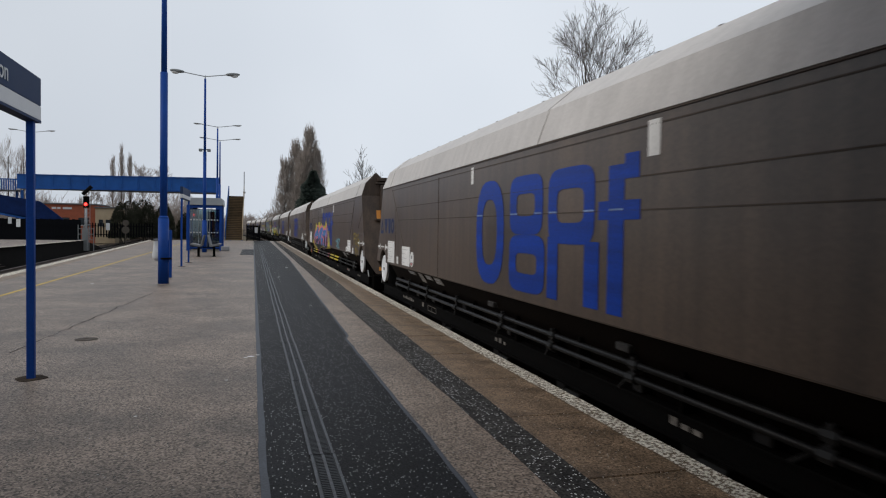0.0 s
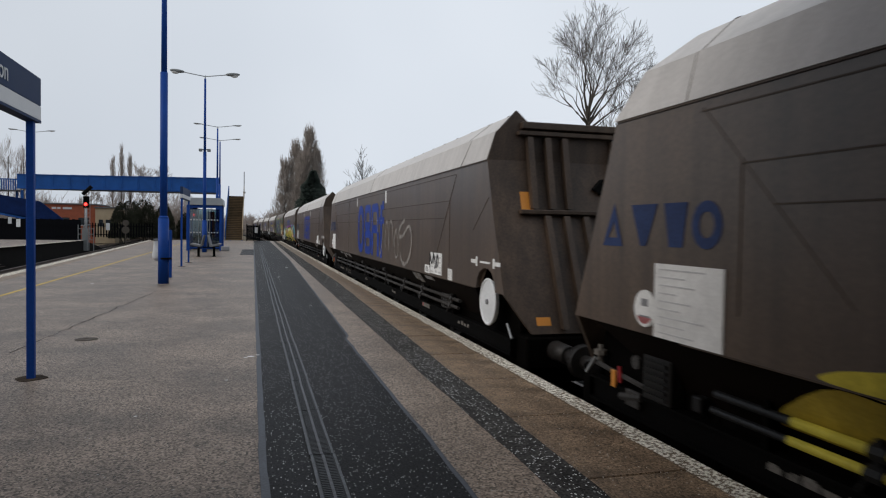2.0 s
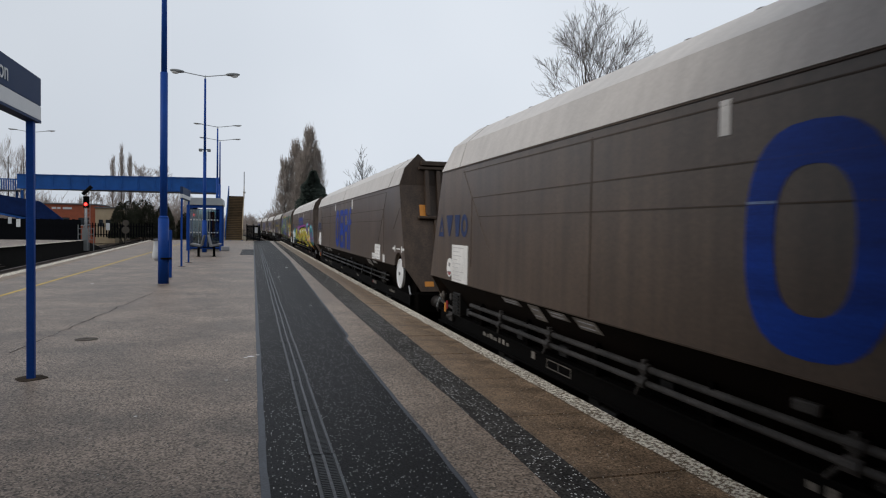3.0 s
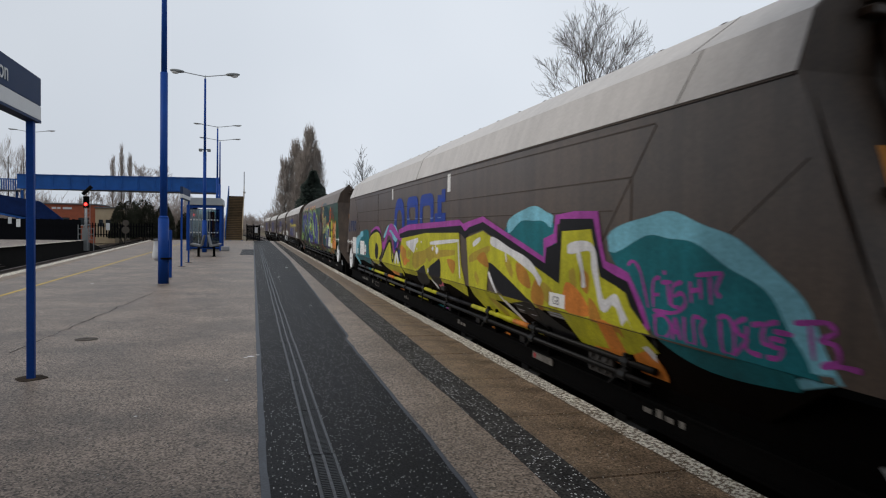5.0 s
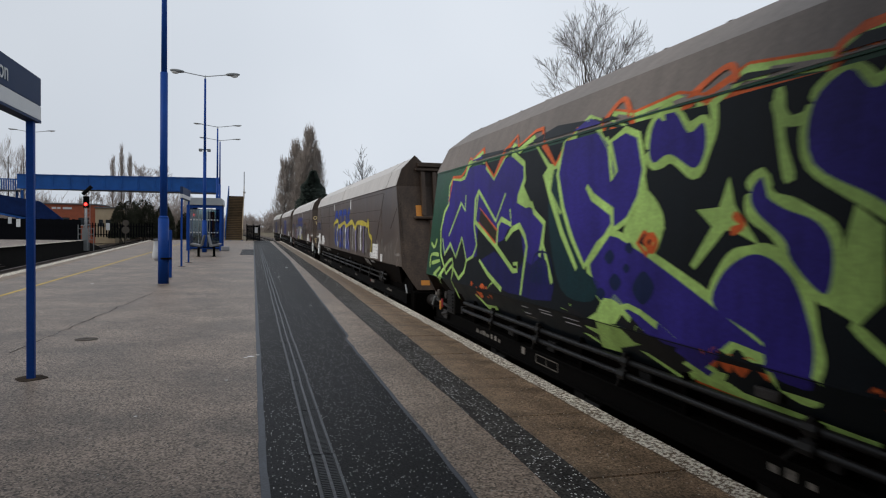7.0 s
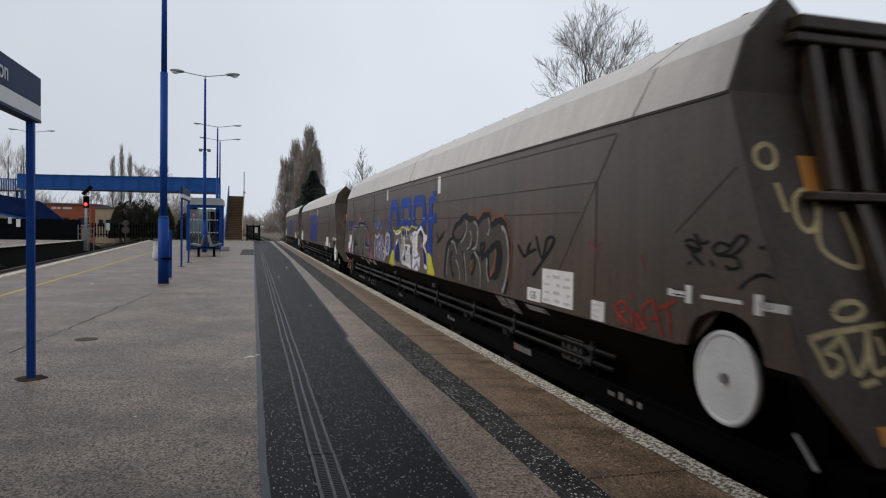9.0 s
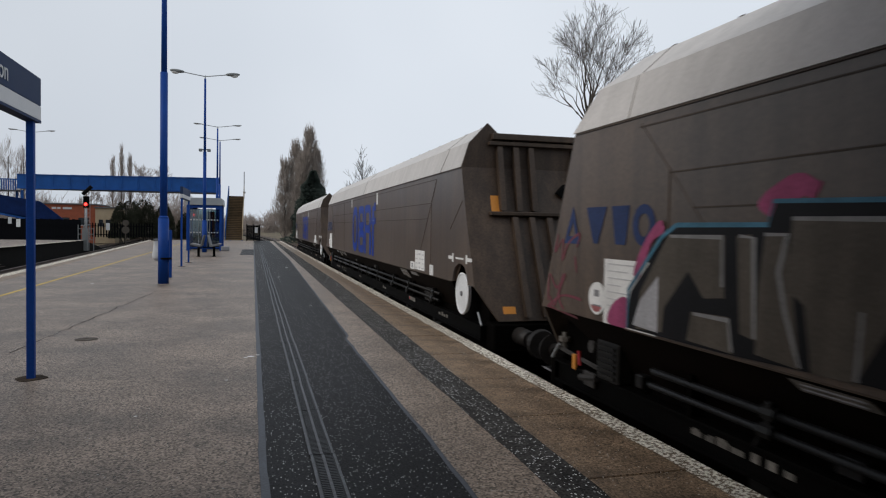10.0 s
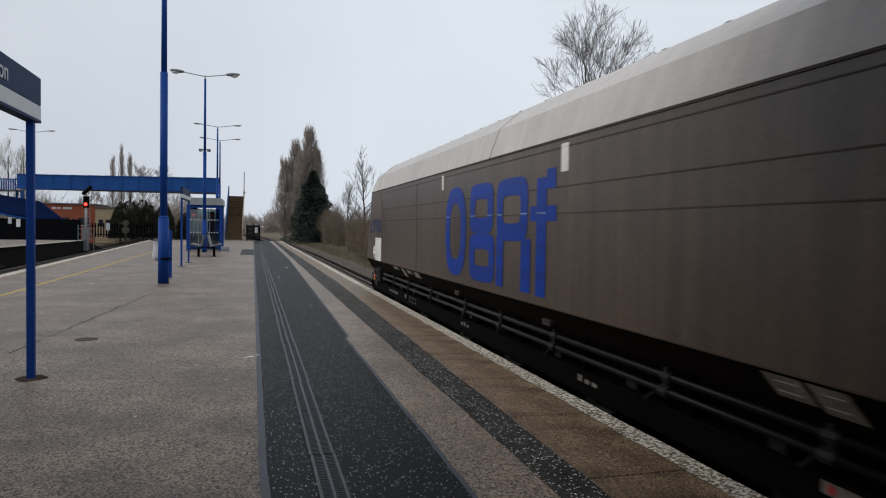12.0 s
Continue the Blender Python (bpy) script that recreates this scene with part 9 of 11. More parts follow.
blob(5, "graffiti_fill", G_DUSK, 3, [(-2.89, 2.3), (-2.65, 2.23), (-2.41, 1.99), (-2.33, 1.86), (-1.96, 1.76), (-2.09, 1.66), (-1.9, 1.49), (-1.79, 1.04), (-1.81, 0.6), (-2.22, 0.4), (-2.99, 0.47), (-3.27, 0.71), (-3.38, 1.16), (-3.23, 1.43), (-2.99, 1.58), (-3.08, 1.72), (-2.83, 1.89), (-2.77, 2.17)])
blob(5, "graffiti_fill", G_BLACK, 4, [(-2.09, 1.66), (-2.4, 1.71), (-2.94, 1.65), (-3.1, 1.27), (-2.98, 0.81), (-2.51, 0.67), (-2.06, 0.96), (-2.01, 1.44)])
blob(5, "graffiti_fill", G_MAUVE, 5, [(-2.34, 1.56), (-2.72, 1.52), (-2.81, 1.29), (-2.68, 1.06), (-2.46, 0.98), (-2.28, 1.11), (-2.22, 1.35)])
blob(5, "graffiti_fill", G_BLACK, 5, [(-2.15, 1.84), (-2.5, 1.87), (-2.78, 1.8), (-2.77, 1.72), (-2.34, 1.74)])
stroke(5, "graffiti_line", G_EMBER, 3, 0.04, [(-3.04, 2.01), (-2.95, 1.86), (-2.98, 1.71)])
stroke(5, "graffiti_line", G_EMBER, 3, 0.04, [(-3.17, 1.88), (-3.01, 1.79), (-2.98, 1.65)])
stroke(5, "graffiti_glow", G_EMBER, 2, 0.29, [(-3.63, 1.89), (-3.5, 2.02), (-3.3, 1.97), (-3.28, 1.73), (-3.57, 1.56), (-3.64, 1.36), (-3.46, 1.25), (-3.31, 1.39)])
stroke(5, "graffiti_edge", G_LEAF, 3, 0.23, [(-3.63, 1.89), (-3.5, 2.02), (-3.3, 1.97), (-3.28, 1.73), (-3.57, 1.56), (-3.64, 1.36), (-3.46, 1.25), (-3.31, 1.39)])
stroke(5, "graffiti_fill", G_MAUVE, 4, 0.13, [(-3.63, 1.89), (-3.5, 2.02), (-3.3, 1.97), (-3.28, 1.73), (-3.57, 1.56), (-3.64, 1.36), (-3.46, 1.25), (-3.31, 1.39)])
stroke(5, "graffiti_glow", G_EMBER, 2, 0.3, [(-3.86, 1.12), (-3.88, 1.64), (-4.08, 1.34), (-4.3, 1.64), (-4.3, 1.21)])
stroke(5, "graffiti_edge", G_LEAF, 3, 0.24, [(-3.86, 1.12), (-3.88, 1.64), (-4.08, 1.34), (-4.3, 1.64), (-4.3, 1.21)])
stroke(5, "graffiti_fill", G_MAUVE, 4, 0.14, [(-3.86, 1.12), (-3.88, 1.64), (-4.08, 1.34), (-4.3, 1.64), (-4.3, 1.21)])
stroke(5, "graffiti_glow", G_EMBER, 2, 0.26, [(-4.38, 1.13), (-4.53, 1.05), (-4.58, 1.33)])
stroke(5, "graffiti_edge", G_LEAF, 3, 0.2, [(-4.38, 1.13), (-4.53, 1.05), (-4.58, 1.33)])
stroke(5, "graffiti_fill", G_VIOLET, 4, 0.1, [(-4.38, 1.13), (-4.53, 1.05), (-4.58, 1.33)])
stroke(5, "graffiti_glow", G_EMBER, 2, 0.3, [(-4.7, 1.39), (-4.93, 1.22), (-4.91, 0.99), (-5.03, 0.94), (-5.09, 1.09), (-5.06, 1.34), (-5.26, 1.37), (-5.38, 1.3), (-5.52, 1.29), (-5.59, 1.17), (-5.46, 1.07), (-5.69, 0.85), (-5.55, 0.63), (-5.36, 0.85), (-5.26, 0.94), (-5.17, 0.71), (-5.0, 0.6), (-4.75, 0.7), (-4.66, 1.0), (-4.73, 1.18), (-4.7, 1.39)])
stroke(5, "graffiti_edge", G_LEAF, 3, 0.2, [(-4.7, 1.39), (-4.93, 1.22), (-4.91, 0.99), (-5.03, 0.94), (-5.09, 1.09), (-5.06, 1.34), (-5.26, 1.37), (-5.38, 1.3), (-5.52, 1.29), (-5.59, 1.17), (-5.46, 1.07), (-5.69, 0.85), (-5.55, 0.63), (-5.36, 0.85), (-5.26, 0.94), (-5.17, 0.71), (-5.0, 0.6), (-4.75, 0.7), (-4.66, 1.0), (-4.73, 1.18), (-4.7, 1.39)])
blob(5, "graffiti_fill", G_VIOLET, 4, [(-4.7, 1.39), (-4.93, 1.22), (-4.91, 0.99), (-5.03, 0.94), (-5.09, 1.09), (-5.06, 1.34), (-5.26, 1.37), (-5.38, 1.3), (-5.52, 1.29), (-5.59, 1.17), (-5.46, 1.07), (-5.69, 0.85), (-5.55, 0.63), (-5.36, 0.85), (-5.26, 0.94), (-5.17, 0.71), (-5.0, 0.6), (-4.75, 0.7), (-4.66, 1.0), (-4.73, 1.18)])
blob(5, "graffiti_fill", G_MAUVE, 5, [(-5.28, 1.08), (-5.32, 1.12), (-5.37, 1.08), (-5.33, 1.04)])
blob(5, "graffiti_fill", G_MAUVE, 5, [(-5.41, 0.83), (-5.47, 0.9), (-5.54, 0.85), (-5.48, 0.78)])
blob(5, "graffiti_fill", G_MAUVE, 5, [(-5.52, 0.91), (-5.55, 0.94), (-5.58, 0.92), (-5.56, 0.88)])
blob(5, "graffiti_fill", G_MAUVE, 5, [(-5.38, 0.96), (-5.41, 0.99), (-5.44, 0.96), (-5.41, 0.93)])
stroke(5, "graffiti_line", G_OCHRE, 6, 0.025, [(-4.45, 1.58), (-4.53, 1.62), (-4.64, 1.55), (-4.59, 1.42), (-4.48, 1.47)])
stroke(5, "graffiti_line", G_OCHRE, 6, 0.025, [(-4.26, 1.08), (-4.33, 0.97), (-4.43, 0.99)])
stroke(5, "graffiti_line", G_EMBER, 2, 0.045, [(-3.27, 0.71), (-3.36, 0.56), (-3.43, 0.71), (-3.52, 0.57), (-3.59, 0.71), (-3.69, 0.57), (-3.78, 0.68), (-3.8, 0.54)])
stroke(5, "graffiti_line", G_LEAF, 5, 0.05, [(7.94, 0.59), (7.11, 0.96), (7.21, 0.45)])
stroke(5, "graffiti_line", G_BLACK, 5, 0.05, [(-6.0, 1.21), (-6.15, 1.27), (-6.25, 1.25)])
stroke(5, "graffiti_line", G_BLACK, 5, 0.05, [(-6.11, 1.04), (-6.2, 1.07), (-6.26, 1.04)])
stroke(5, "graffiti_line", G_EMBER, 4, 0.055, [(-5.93, 2.01), (-5.97, 2.04), (-6.1, 2.0), (-6.17, 1.93), (-6.12, 1.9), (-6.0, 1.94), (-5.93, 2.01)])
stroke(5, "graffiti_line", G_EMBER, 4, 0.055, [(-5.67, 1.95), (-5.7, 1.79), (-5.79, 1.72), (-5.87, 1.75), (-5.8, 1.89), (-5.81, 1.98), (-5.88, 1.95), (-5.85, 1.9)])
stroke(5, "graffiti_line", G_EMBER, 4, 0.055, [(-5.87, 1.75), (-5.91, 1.85), (-5.98, 1.72), (-5.85, 1.72), (-6.08, 1.69)])
stroke(5, "graffiti_line", G_EMBER, 4, 0.055, [(-6.22, 1.82), (-6.13, 1.84), (-6.08, 1.77), (-6.15, 1.69), (-6.17, 1.62)])
stroke(5, "graffiti_line", G_EMBER, 4, 0.055, [(-5.73, 1.68), (-5.88, 1.66), (-5.61, 1.56), (-5.96, 1.58)])
stroke(5, "graffiti_line", G_EMBER, 4, 0.055, [(-5.81, 1.67), (-5.81, 1.49)])
blob(5, "graffiti_fill", G_MOSS, 1, [(-6.06, 0.67), (-5.99, 1.28), (-6.04, 1.58), (-6.16, 1.70), (-6.36, 1.67), (-6.54, 1.60), (-6.70, 1.67), (-6.88, 1.60), (-6.98, 1.65), (-7.11, 1.57), (-7.32, 1.58), (-7.41, 1.65), (-7.55, 1.61), (-7.62, 1.49), (-7.66, 0.69), (-7.42, 0.64), (-6.75, 0.62), (-6.23, 0.60)])
blob(5, "graffiti_fill", G_LIME, 2, [(-6.16, 0.64), (-6.10, 1.25), (-6.13, 1.54), (-6.22, 1.61), (-6.39, 1.58), (-6.53, 1.52), (-6.67, 1.47), (-6.81, 1.18), (-6.78, 0.90), (-6.75, 0.65), (-6.50, 0.64)])
blob(5, "graffiti_fill", G_AMBER, 3, [(-6.61, 0.62), (-6.66, 1.02), (-6.58, 1.30), (-6.64, 1.49), (-6.75, 1.56), (-6.90, 1.51), (-7.02, 1.57), (-7.12, 1.49), (-7.29, 1.53), (-7.41, 1.58), (-7.53, 1.56), (-7.60, 1.44), (-7.65, 0.71), (-7.42, 0.65), (-7.00, 0.62)])
blob(5, "graffiti_fill", G_ORANGE, 4, [(-6.79, 0.63), (-6.86, 0.97), (-6.81, 1.27), (-6.91, 1.45), (-7.04, 1.51), (-7.19, 1.46), (-7.32, 1.49), (-7.44, 1.53), (-7.56, 1.47), (-7.62, 1.27), (-7.65, 0.71), (-7.39, 0.66), (-7.04, 0.63)])
blob(5, "graffiti_fill", G_PEACH, 5, [(-7.21, 1.29), (-7.26, 1.43), (-7.38, 1.49), (-7.50, 1.48), (-7.61, 1.39), (-7.64, 0.92), (-7.53, 0.90), (-7.41, 0.92), (-7.31, 1.02), (-7.24, 1.15)])
stroke(5, "graffiti_line", G_BLACK, 6, 0.035, [(-6.10, 1.33), (-6.21, 1.29)])
stroke(5, "graffiti_line", G_BLACK, 6, 0.03, [(-6.36, 1.24), (-6.67, 1.32)])
stroke(5, "graffiti_line", G_BLACK, 6, 0.03, [(-6.50, 1.26), (-6.54, 1.15)])
stroke(5, "graffiti_line", G_BLACK, 6, 0.03, [(-6.62, 1.31), (-6.66, 1.17)])
stroke(5, "graffiti_line", G_BLACK, 6, 0.03, [(-6.72, 1.30), (-6.73, 1.16)])
stroke(5, "graffiti_line", G_BLACK, 6, 0.025, [(-6.65, 1.24), (-6.72, 1.25)])
stroke(5, "graffiti_line", G_BLACK, 6, 0.03, [(-6.87, 1.32), (-6.80, 1.30), (-6.82, 1.17), (-6.92, 1.20)])
stroke(5, "graffiti_line", G_BLACK, 6, 0.025, [(-6.81, 1.24), (-6.88, 1.25)])
stroke(5, "graffiti_line", G_BLACK, 6, 0.03, [(-6.24, 1.05), (-6.16, 1.06), (-6.19, 0.94), (-6.31, 0.91)])
stroke(5, "graffiti_line", G_BLACK, 6, 0.035, [(-6.55, 1.07), (-6.44, 1.04), (-6.47, 0.93), (-6.58, 0.94)])
stroke(5, "graffiti_line", G_BLACK, 6, 0.03, [(-6.66, 1.09), (-6.69, 0.92)])
stroke(5, "graffiti_line", G_BLACK, 6, 0.03, [(-6.77, 1.12), (-6.79, 0.95)])
stroke(5, "graffiti_line", G_BLACK, 6, 0.025, [(-6.67, 1.01), (-6.78, 1.03)])
stroke(5, "graffiti_line", G_BLACK, 6, 0.03, [(-6.92, 1.11), (-6.85, 1.10), (-6.86, 0.95), (-6.95, 0.97)])
stroke(5, "graffiti_line", G_BLACK, 6, 0.025, [(-6.86, 1.03), (-6.93, 1.05)])
stroke(5, "graffiti_line", G_BLACK, 6, 0.03, [(-6.99, 0.96), (-6.99, 1.10), (-7.04, 1.02), (-7.09, 1.13), (-7.11, 0.97)])
stroke(5, "graffiti_line", G_BLACK, 6, 0.03, [(-7.16, 1.12), (-7.17, 0.97)])
stroke(5, "graffiti_line", G_BLACK, 6, 0.035, [(-7.29, 1.12), (-7.22, 1.10), (-7.24, 1.04), (-7.30, 1.02), (-7.28, 0.96), (-7.21, 0.96)])
stroke(5, "graffiti_line", G_BLACK, 6, 0.035, [(-7.34, 1.11), (-7.45, 1.04), (-7.55, 1.11)])
stroke(5, "graffiti_line", G_BLACK, 6, 0.035, [(-7.45, 1.04), (-7.47, 0.94), (-7.41, 0.95)])
stroke(5, "graffiti_line", G_BLACK, 6, 0.035, [(-6.87, 0.87), (-6.99, 0.90), (-6.95, 0.81), (-7.04, 0.71)])
stroke(5, "graffiti_line", G_BLACK, 6, 0.035, [(-6.74, 1.40), (-6.81, 1.33), (-6.95, 1.35), (-6.98, 1.39)])
stroke(5, "graffiti_line", G_BLACK, 6, 0.035, [(-6.95, 1.34), (-7.00, 1.22)])
stroke(5, "graffiti_line", G_BLACK, 6, 0.035, [(-7.32, 1.24), (-7.42, 1.32), (-7.45, 1.38)])
stroke(5, "graffiti_line", G_BLACK, 6, 0.035, [(-7.42, 1.32), (-7.54, 1.25), (-7.63, 1.20)])
stroke(5, "graffiti_line", G_EMBERDULL, 4, 0.05, [(-6.64, 2.01), (-6.70, 1.86), (-6.68, 1.77), (-6.83, 1.70), (-6.98, 1.62), (-7.03, 1.54)])
stroke(5, "graffiti_line", G_EMBERDULL, 4, 0.05, [(-6.66, 1.73), (-6.73, 1.61), (-6.84, 1.51)])

# wagon with the faded panel
stroke(6, "graffiti_line", G_CHALK, 2, 0.0935664, [(1.7, 1.42), (1.99, 1.11), (1.85, 0.8)])
stroke(6, "graffiti_line", G_GREY, 3, 0.13805, [(1.33, 1.4), (1.41, 1.12), (1.37, 0.65)])
stroke(6, "graffiti_line", G_WHITE, 4, 0.0689931, [(0.97, 1.38), (1.26, 1.12), (1.03, 0.77)])
stroke(6, "graffiti_line", G_CHALK, 2, 0.138732, [(0.63, 1.32), (0.7, 1.13), (0.69, 0.67)])
stroke(6, "graffiti_line", G_LILAC, 3, 0.130508, [(0.3, 1.41), (0.36, 1.13), (0.03, 0.72)])
stroke(6, "graffiti_line", G_BLACK, 4, 0.123887, [(-0.01, 1.44), (0.13, 1.14), (0.05, 0.71)])
stroke(6, "graffiti_line", G_CHALK, 2, 0.152805, [(-0.32, 1.39), (-0.27, 1.14), (-0.42, 0.81)])
stroke(6, "graffiti_line", G_GREY, 3, 0.11296, [(-0.62, 1.41), (-0.58, 1.15), (-0.86, 0.68)])
stroke(6, "graffiti_line", G_WHITE, 4, 0.11588, [(-0.91, 1.38), (-0.76, 1.15), (-0.84, 0.75)])
stroke(6, "graffiti_line", G_CHALK, 2, 0.0547562, [(-1.18, 1.41), (-0.95, 1.15), (-1.32, 0.69)])
stroke(6, "graffiti_line", G_LILAC, 3, 0.101836, [(-1.45, 1.41), (-1.29, 1.16), (-1.73, 0.75)])
stroke(6, "graffiti_line", G_BLACK, 4, 0.0722938, [(-1.71, 1.42), (-1.62, 1.16), (-1.7, 0.75)])
stroke(6, "graffiti_line", G_CHALK, 2, 0.0852736, [(-1.97, 1.4), (-1.86, 1.16), (-2.19, 0.71)])
stroke(6, "graffiti_line", G_GREY, 3, 0.0751756, [(-2.21, 1.43), (-2.15, 1.17), (-2.32, 0.81)])
stroke(6, "graffiti_line", G_WHITE, 4, 0.0695294, [(-2.45, 1.42), (-2.33, 1.17), (-2.36, 0.77)])
stroke(6, "graffiti_line", G_CHALK, 2, 0.155021, [(-2.68, 1.36), (-2.62, 1.17), (-2.91, 0.7)])
stroke(6, "graffiti_line", G_LILAC, 3, 0.156261, [(-2.9, 1.44), (-2.85, 1.18), (-2.94, 0.78)])
stroke(6, "graffiti_line", G_BLACK, 4, 0.139972, [(-3.13, 1.33), (-2.98, 1.18), (-3.09, 0.73)])
stroke(6, "graffiti_line", G_CHALK, 2, 0.0919798, [(-3.33, 1.39), (-3.32, 1.18), (-3.35, 0.8)])
stroke(6, "graffiti_line", G_GREY, 3, 0.0686524, [(-3.54, 1.44), (-3.49, 1.19), (-3.56, 0.81)])
stroke(6, "graffiti_line", G_WHITE, 4, 0.157992, [(-3.74, 1.41), (-3.63, 1.19), (-3.72, 0.8)])
stroke(6, "graffiti_line", G_CHALK, 2, 0.0685537, [(-3.93, 1.43), (-3.87, 1.19), (-3.89, 0.81)])
stroke(6, "graffiti_line", G_LILAC, 3, 0.0773965, [(-4.12, 1.44), (-4.12, 1.2), (-4.08, 0.75)])
stroke(6, "graffiti_line", G_BLACK, 4, 0.0950253, [(-4.31, 1.38), (-4.3, 1.2), (-4.37, 0.72)])
stroke(6, "graffiti_line", G_CHALK, 2, 0.0540556, [(-4.49, 1.41), (-4.39, 1.2), (-4.48, 0.76)])
stroke(6, "graffiti_line", G_GREY, 3, 0.104844, [(-4.67, 1.34), (-4.51, 1.2), (-4.67, 0.71)])
stroke(6, "graffiti_line", G_YELLOW, 6, 0.11, [(2.1, 1.38), (1.87, 1.5), (1.01, 1.56), (0.77, 1.38), (-0.54, 1.5), (-1.01, 1.4), (-2.13, 1.51), (-2.77, 1.34), (-3.11, 1.48), (-4.19, 1.46), (-4.69, 1.42), (-4.79, 1.53), (-4.96, 1.22), (-5.31, 1.09), (-5.14, 0.68)])
stroke(6, "graffiti_line", G_CHALK, 1, 0.045, [(-5.82, 0.77), (-5.84, 0.94), (-6.05, 0.85), (-6.23, 1.02), (-6.2, 0.72)])
stroke(6, "graffiti_line", G_CHALK, 1, 0.045, [(-6.42, 0.8), (-6.56, 1.15), (-6.7, 0.75)])
stroke(6, "graffiti_line", G_CHALK, 1, 0.045, [(-6.82, 0.88), (-6.95, 0.98), (-7.03, 0.71)])
stroke(6, "graffiti_line", G_CHALK, 1, 0.045, [(-7.25, 1.05), (-7.31, 0.7), (-7.55, 1.09), (-7.63, 0.69)])
stroke(6, "graffiti_line", G_CHALK, 1, 0.045, [(-7.89, 1.01), (-7.85, 0.73)])
stroke(6, "graffiti_line", G_CHALK, 1, 0.045, [(-8.14, 1.18), (-7.92, 0.88), (-8.31, 0.87), (-8.24, 0.68), (-8.07, 0.69), (-8.16, 0.81)])
stroke(6, "graffiti_line", G_CHALK, 1, 0.045, [(-5.95, 1.11), (-6.19, 0.95)])
stroke(6, "graffiti_line", G_CHALK, 1, 0.045, [(4.51, 1.04), (3.87, 0.76)])

# wagon with white and grey pieces
blob(7, "graffiti_fill", G_LIME, 2, [(1.78, 0.65), (1.47, 0.94), (1.23, 0.9), (1.06, 0.7)])
blob(7, "graffiti_fill", G_LIME, 2, [(-1.19, 0.68), (-1.2, 0.97), (-1.41, 0.96), (-1.51, 0.85), (-1.63, 0.68)])
blob(7, "graffiti_fill", G_TAUPE, 3, [(1.23, 0.68), (1.32, 0.90), (1.25, 1.15), (1.34, 1.32), (0.98, 1.28), (0.78, 1.33), (0.60, 1.35), (0.26, 1.38), (0.03, 1.34), (-0.19, 1.30), (-0.38, 1.34), (-0.53, 1.34), (-0.71, 1.40), (-0.84, 1.35), (-1.01, 1.22), (-1.15, 1.23), (-1.02, 1.10), (-1.11, 1.00), (-1.23, 0.81), (-1.19, 0.69), (-0.80, 0.68), (-0.21, 0.68), (0.56, 0.69)])
blob(7, "graffiti_fill", G_INK, 4, [(0.59, 1.31), (0.46, 1.27), (0.48, 1.09), (0.59, 1.13)])
blob(7, "graffiti_fill", G_INK, 4, [(1.18, 0.96), (0.97, 1.11), (0.82, 1.03), (0.76, 0.76), (1.23, 0.78)])
blob(7, "graffiti_fill", G_INK, 4, [(0.49, 0.92), (-0.06, 1.01), (-0.14, 0.86), (0.15, 0.81), (0.44, 0.80)])
blob(7, "graffiti_fill", G_INK, 4, [(-0.58, 1.31), (-0.72, 1.36), (-0.84, 1.31), (-0.97, 1.21), (-0.90, 1.14), (-0.82, 1.23), (-0.64, 1.26)])
blob(7, "graffiti_fill", G_INK, 4, [(-0.93, 1.08), (-1.07, 1.03), (-1.16, 0.92), (-1.14, 0.82), (-0.99, 0.81), (-0.96, 0.95)])
blob(7, "graffiti_fill", G_INK, 4, [(0.38, 1.31), (0.06, 1.32), (0.02, 1.24), (0.33, 1.27)])
blob(7, "graffiti_fill", G_WHITE, 5, [(-0.05, 1.20), (-0.25, 1.30), (-0.50, 1.31), (-0.58, 1.26), (-0.54, 1.08), (-0.60, 0.98), (-0.73, 0.96), (-0.74, 0.80), (-0.66, 0.69), (-0.34, 0.68), (-0.21, 0.72), (-0.23, 0.95), (-0.13, 1.09)])
stroke(7, "graffiti_line", G_LILAC, 6, 0.05, [(1.26, 1.30), (1.19, 1.18), (1.29, 0.90), (1.23, 0.68)])
stroke(7, "graffiti_line", G_LILAC, 6, 0.05, [(1.19, 1.05), (0.98, 1.16), (0.82, 1.03), (0.76, 0.76)])
stroke(7, "graffiti_line", G_LILAC, 6, 0.05, [(0.42, 1.33), (0.30, 1.38), (0.10, 1.36), (0.02, 1.24), (-0.19, 1.25), (-0.13, 1.13), (-0.20, 1.06), (-0.14, 0.86), (-0.07, 0.72)])
stroke(7, "graffiti_line", G_LILAC, 6, 0.06, [(-0.78, 1.08), (-1.02, 1.10), (-1.11, 1.03), (-1.20, 0.89), (-1.21, 0.77), (-1.19, 0.69)])
stroke(7, "graffiti_line", G_LILAC, 6, 0.03, [(-0.91, 0.98), (-0.96, 0.89), (-0.99, 0.80)])
stroke(7, "graffiti_line", G_LILAC, 6, 0.05, [(-0.28, 0.66), (-0.52, 0.78), (-0.69, 0.70)])
stroke(7, "graffiti_line", G_LILAC, 6, 0.04, [(-0.30, 0.88), (-0.46, 0.88), (-0.71, 0.94)])
stroke(7, "graffiti_line", G_LILAC, 6, 0.05, [(-0.54, 1.05), (-0.62, 0.97), (-0.73, 0.93)])
stroke(7, "graffiti_line", G_WHITE, 7, 0.04, [(1.34, 1.32), (1.09, 1.25), (0.69, 1.31)])
stroke(7, "graffiti_line", G_WHITE, 7, 0.04, [(0.64, 1.26), (0.58, 1.04), (0.61, 0.73)])
stroke(7, "graffiti_line", G_WHITE, 7, 0.04, [(0.49, 1.05), (0.24, 1.07), (-0.06, 1.05)])
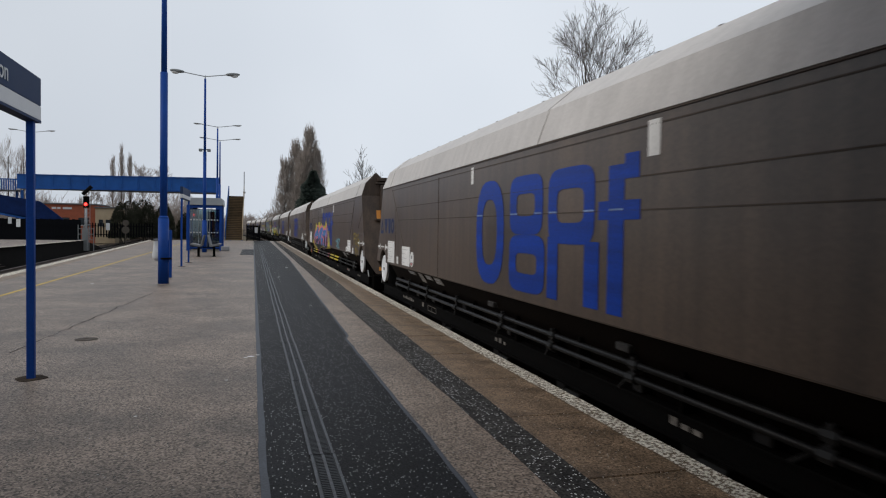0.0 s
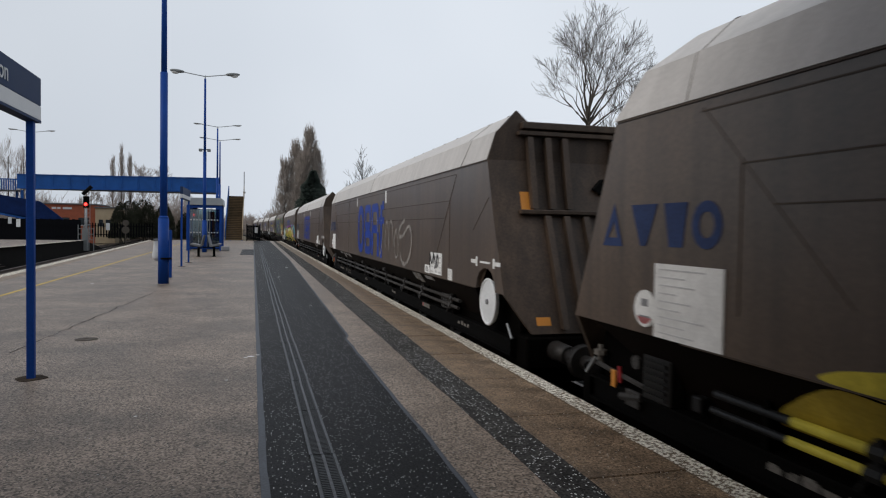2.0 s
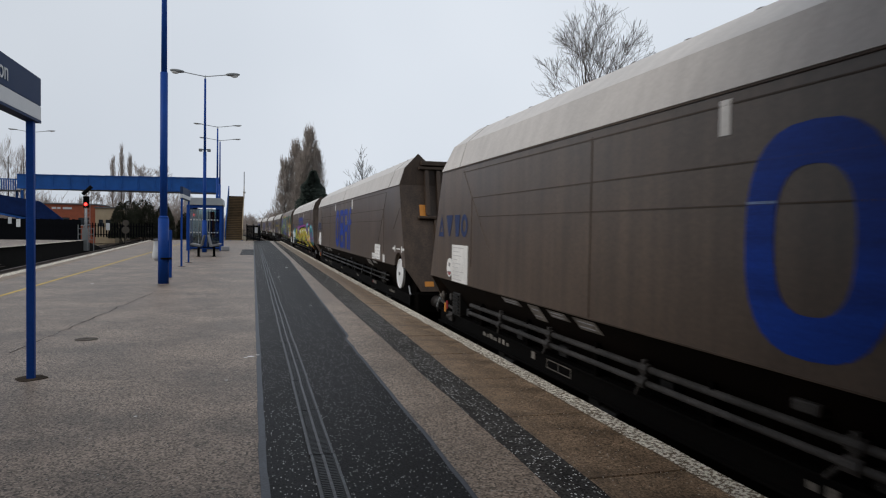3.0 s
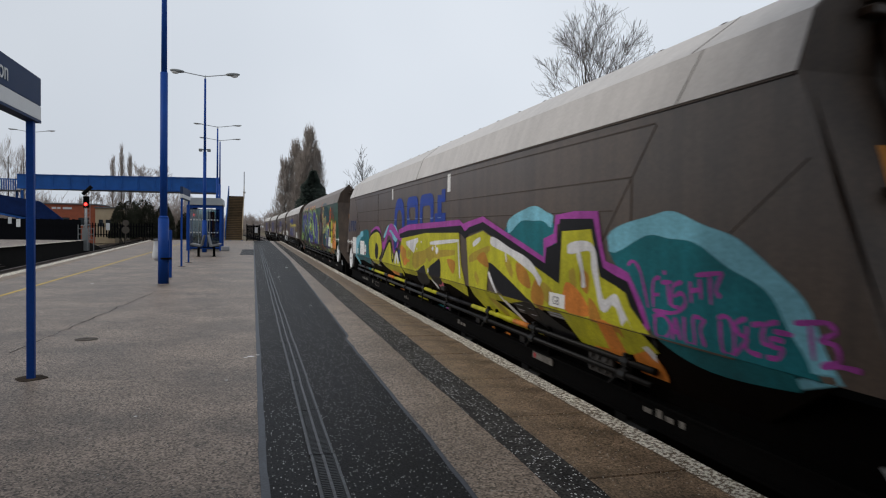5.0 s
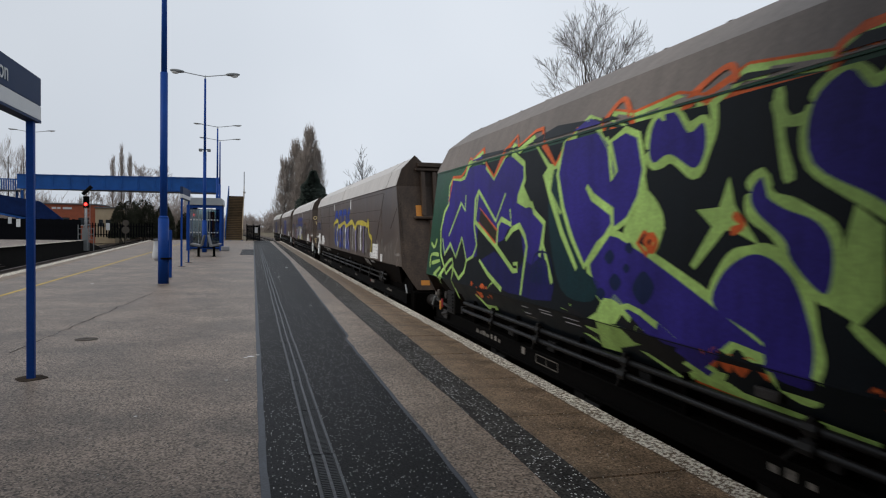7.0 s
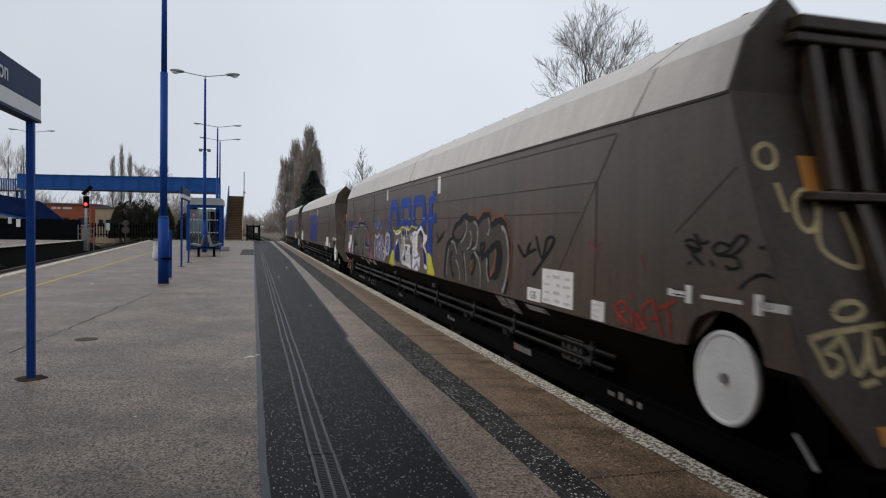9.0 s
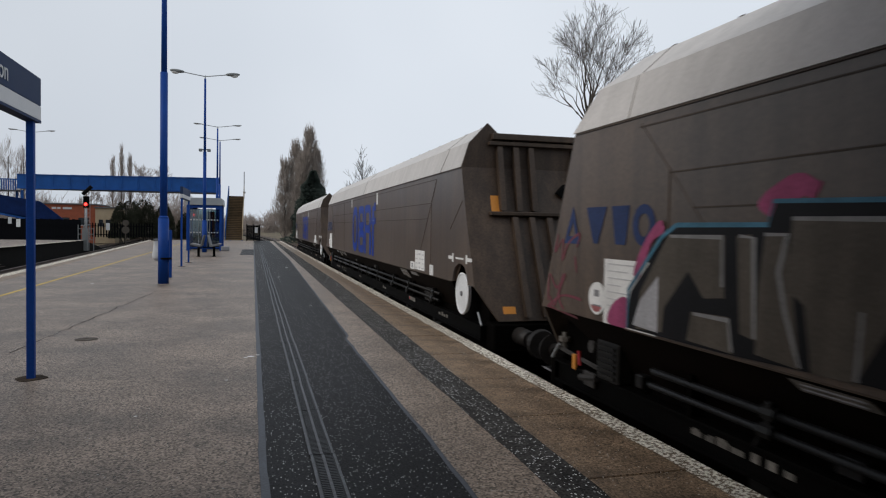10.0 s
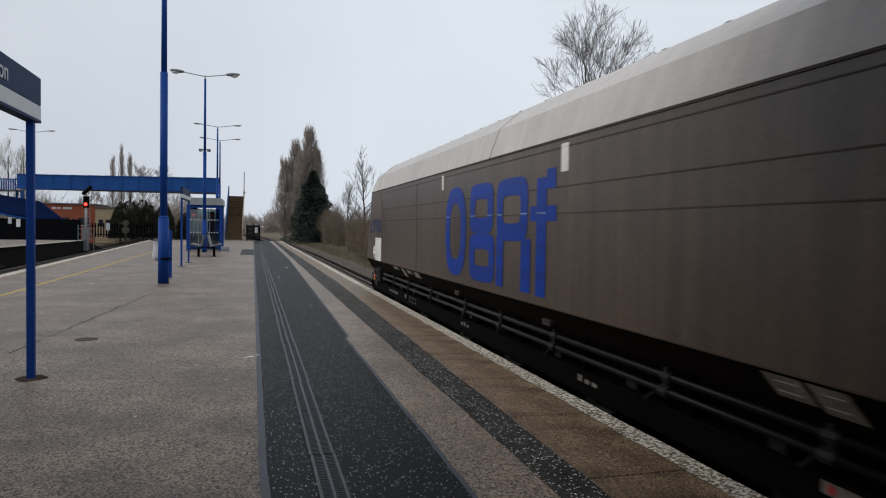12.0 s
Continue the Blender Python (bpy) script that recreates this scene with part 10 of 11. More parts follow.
stroke(7, "graffiti_line", G_WHITE, 7, 0.05, [(0.53, 0.96), (0.48, 0.75)])
stroke(7, "graffiti_line", G_WHITE, 7, 0.04, [(0.32, 1.02), (0.31, 0.75)])
stroke(7, "graffiti_line", G_WHITE, 7, 0.05, [(0.16, 1.07), (0.11, 0.73)])
stroke(7, "graffiti_line", G_WHITE, 7, 0.05, [(-0.10, 0.93), (-0.11, 0.72)])
stroke(7, "graffiti_line", G_WHITE, 7, 0.06, [(-0.56, 1.29), (-0.72, 1.35), (-0.84, 1.35), (-1.01, 1.24), (-1.17, 1.23), (-1.04, 1.15), (-0.93, 1.11)])
stroke(7, "graffiti_line", G_WHITE, 7, 0.03, [(-0.97, 1.08), (-1.14, 0.97), (-1.23, 0.81)])
stroke(7, "graffiti_line", G_WHITE, 8, 0.1, [(0.46, 1.22), (0.42, 1.05), (0.47, 0.88)])
stroke(7, "graffiti_line", G_WHITE, 8, 0.05, [(0.26, 1.35), (0.21, 1.23)])
stroke(7, "graffiti_line", G_WHITE, 8, 0.09, [(0.24, 0.98), (0.21, 0.74)])
stroke(7, "graffiti_line", G_WHITE, 8, 0.1, [(0.05, 1.08), (-0.00, 0.73)])
stroke(7, "graffiti_line", G_WHITE, 8, 0.07, [(0.57, 0.76), (0.23, 0.74), (-0.14, 0.72)])
stroke(7, "graffiti_line", G_WHITE, 8, 0.1, [(-0.95, 1.17), (-1.06, 1.20)])
stroke(7, "graffiti_line", G_WHITE, 8, 0.06, [(-1.03, 0.78), (-1.19, 0.76)])
stroke(7, "graffiti_line", G_WHITE, 8, 0.05, [(1.13, 1.06), (1.00, 1.14)])
stroke(7, "graffiti_line", G_WHITE, 8, 0.05, [(0.68, 1.08), (0.68, 0.77)])
stroke(7, "graffiti_line", G_SILVER, 9, 0.02, [(-0.32, 1.21), (-0.47, 1.27)])
stroke(7, "graffiti_line", G_SILVER, 9, 0.03, [(-0.30, 0.99), (-0.36, 0.94)])
stroke(7, "graffiti_line", G_SILVER, 9, 0.04, [(-0.52, 0.83), (-0.60, 0.79)])
stroke(7, "graffiti_line", G_SILVER, 9, 0.05, [(0.41, 1.14), (0.09, 1.20)])
stroke(7, "graffiti_line", G_LIME, 7, 0.025, [(-0.71, 1.40), (-0.87, 1.36), (-1.06, 1.26), (-1.20, 1.25), (-1.15, 1.19), (-1.06, 1.11)])
stroke(7, "graffiti_line", G_LIME, 7, 0.035, [(1.4, 1.38), (1.32, 1.29), (0.89, 1.32), (0.58, 1.38), (0.31, 1.35), (0.02, 1.34), (-0.13, 1.39), (-0.32, 1.38), (-0.43, 1.36), (-0.54, 1.38)])
blob(7, "graffiti_fill", G_LILACGREY, 3, [(3.40, 0.69), (3.45, 0.99), (3.29, 1.18), (2.96, 1.21), (2.54, 1.23), (2.32, 1.20), (2.26, 1.05), (2.09, 0.96), (2.19, 0.72), (2.39, 0.71), (2.94, 0.71)])
blob(7, "graffiti_fill", G_LILACGREY, 3, [(2.07, 1.18), (1.85, 1.20), (1.78, 0.99), (1.95, 0.89), (2.07, 0.96)])
stroke(7, "graffiti_line", G_WHITEDULL, 5, 0.05, [(3.42, 0.71), (3.42, 1.04), (3.31, 1.20), (3.16, 1.15), (2.96, 1.20), (2.83, 1.24)])
stroke(7, "graffiti_line", G_WHITEDULL, 5, 0.05, [(2.77, 1.08), (2.88, 0.96), (2.76, 0.85), (2.87, 0.70)])
stroke(7, "graffiti_line", G_WHITEDULL, 5, 0.045, [(2.64, 1.21), (2.73, 1.05), (2.59, 0.91), (2.65, 0.71)])
stroke(7, "graffiti_line", G_WHITEDULL, 5, 0.05, [(2.54, 1.23), (2.56, 1.06), (2.37, 1.00), (2.22, 0.91), (2.27, 0.71)])
stroke(7, "graffiti_line", G_WHITEDULL, 5, 0.06, [(2.46, 0.88), (2.25, 0.87), (2.30, 0.73), (2.42, 0.73), (2.45, 0.87)])
stroke(7, "graffiti_line", G_WHITEDULL, 5, 0.07, [(1.78, 1.18), (1.82, 1.22), (2.07, 1.23), (2.18, 1.16), (2.09, 1.09), (2.20, 1.03), (2.08, 0.86), (1.91, 0.86), (1.77, 0.96), (1.75, 1.12), (1.78, 1.18)])
stroke(7, "graffiti_line", G_WHITEDULL, 5, 0.04, [(1.89, 1.14), (1.99, 1.13), (1.96, 1.04), (1.86, 0.98), (1.93, 0.93)])
stroke(7, "graffiti_line", G_WHITEDULL, 5, 0.03, [(3.28, 0.88), (3.15, 0.97), (3.23, 0.78)])
stroke(7, "graffiti_line", G_LILAC, 4, 0.06, [(3.08, 1.10), (3.15, 0.89), (3.02, 0.72)])
stroke(7, "graffiti_line", G_LILAC, 4, 0.06, [(2.92, 1.11), (2.95, 0.87), (2.98, 0.74)])
stroke(7, "graffiti_line", G_LILAC, 4, 0.06, [(2.41, 1.14), (2.44, 1.03)])
stroke(7, "graffiti_line", G_LILAC, 4, 0.06, [(2.19, 0.90), (2.13, 0.75)])
stroke(7, "graffiti_line", G_CHALK, 7, 0.03, [(4.35, 1.85), (4.57, 1.83), (4.58, 1.66), (4.39, 1.62), (4.35, 1.73), (4.47, 1.74)])
stroke(7, "graffiti_line", G_CHALK, 7, 0.025, [(4.67, 1.98), (4.28, 1.98)])
stroke(7, "graffiti_line", G_MAUVE, 2, 0.03, [(3.31, 1.53), (3.15, 1.39), (3.06, 1.52), (2.94, 1.33), (2.83, 1.52), (2.72, 1.40)])
stroke(7, "graffiti_line", G_MAUVE, 2, 0.03, [(2.69, 1.55), (2.55, 1.43), (2.49, 1.54)])
stroke(7, "graffiti_line", G_MAUVE, 2, 0.03, [(2.34, 1.57), (2.21, 1.40), (2.15, 1.56), (2.08, 1.38), (1.97, 1.56), (1.93, 1.41)])
stroke(7, "graffiti_line", G_MAUVE, 2, 0.03, [(1.89, 1.55), (1.83, 1.41)])
stroke(7, "graffiti_line", G_LILAC, 7, 0.018, [(3.24, 1.52), (2.99, 1.33), (2.82, 1.53), (2.65, 1.33), (2.45, 1.49), (2.33, 1.35)])
stroke(7, "graffiti_line", G_LILAC, 7, 0.018, [(2.2, 1.5), (2.02, 1.4), (1.9, 1.56), (1.74, 1.36), (1.59, 1.3)])
stroke(7, "graffiti_line", G_CHALK, 2, 0.035, [(4.21, 1.95), (4.43, 1.92), (4.42, 1.62), (4.19, 1.63), (4.2, 1.76)])
blob(7, "graffiti_fill", G_PINKDULL, 14, [(7.31, 0.68), (7.25, 0.82), (7.06, 0.89), (7.01, 0.69)])
stroke(7, "graffiti_line", G_PINKDULL, 13, 0.08, [(6.95, 1.04), (6.79, 1.30), (6.63, 1.40)])
stroke(7, "graffiti_line", G_PINKDULL, 3, 0.11, [(5.75, 1.46), (5.68, 1.55), (5.50, 1.59), (5.41, 1.55)])
blob(7, "graffiti_fill", G_PINKDULL, 3, [(4.42, 1.32), (4.36, 1.32), (4.26, 1.20), (4.21, 1.03), (4.39, 1.01)])
blob(7, "graffiti_fill", G_PINKDULL, 3, [(4.09, 0.99), (4.02, 0.97), (4.00, 0.86), (3.82, 0.79), (3.72, 0.69), (4.06, 0.68)])
stroke(7, "graffiti_line", G_PINKFAINT, 2, 0.05, [(3.94, 1.29), (3.92, 1.03), (3.90, 0.93)])
stroke(7, "graffiti_line", G_PINKFAINT, 2, 0.05, [(3.86, 1.04), (3.84, 0.84)])
stroke(7, "graffiti_line", G_PINKFAINT, 2, 0.05, [(3.97, 1.08), (3.90, 1.09)])
blob(7, "graffiti_fill", G_BLACK, 15, [(7.05, 0.68), (7.00, 0.94), (6.62, 1.30), (6.47, 1.39), (5.69, 1.40), (5.66, 1.51), (4.90, 1.50), (4.87, 1.40), (4.45, 1.39), (4.42, 0.99), (4.11, 0.98), (4.08, 0.70), (4.42, 0.69), (5.07, 0.71), (6.06, 0.68)], True)
stroke(7, "graffiti_line", G_SKYDULL, 16, 0.028, [(7.04, 0.68), (7.03, 0.95), (6.65, 1.32), (6.49, 1.40), (5.71, 1.40), (5.68, 1.52), (4.89, 1.50), (4.86, 1.41), (4.44, 1.40), (4.41, 1.00), (4.09, 0.99), (4.07, 0.70)], True)
blob(7, "graffiti_fill", G_PEWTER, 17, [(6.57, 1.34), (6.04, 1.34), (6.03, 0.99), (6.21, 0.97), (6.27, 1.14), (6.36, 1.12), (6.60, 0.87), (6.62, 0.71), (6.93, 0.69), (6.88, 0.95)], True)
blob(7, "graffiti_fill", G_PEWTER, 17, [(6.32, 0.88), (5.99, 0.89), (5.95, 0.69), (6.36, 0.70)], True)
blob(7, "graffiti_fill", G_PEWTER, 17, [(5.94, 1.34), (5.83, 1.35), (5.77, 0.79), (5.90, 0.81)], True)
blob(7, "graffiti_fill", G_PEWTER, 17, [(5.73, 1.35), (5.58, 1.36), (5.64, 1.16), (5.58, 1.00), (5.48, 0.70), (5.78, 0.72), (5.77, 1.07)], True)
blob(7, "graffiti_fill", G_PEWTER, 17, [(5.55, 1.44), (4.93, 1.43), (4.96, 1.05), (5.17, 1.04), (5.17, 0.70), (5.41, 0.70), (5.46, 1.01), (5.57, 1.08), (5.50, 1.32)], True)
blob(7, "graffiti_fill", G_PEWTER, 17, [(4.87, 1.35), (4.47, 1.36), (4.46, 1.02), (4.71, 1.01), (4.69, 1.14), (4.75, 1.14), (4.78, 0.97), (4.74, 0.78), (4.98, 0.71), (4.94, 0.99), (4.89, 1.09)], True)
blob(7, "graffiti_fill", G_PEWTER, 17, [(4.69, 0.92), (4.15, 0.90), (4.13, 0.71), (4.98, 0.69), (4.74, 0.78)], True)
blob(7, "graffiti_fill", G_WHITEDULL, 18, [(6.97, 0.71), (6.88, 0.89), (6.67, 1.07), (6.67, 0.70)], True)
stroke(7, "graffiti_line", G_SILVER, 18, 0.026, [(6.55, 1.33), (6.06, 1.33), (6.05, 1.05)], True)
stroke(7, "graffiti_line", G_SILVER, 18, 0.026, [(5.92, 1.34), (5.81, 1.33), (5.79, 0.80)], True)
stroke(7, "graffiti_line", G_SILVER, 18, 0.026, [(5.73, 1.35), (5.58, 1.35), (5.63, 1.16), (5.58, 0.96), (5.48, 0.71)], True)
stroke(7, "graffiti_line", G_SILVER, 18, 0.026, [(5.55, 1.43), (4.94, 1.42), (4.96, 1.06)], True)
stroke(7, "graffiti_line", G_SILVER, 18, 0.026, [(4.86, 1.35), (4.48, 1.35), (4.46, 1.03)], True)
stroke(7, "graffiti_line", G_SILVER, 18, 0.026, [(4.75, 1.14), (4.79, 0.97), (4.74, 0.79)], True)
stroke(7, "graffiti_line", G_SILVER, 18, 0.026, [(4.68, 0.92), (4.17, 0.90), (4.15, 0.71)], True)
stroke(7, "graffiti_line", G_SILVER, 18, 0.026, [(6.30, 0.87), (5.99, 0.87), (5.96, 0.70)], True)
stroke(7, "graffiti_line", G_SILVER, 18, 0.026, [(5.14, 1.02), (5.16, 0.71)], True)
stroke(7, "graffiti_line", G_BLUE, 1, 0.05, [(3.4, 1.39), (3.23, 1.52), (3.18, 1.33), (3.01, 1.51), (2.97, 1.37), (2.85, 1.45), (2.7, 1.31), (2.74, 1.53)])
blob(7, "graffiti_fill", G_STONE, 2, [(-2.18, 0.68), (-2.22, 0.96), (-2.30, 1.14), (-2.42, 1.19), (-2.54, 1.23), (-2.58, 1.33), (-2.69, 1.40), (-2.87, 1.45), (-3.07, 1.52), (-3.19, 1.50), (-3.28, 1.48), (-3.45, 1.48), (-3.56, 1.43), (-3.63, 1.44), (-3.75, 1.50), (-3.88, 1.52), (-3.99, 1.50), (-4.02, 1.41), (-4.13, 1.42), (-4.24, 1.45), (-4.38, 1.45), (-4.47, 1.41), (-4.57, 1.29), (-4.62, 1.15), (-4.61, 1.00), (-4.56, 0.84), (-4.47, 0.69), (-4.38, 0.69), (-4.04, 0.68), (-3.59, 0.66), (-3.01, 0.65), (-2.57, 0.66)])
stroke(7, "graffiti_line", G_RUST, 1, 0.14, [(-3.28, 1.48), (-3.45, 1.48), (-3.56, 1.43), (-3.63, 1.44), (-3.75, 1.50), (-3.88, 1.52), (-3.99, 1.50), (-4.02, 1.41), (-4.13, 1.42), (-4.24, 1.45), (-4.38, 1.45), (-4.47, 1.41), (-4.57, 1.29), (-4.62, 1.15), (-4.61, 1.00), (-4.56, 0.84)])
stroke(7, "graffiti_line", G_BLACK, 3, 0.075, [(-2.18, 0.68), (-2.22, 0.96), (-2.30, 1.14), (-2.42, 1.19), (-2.54, 1.23), (-2.58, 1.33), (-2.69, 1.40), (-2.87, 1.45), (-3.07, 1.52), (-3.19, 1.50), (-3.28, 1.48), (-3.45, 1.48), (-3.56, 1.43), (-3.63, 1.44), (-3.75, 1.50), (-3.88, 1.52), (-3.99, 1.50), (-4.02, 1.41), (-4.13, 1.42), (-4.24, 1.45), (-4.38, 1.45), (-4.47, 1.41), (-4.57, 1.29), (-4.62, 1.15), (-4.61, 1.00), (-4.56, 0.84), (-4.47, 0.69)])
stroke(7, "graffiti_line", G_BLACK, 4, 0.06, [(-2.65, 0.73), (-2.52, 0.81), (-2.46, 0.98), (-2.55, 1.07)])
stroke(7, "graffiti_line", G_BLACK, 4, 0.05, [(-2.70, 1.20), (-2.92, 1.22), (-3.08, 1.30), (-3.14, 1.40)])
stroke(7, "graffiti_line", G_BLACK, 4, 0.05, [(-2.58, 1.27), (-2.70, 1.20), (-2.78, 1.12)])
stroke(7, "graffiti_line", G_BLACK, 4, 0.05, [(-2.99, 1.09), (-3.06, 0.95), (-3.14, 0.70)])
stroke(7, "graffiti_line", G_BLACK, 4, 0.04, [(-3.24, 1.11), (-3.38, 1.15), (-3.44, 1.21)])
stroke(7, "graffiti_line", G_BLACK, 4, 0.06, [(-3.33, 1.01), (-3.47, 1.04), (-3.50, 0.93), (-3.40, 0.83), (-3.34, 0.84)])
stroke(7, "graffiti_line", G_BLACK, 4, 0.06, [(-3.52, 1.09), (-3.62, 1.07), (-3.77, 1.10), (-3.85, 1.18), (-3.76, 1.19), (-3.69, 1.14), (-3.75, 1.08)])
stroke(7, "graffiti_line", G_BLACK, 4, 0.075, [(-3.73, 1.01), (-3.90, 1.08), (-3.97, 1.05), (-4.00, 0.86), (-4.12, 0.84), (-4.30, 0.88), (-4.39, 1.05), (-4.36, 1.18), (-4.21, 1.20), (-4.03, 1.13), (-3.90, 1.08)])
blob(7, "graffiti_fill", G_BLACK, 4, [(-4.20, 1.18), (-4.36, 1.18), (-4.39, 1.05), (-4.30, 0.89), (-4.16, 0.85), (-4.26, 1.00)])
stroke(7, "graffiti_line", G_SILVER, 5, 0.03, [(-2.37, 1.10), (-2.31, 0.92), (-2.30, 0.72)])
stroke(7, "graffiti_line", G_SILVER, 5, 0.03, [(-2.48, 1.19), (-2.63, 1.17), (-2.75, 1.04)])
stroke(7, "graffiti_line", G_SILVER, 5, 0.035, [(-3.13, 1.47), (-3.16, 1.36), (-3.05, 1.25), (-2.92, 1.19)])
stroke(7, "graffiti_line", G_SILVER, 5, 0.03, [(-3.29, 1.34), (-3.36, 1.26), (-3.30, 1.15), (-3.18, 1.11)])
stroke(7, "graffiti_line", G_SILVER, 5, 0.03, [(-3.43, 1.45), (-3.56, 1.40), (-3.59, 1.26), (-3.52, 1.14), (-3.38, 1.12)])
stroke(7, "graffiti_line", G_SILVER, 5, 0.03, [(-3.95, 1.49), (-4.00, 1.39), (-3.94, 1.29)])
stroke(7, "graffiti_line", G_SILVER, 5, 0.03, [(-2.71, 0.96), (-2.86, 0.85), (-2.90, 0.70)])
stroke(7, "graffiti_line", G_SILVER, 5, 0.03, [(-3.06, 1.06), (-3.13, 0.88), (-3.17, 0.70)])
stroke(7, "graffiti_line", G_SILVER, 5, 0.03, [(-3.47, 1.09), (-3.63, 1.00), (-3.71, 0.85), (-3.71, 0.68)])
stroke(7, "graffiti_line", G_SILVER, 5, 0.03, [(-3.93, 1.03), (-3.93, 0.88), (-4.00, 0.77)])
stroke(7, "graffiti_line", G_SILVER, 5, 0.045, [(-4.38, 1.39), (-4.51, 1.32), (-4.58, 1.17), (-4.59, 1.00), (-4.50, 0.78), (-4.42, 0.69)])
stroke(7, "graffiti_line", G_RUST, 5, 0.05, [(-4.21, 1.14), (-4.17, 0.97), (-4.04, 0.84)])
stroke(7, "graffiti_line", G_RUST, 5, 0.05, [(-3.35, 0.98), (-3.38, 0.85)])
stroke(7, "graffiti_line", G_BLACK, 2, 0.03, [(-1.71, 1.30), (-1.87, 1.21), (-2.01, 1.30)])
stroke(7, "graffiti_line", G_BLACK, 2, 0.03, [(-1.76, 1.16), (-2.06, 1.26), (-2.11, 1.33)])
stroke(7, "graffiti_line", G_PINKFAINT, 1, 0.022, [(8.37, 1.24), (8.20, 1.32), (8.26, 1.17), (8.10, 1.28), (8.12, 1.10), (8.00, 1.25), (7.80, 1.33), (7.85, 1.22)])
stroke(7, "graffiti_line", G_PINKFAINT, 1, 0.022, [(8.38, 0.73), (8.36, 0.97), (8.21, 0.86), (8.05, 0.99), (8.17, 0.79), (8.07, 0.69)])
stroke(7, "graffiti_line", G_PINKFAINT, 1, 0.022, [(7.88, 1.15), (7.84, 1.01)])
stroke(7, "graffiti_line", G_PINKFAINT, 1, 0.022, [(8.45, 0.64), (8.11, 0.80), (7.75, 0.80)])
stroke(7, "graffiti_line", G_PINKFAINT, 1, 0.022, [(8.09, 0.99), (8.24, 0.71), (8.35, 0.77)])
stroke(7, "graffiti_line", G_BLACK, 1, 0.035, [(-4.84, 1.21), (-5.02, 1.1), (-5.16, 1.24), (-5.07, 1.14), (-5.3, 1.18)])
stroke(7, "graffiti_line", G_BLACK, 1, 0.035, [(-5.29, 1.3), (-5.43, 1.1), (-5.54, 1.28), (-5.68, 1.26), (-5.35, 1.01), (-5.22, 0.93)])
stroke(7, "graffiti_line", G_RED, 1, 0.022, [(-6.75, 0.82), (-6.83, 0.68)])
stroke(7, "graffiti_line", G_RED, 1, 0.022, [(-6.73, 0.81), (-6.86, 0.86), (-6.90, 0.80), (-6.80, 0.76), (-6.93, 0.71)])
stroke(7, "graffiti_line", G_RED, 1, 0.022, [(-6.93, 0.91), (-6.97, 0.89)])
stroke(7, "graffiti_line", G_RED, 1, 0.022, [(-6.96, 0.82), (-6.99, 0.68)])
stroke(7, "graffiti_line", G_RED, 1, 0.022, [(-7.05, 0.69), (-7.03, 0.80), (-7.14, 0.71), (-7.11, 0.84), (-7.23, 0.91)])
stroke(7, "graffiti_line", G_RED, 1, 0.022, [(-7.23, 0.91), (-7.28, 0.80), (-7.35, 0.68)])
stroke(7, "graffiti_line", G_RED, 1, 0.022, [(-7.18, 0.77), (-7.31, 0.80)])
stroke(7, "graffiti_line", G_RED, 1, 0.022, [(-7.28, 0.85), (-7.49, 0.93)])
stroke(7, "graffiti_line", G_RED, 1, 0.022, [(-7.39, 0.89), (-7.44, 0.69)])
stroke(7, "graffiti_line", G_RED, 1, 0.022, [(-6.80, 0.67), (-7.02, 0.67), (-7.17, 0.72)])
stroke(7, "graffiti_line", G_BLACK, 1, 0.019, [(-7.55, 1.30), (-7.63, 1.31), (-7.71, 1.26), (-7.65, 1.24), (-7.58, 1.27)])
stroke(7, "graffiti_line", G_BLACK, 1, 0.019, [(-7.56, 1.28), (-7.70, 1.25)])
stroke(7, "graffiti_line", G_BLACK, 1, 0.019, [(-7.64, 1.35), (-7.72, 1.29), (-7.78, 1.31)])
stroke(7, "graffiti_line", G_BLACK, 1, 0.019, [(-7.81, 1.26), (-7.88, 1.30), (-7.97, 1.27), (-7.87, 1.23), (-7.82, 1.26)])
stroke(7, "graffiti_line", G_BLACK, 1, 0.019, [(-7.87, 1.23), (-8.01, 1.22), (-8.04, 1.17), (-7.95, 1.15)])
stroke(7, "graffiti_line", G_BLACK, 1, 0.019, [(-7.96, 1.27), (-8.04, 1.34), (-8.10, 1.32), (-8.05, 1.27), (-7.98, 1.23)])
stroke(7, "graffiti_line", G_BLACK, 1, 0.019, [(-7.62, 1.23), (-7.74, 1.16)])
stroke(7, "graffiti_line", G_BLACK, 1, 0.019, [(-7.80, 1.20), (-7.83, 1.16)])
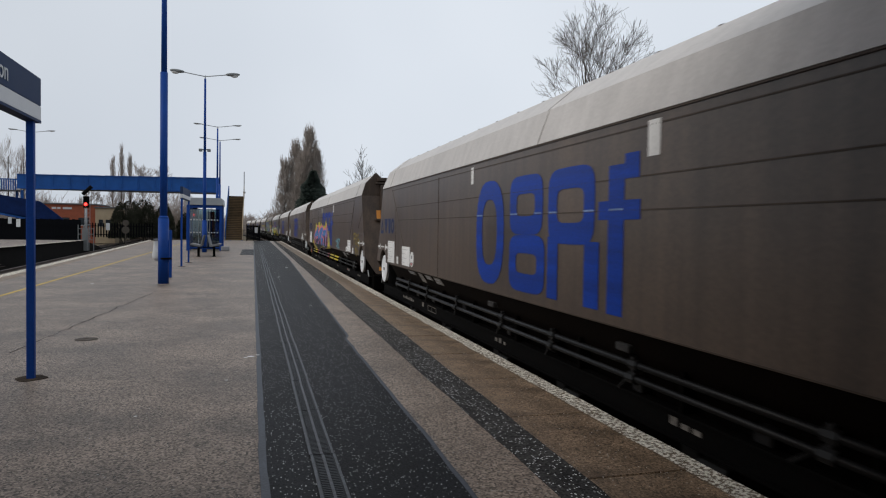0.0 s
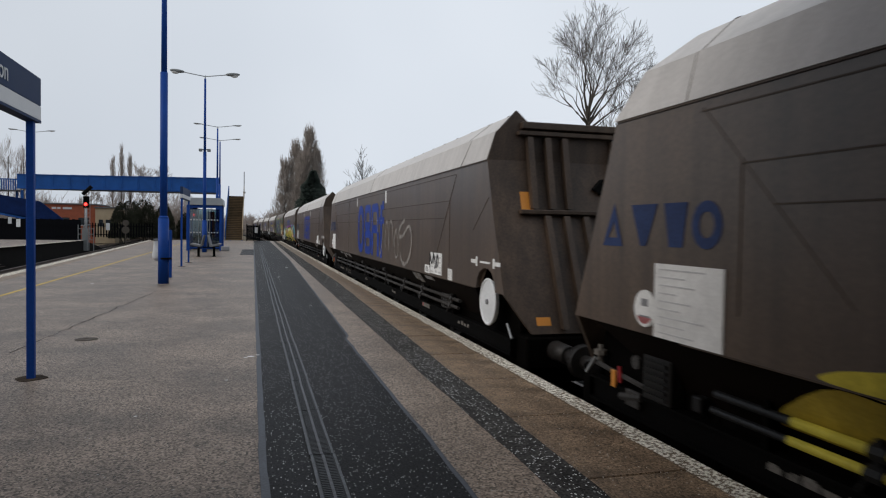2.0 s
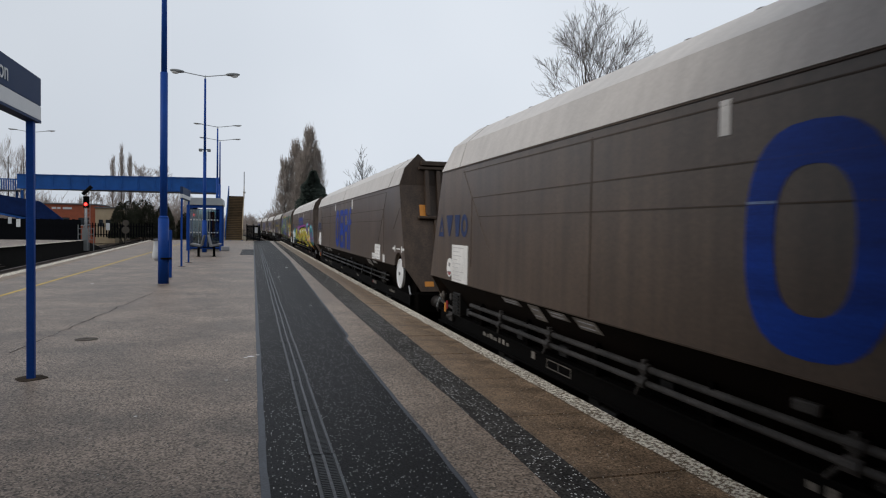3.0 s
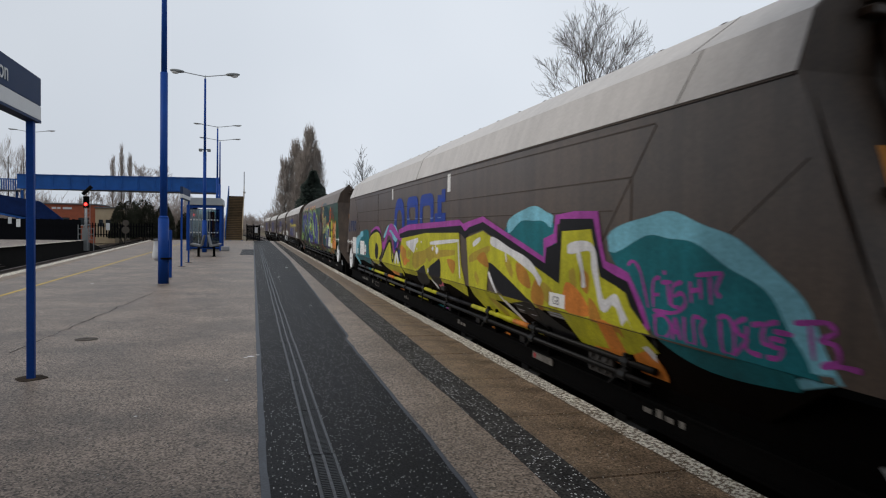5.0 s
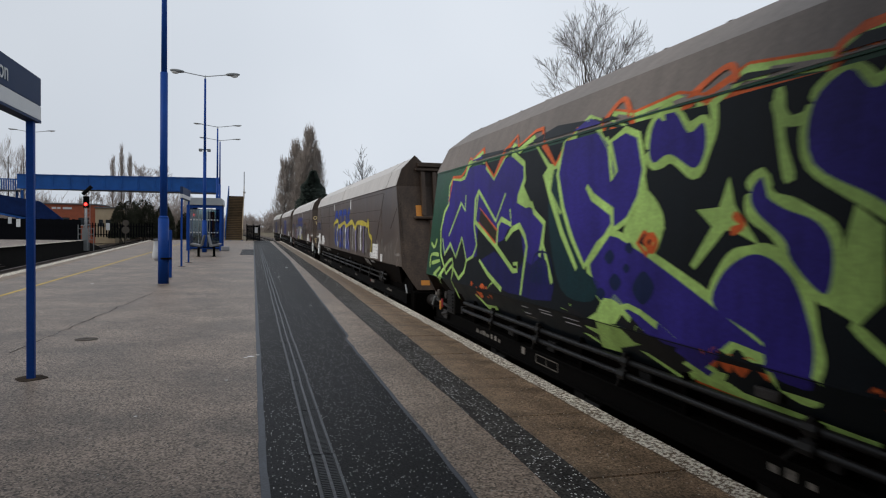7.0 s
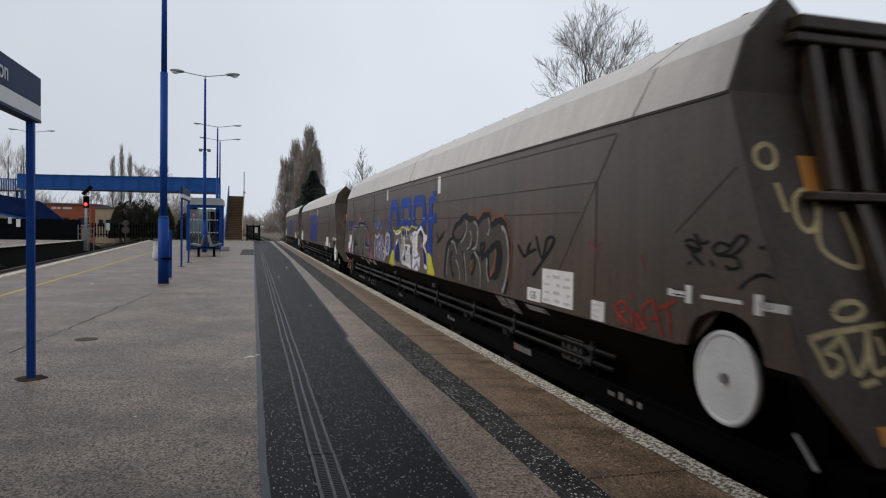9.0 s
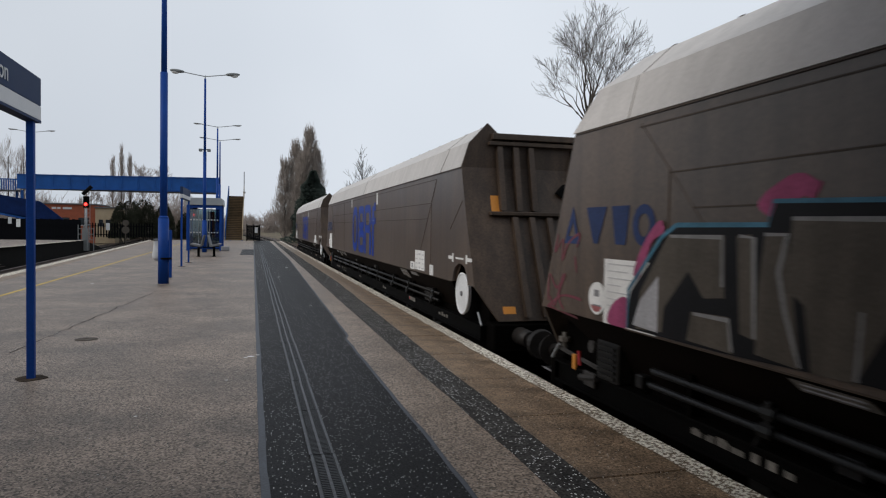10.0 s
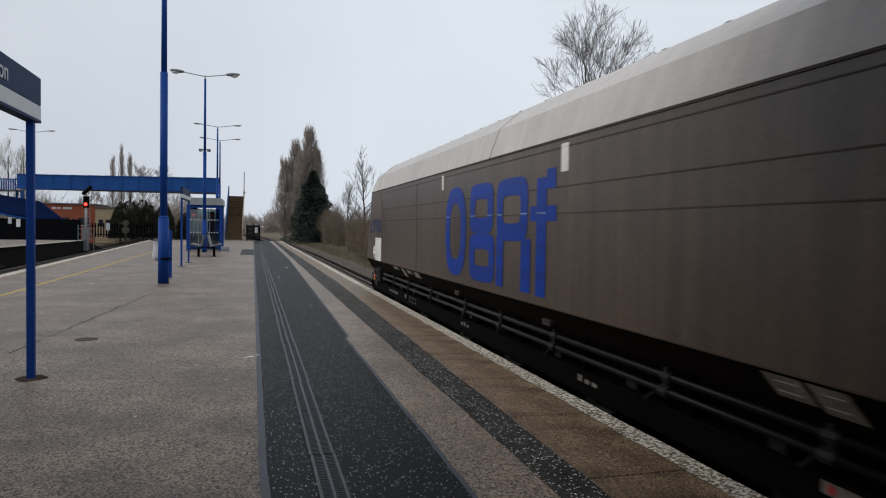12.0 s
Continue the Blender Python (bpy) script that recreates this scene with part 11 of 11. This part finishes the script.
stroke(7, "graffiti_line", G_BLACK, 1, 0.019, [(-7.93, 1.17), (-7.99, 1.15)])
stroke(7, "graffiti_line", G_BLACK, 1, 0.019, [(-7.59, 1.16), (-7.62, 1.18)])
stroke(7, "graffiti_line", G_BLACK, 1, 0.019, [(-8.19, 1.28), (-8.25, 1.28)])
stroke(7, "graffiti_line", G_BLACK, 1, 0.019, [(-8.05, 1.05), (-8.11, 1.10), (-8.22, 1.14), (-8.36, 1.11)])
stroke(7, "graffiti_line", G_BLACK, 1, 0.019, [(-8.27, 1.17), (-8.36, 1.18)])
stroke(7, "graffiti_line", G_PINKFAINT, 1, 0.02, [(-6.32, 1.28), (-6.45, 1.22)])
stroke(7, "graffiti_line", G_PINKFAINT, 1, 0.02, [(-6.54, 1.27), (-6.44, 1.22), (-6.48, 1.15)])
stroke(7, "graffiti_line", G_PINKFAINT, 1, 0.02, [(-7.07, 1.20), (-7.13, 1.09)])
stroke(7, "graffiti_line", G_BLACK, 13, 0.006, [(-7.45, 1.00), (-7.59, 1.00)])
stroke(7, "graffiti_line", G_BLACK, 13, 0.006, [(-7.46, 0.97), (-7.59, 0.97)])
stroke(7, "graffiti_line", G_BLACK, 13, 0.006, [(-8.22, 1.00), (-8.23, 0.97)])
stroke(7, "graffiti_line", G_BLACK, 13, 0.006, [(-8.26, 1.01), (-8.27, 0.97), (-8.30, 0.98), (-8.29, 1.01), (-8.26, 1.01)])


# ------------------------------------------------------------------ what moves
def wagon_pose(i, t):
    y = 5.67 + PITCH * i - SPEED * t + OFFSETS[i]
    return pose(track_x(y), y, RAIL, 0, 0, track_turn(y))


def motions():
    for i, w in enumerate(wagons):
        walk(w, [(0.5 * k, wagon_pose(i, 0.5 * k)) for k in range(25)])
        # the wheels roll: 0.42 m radius, one row for each thirtieth of a second
        for axle in [o for o in w.children if o.name.startswith("wheelset")]:
            y = axle.location.y
            walk(axle, [(k / 30, pose(0, y, 0.42, math.degrees(SPEED * k / 30 / 0.42) % 360)) for k in range(361)])


motions()
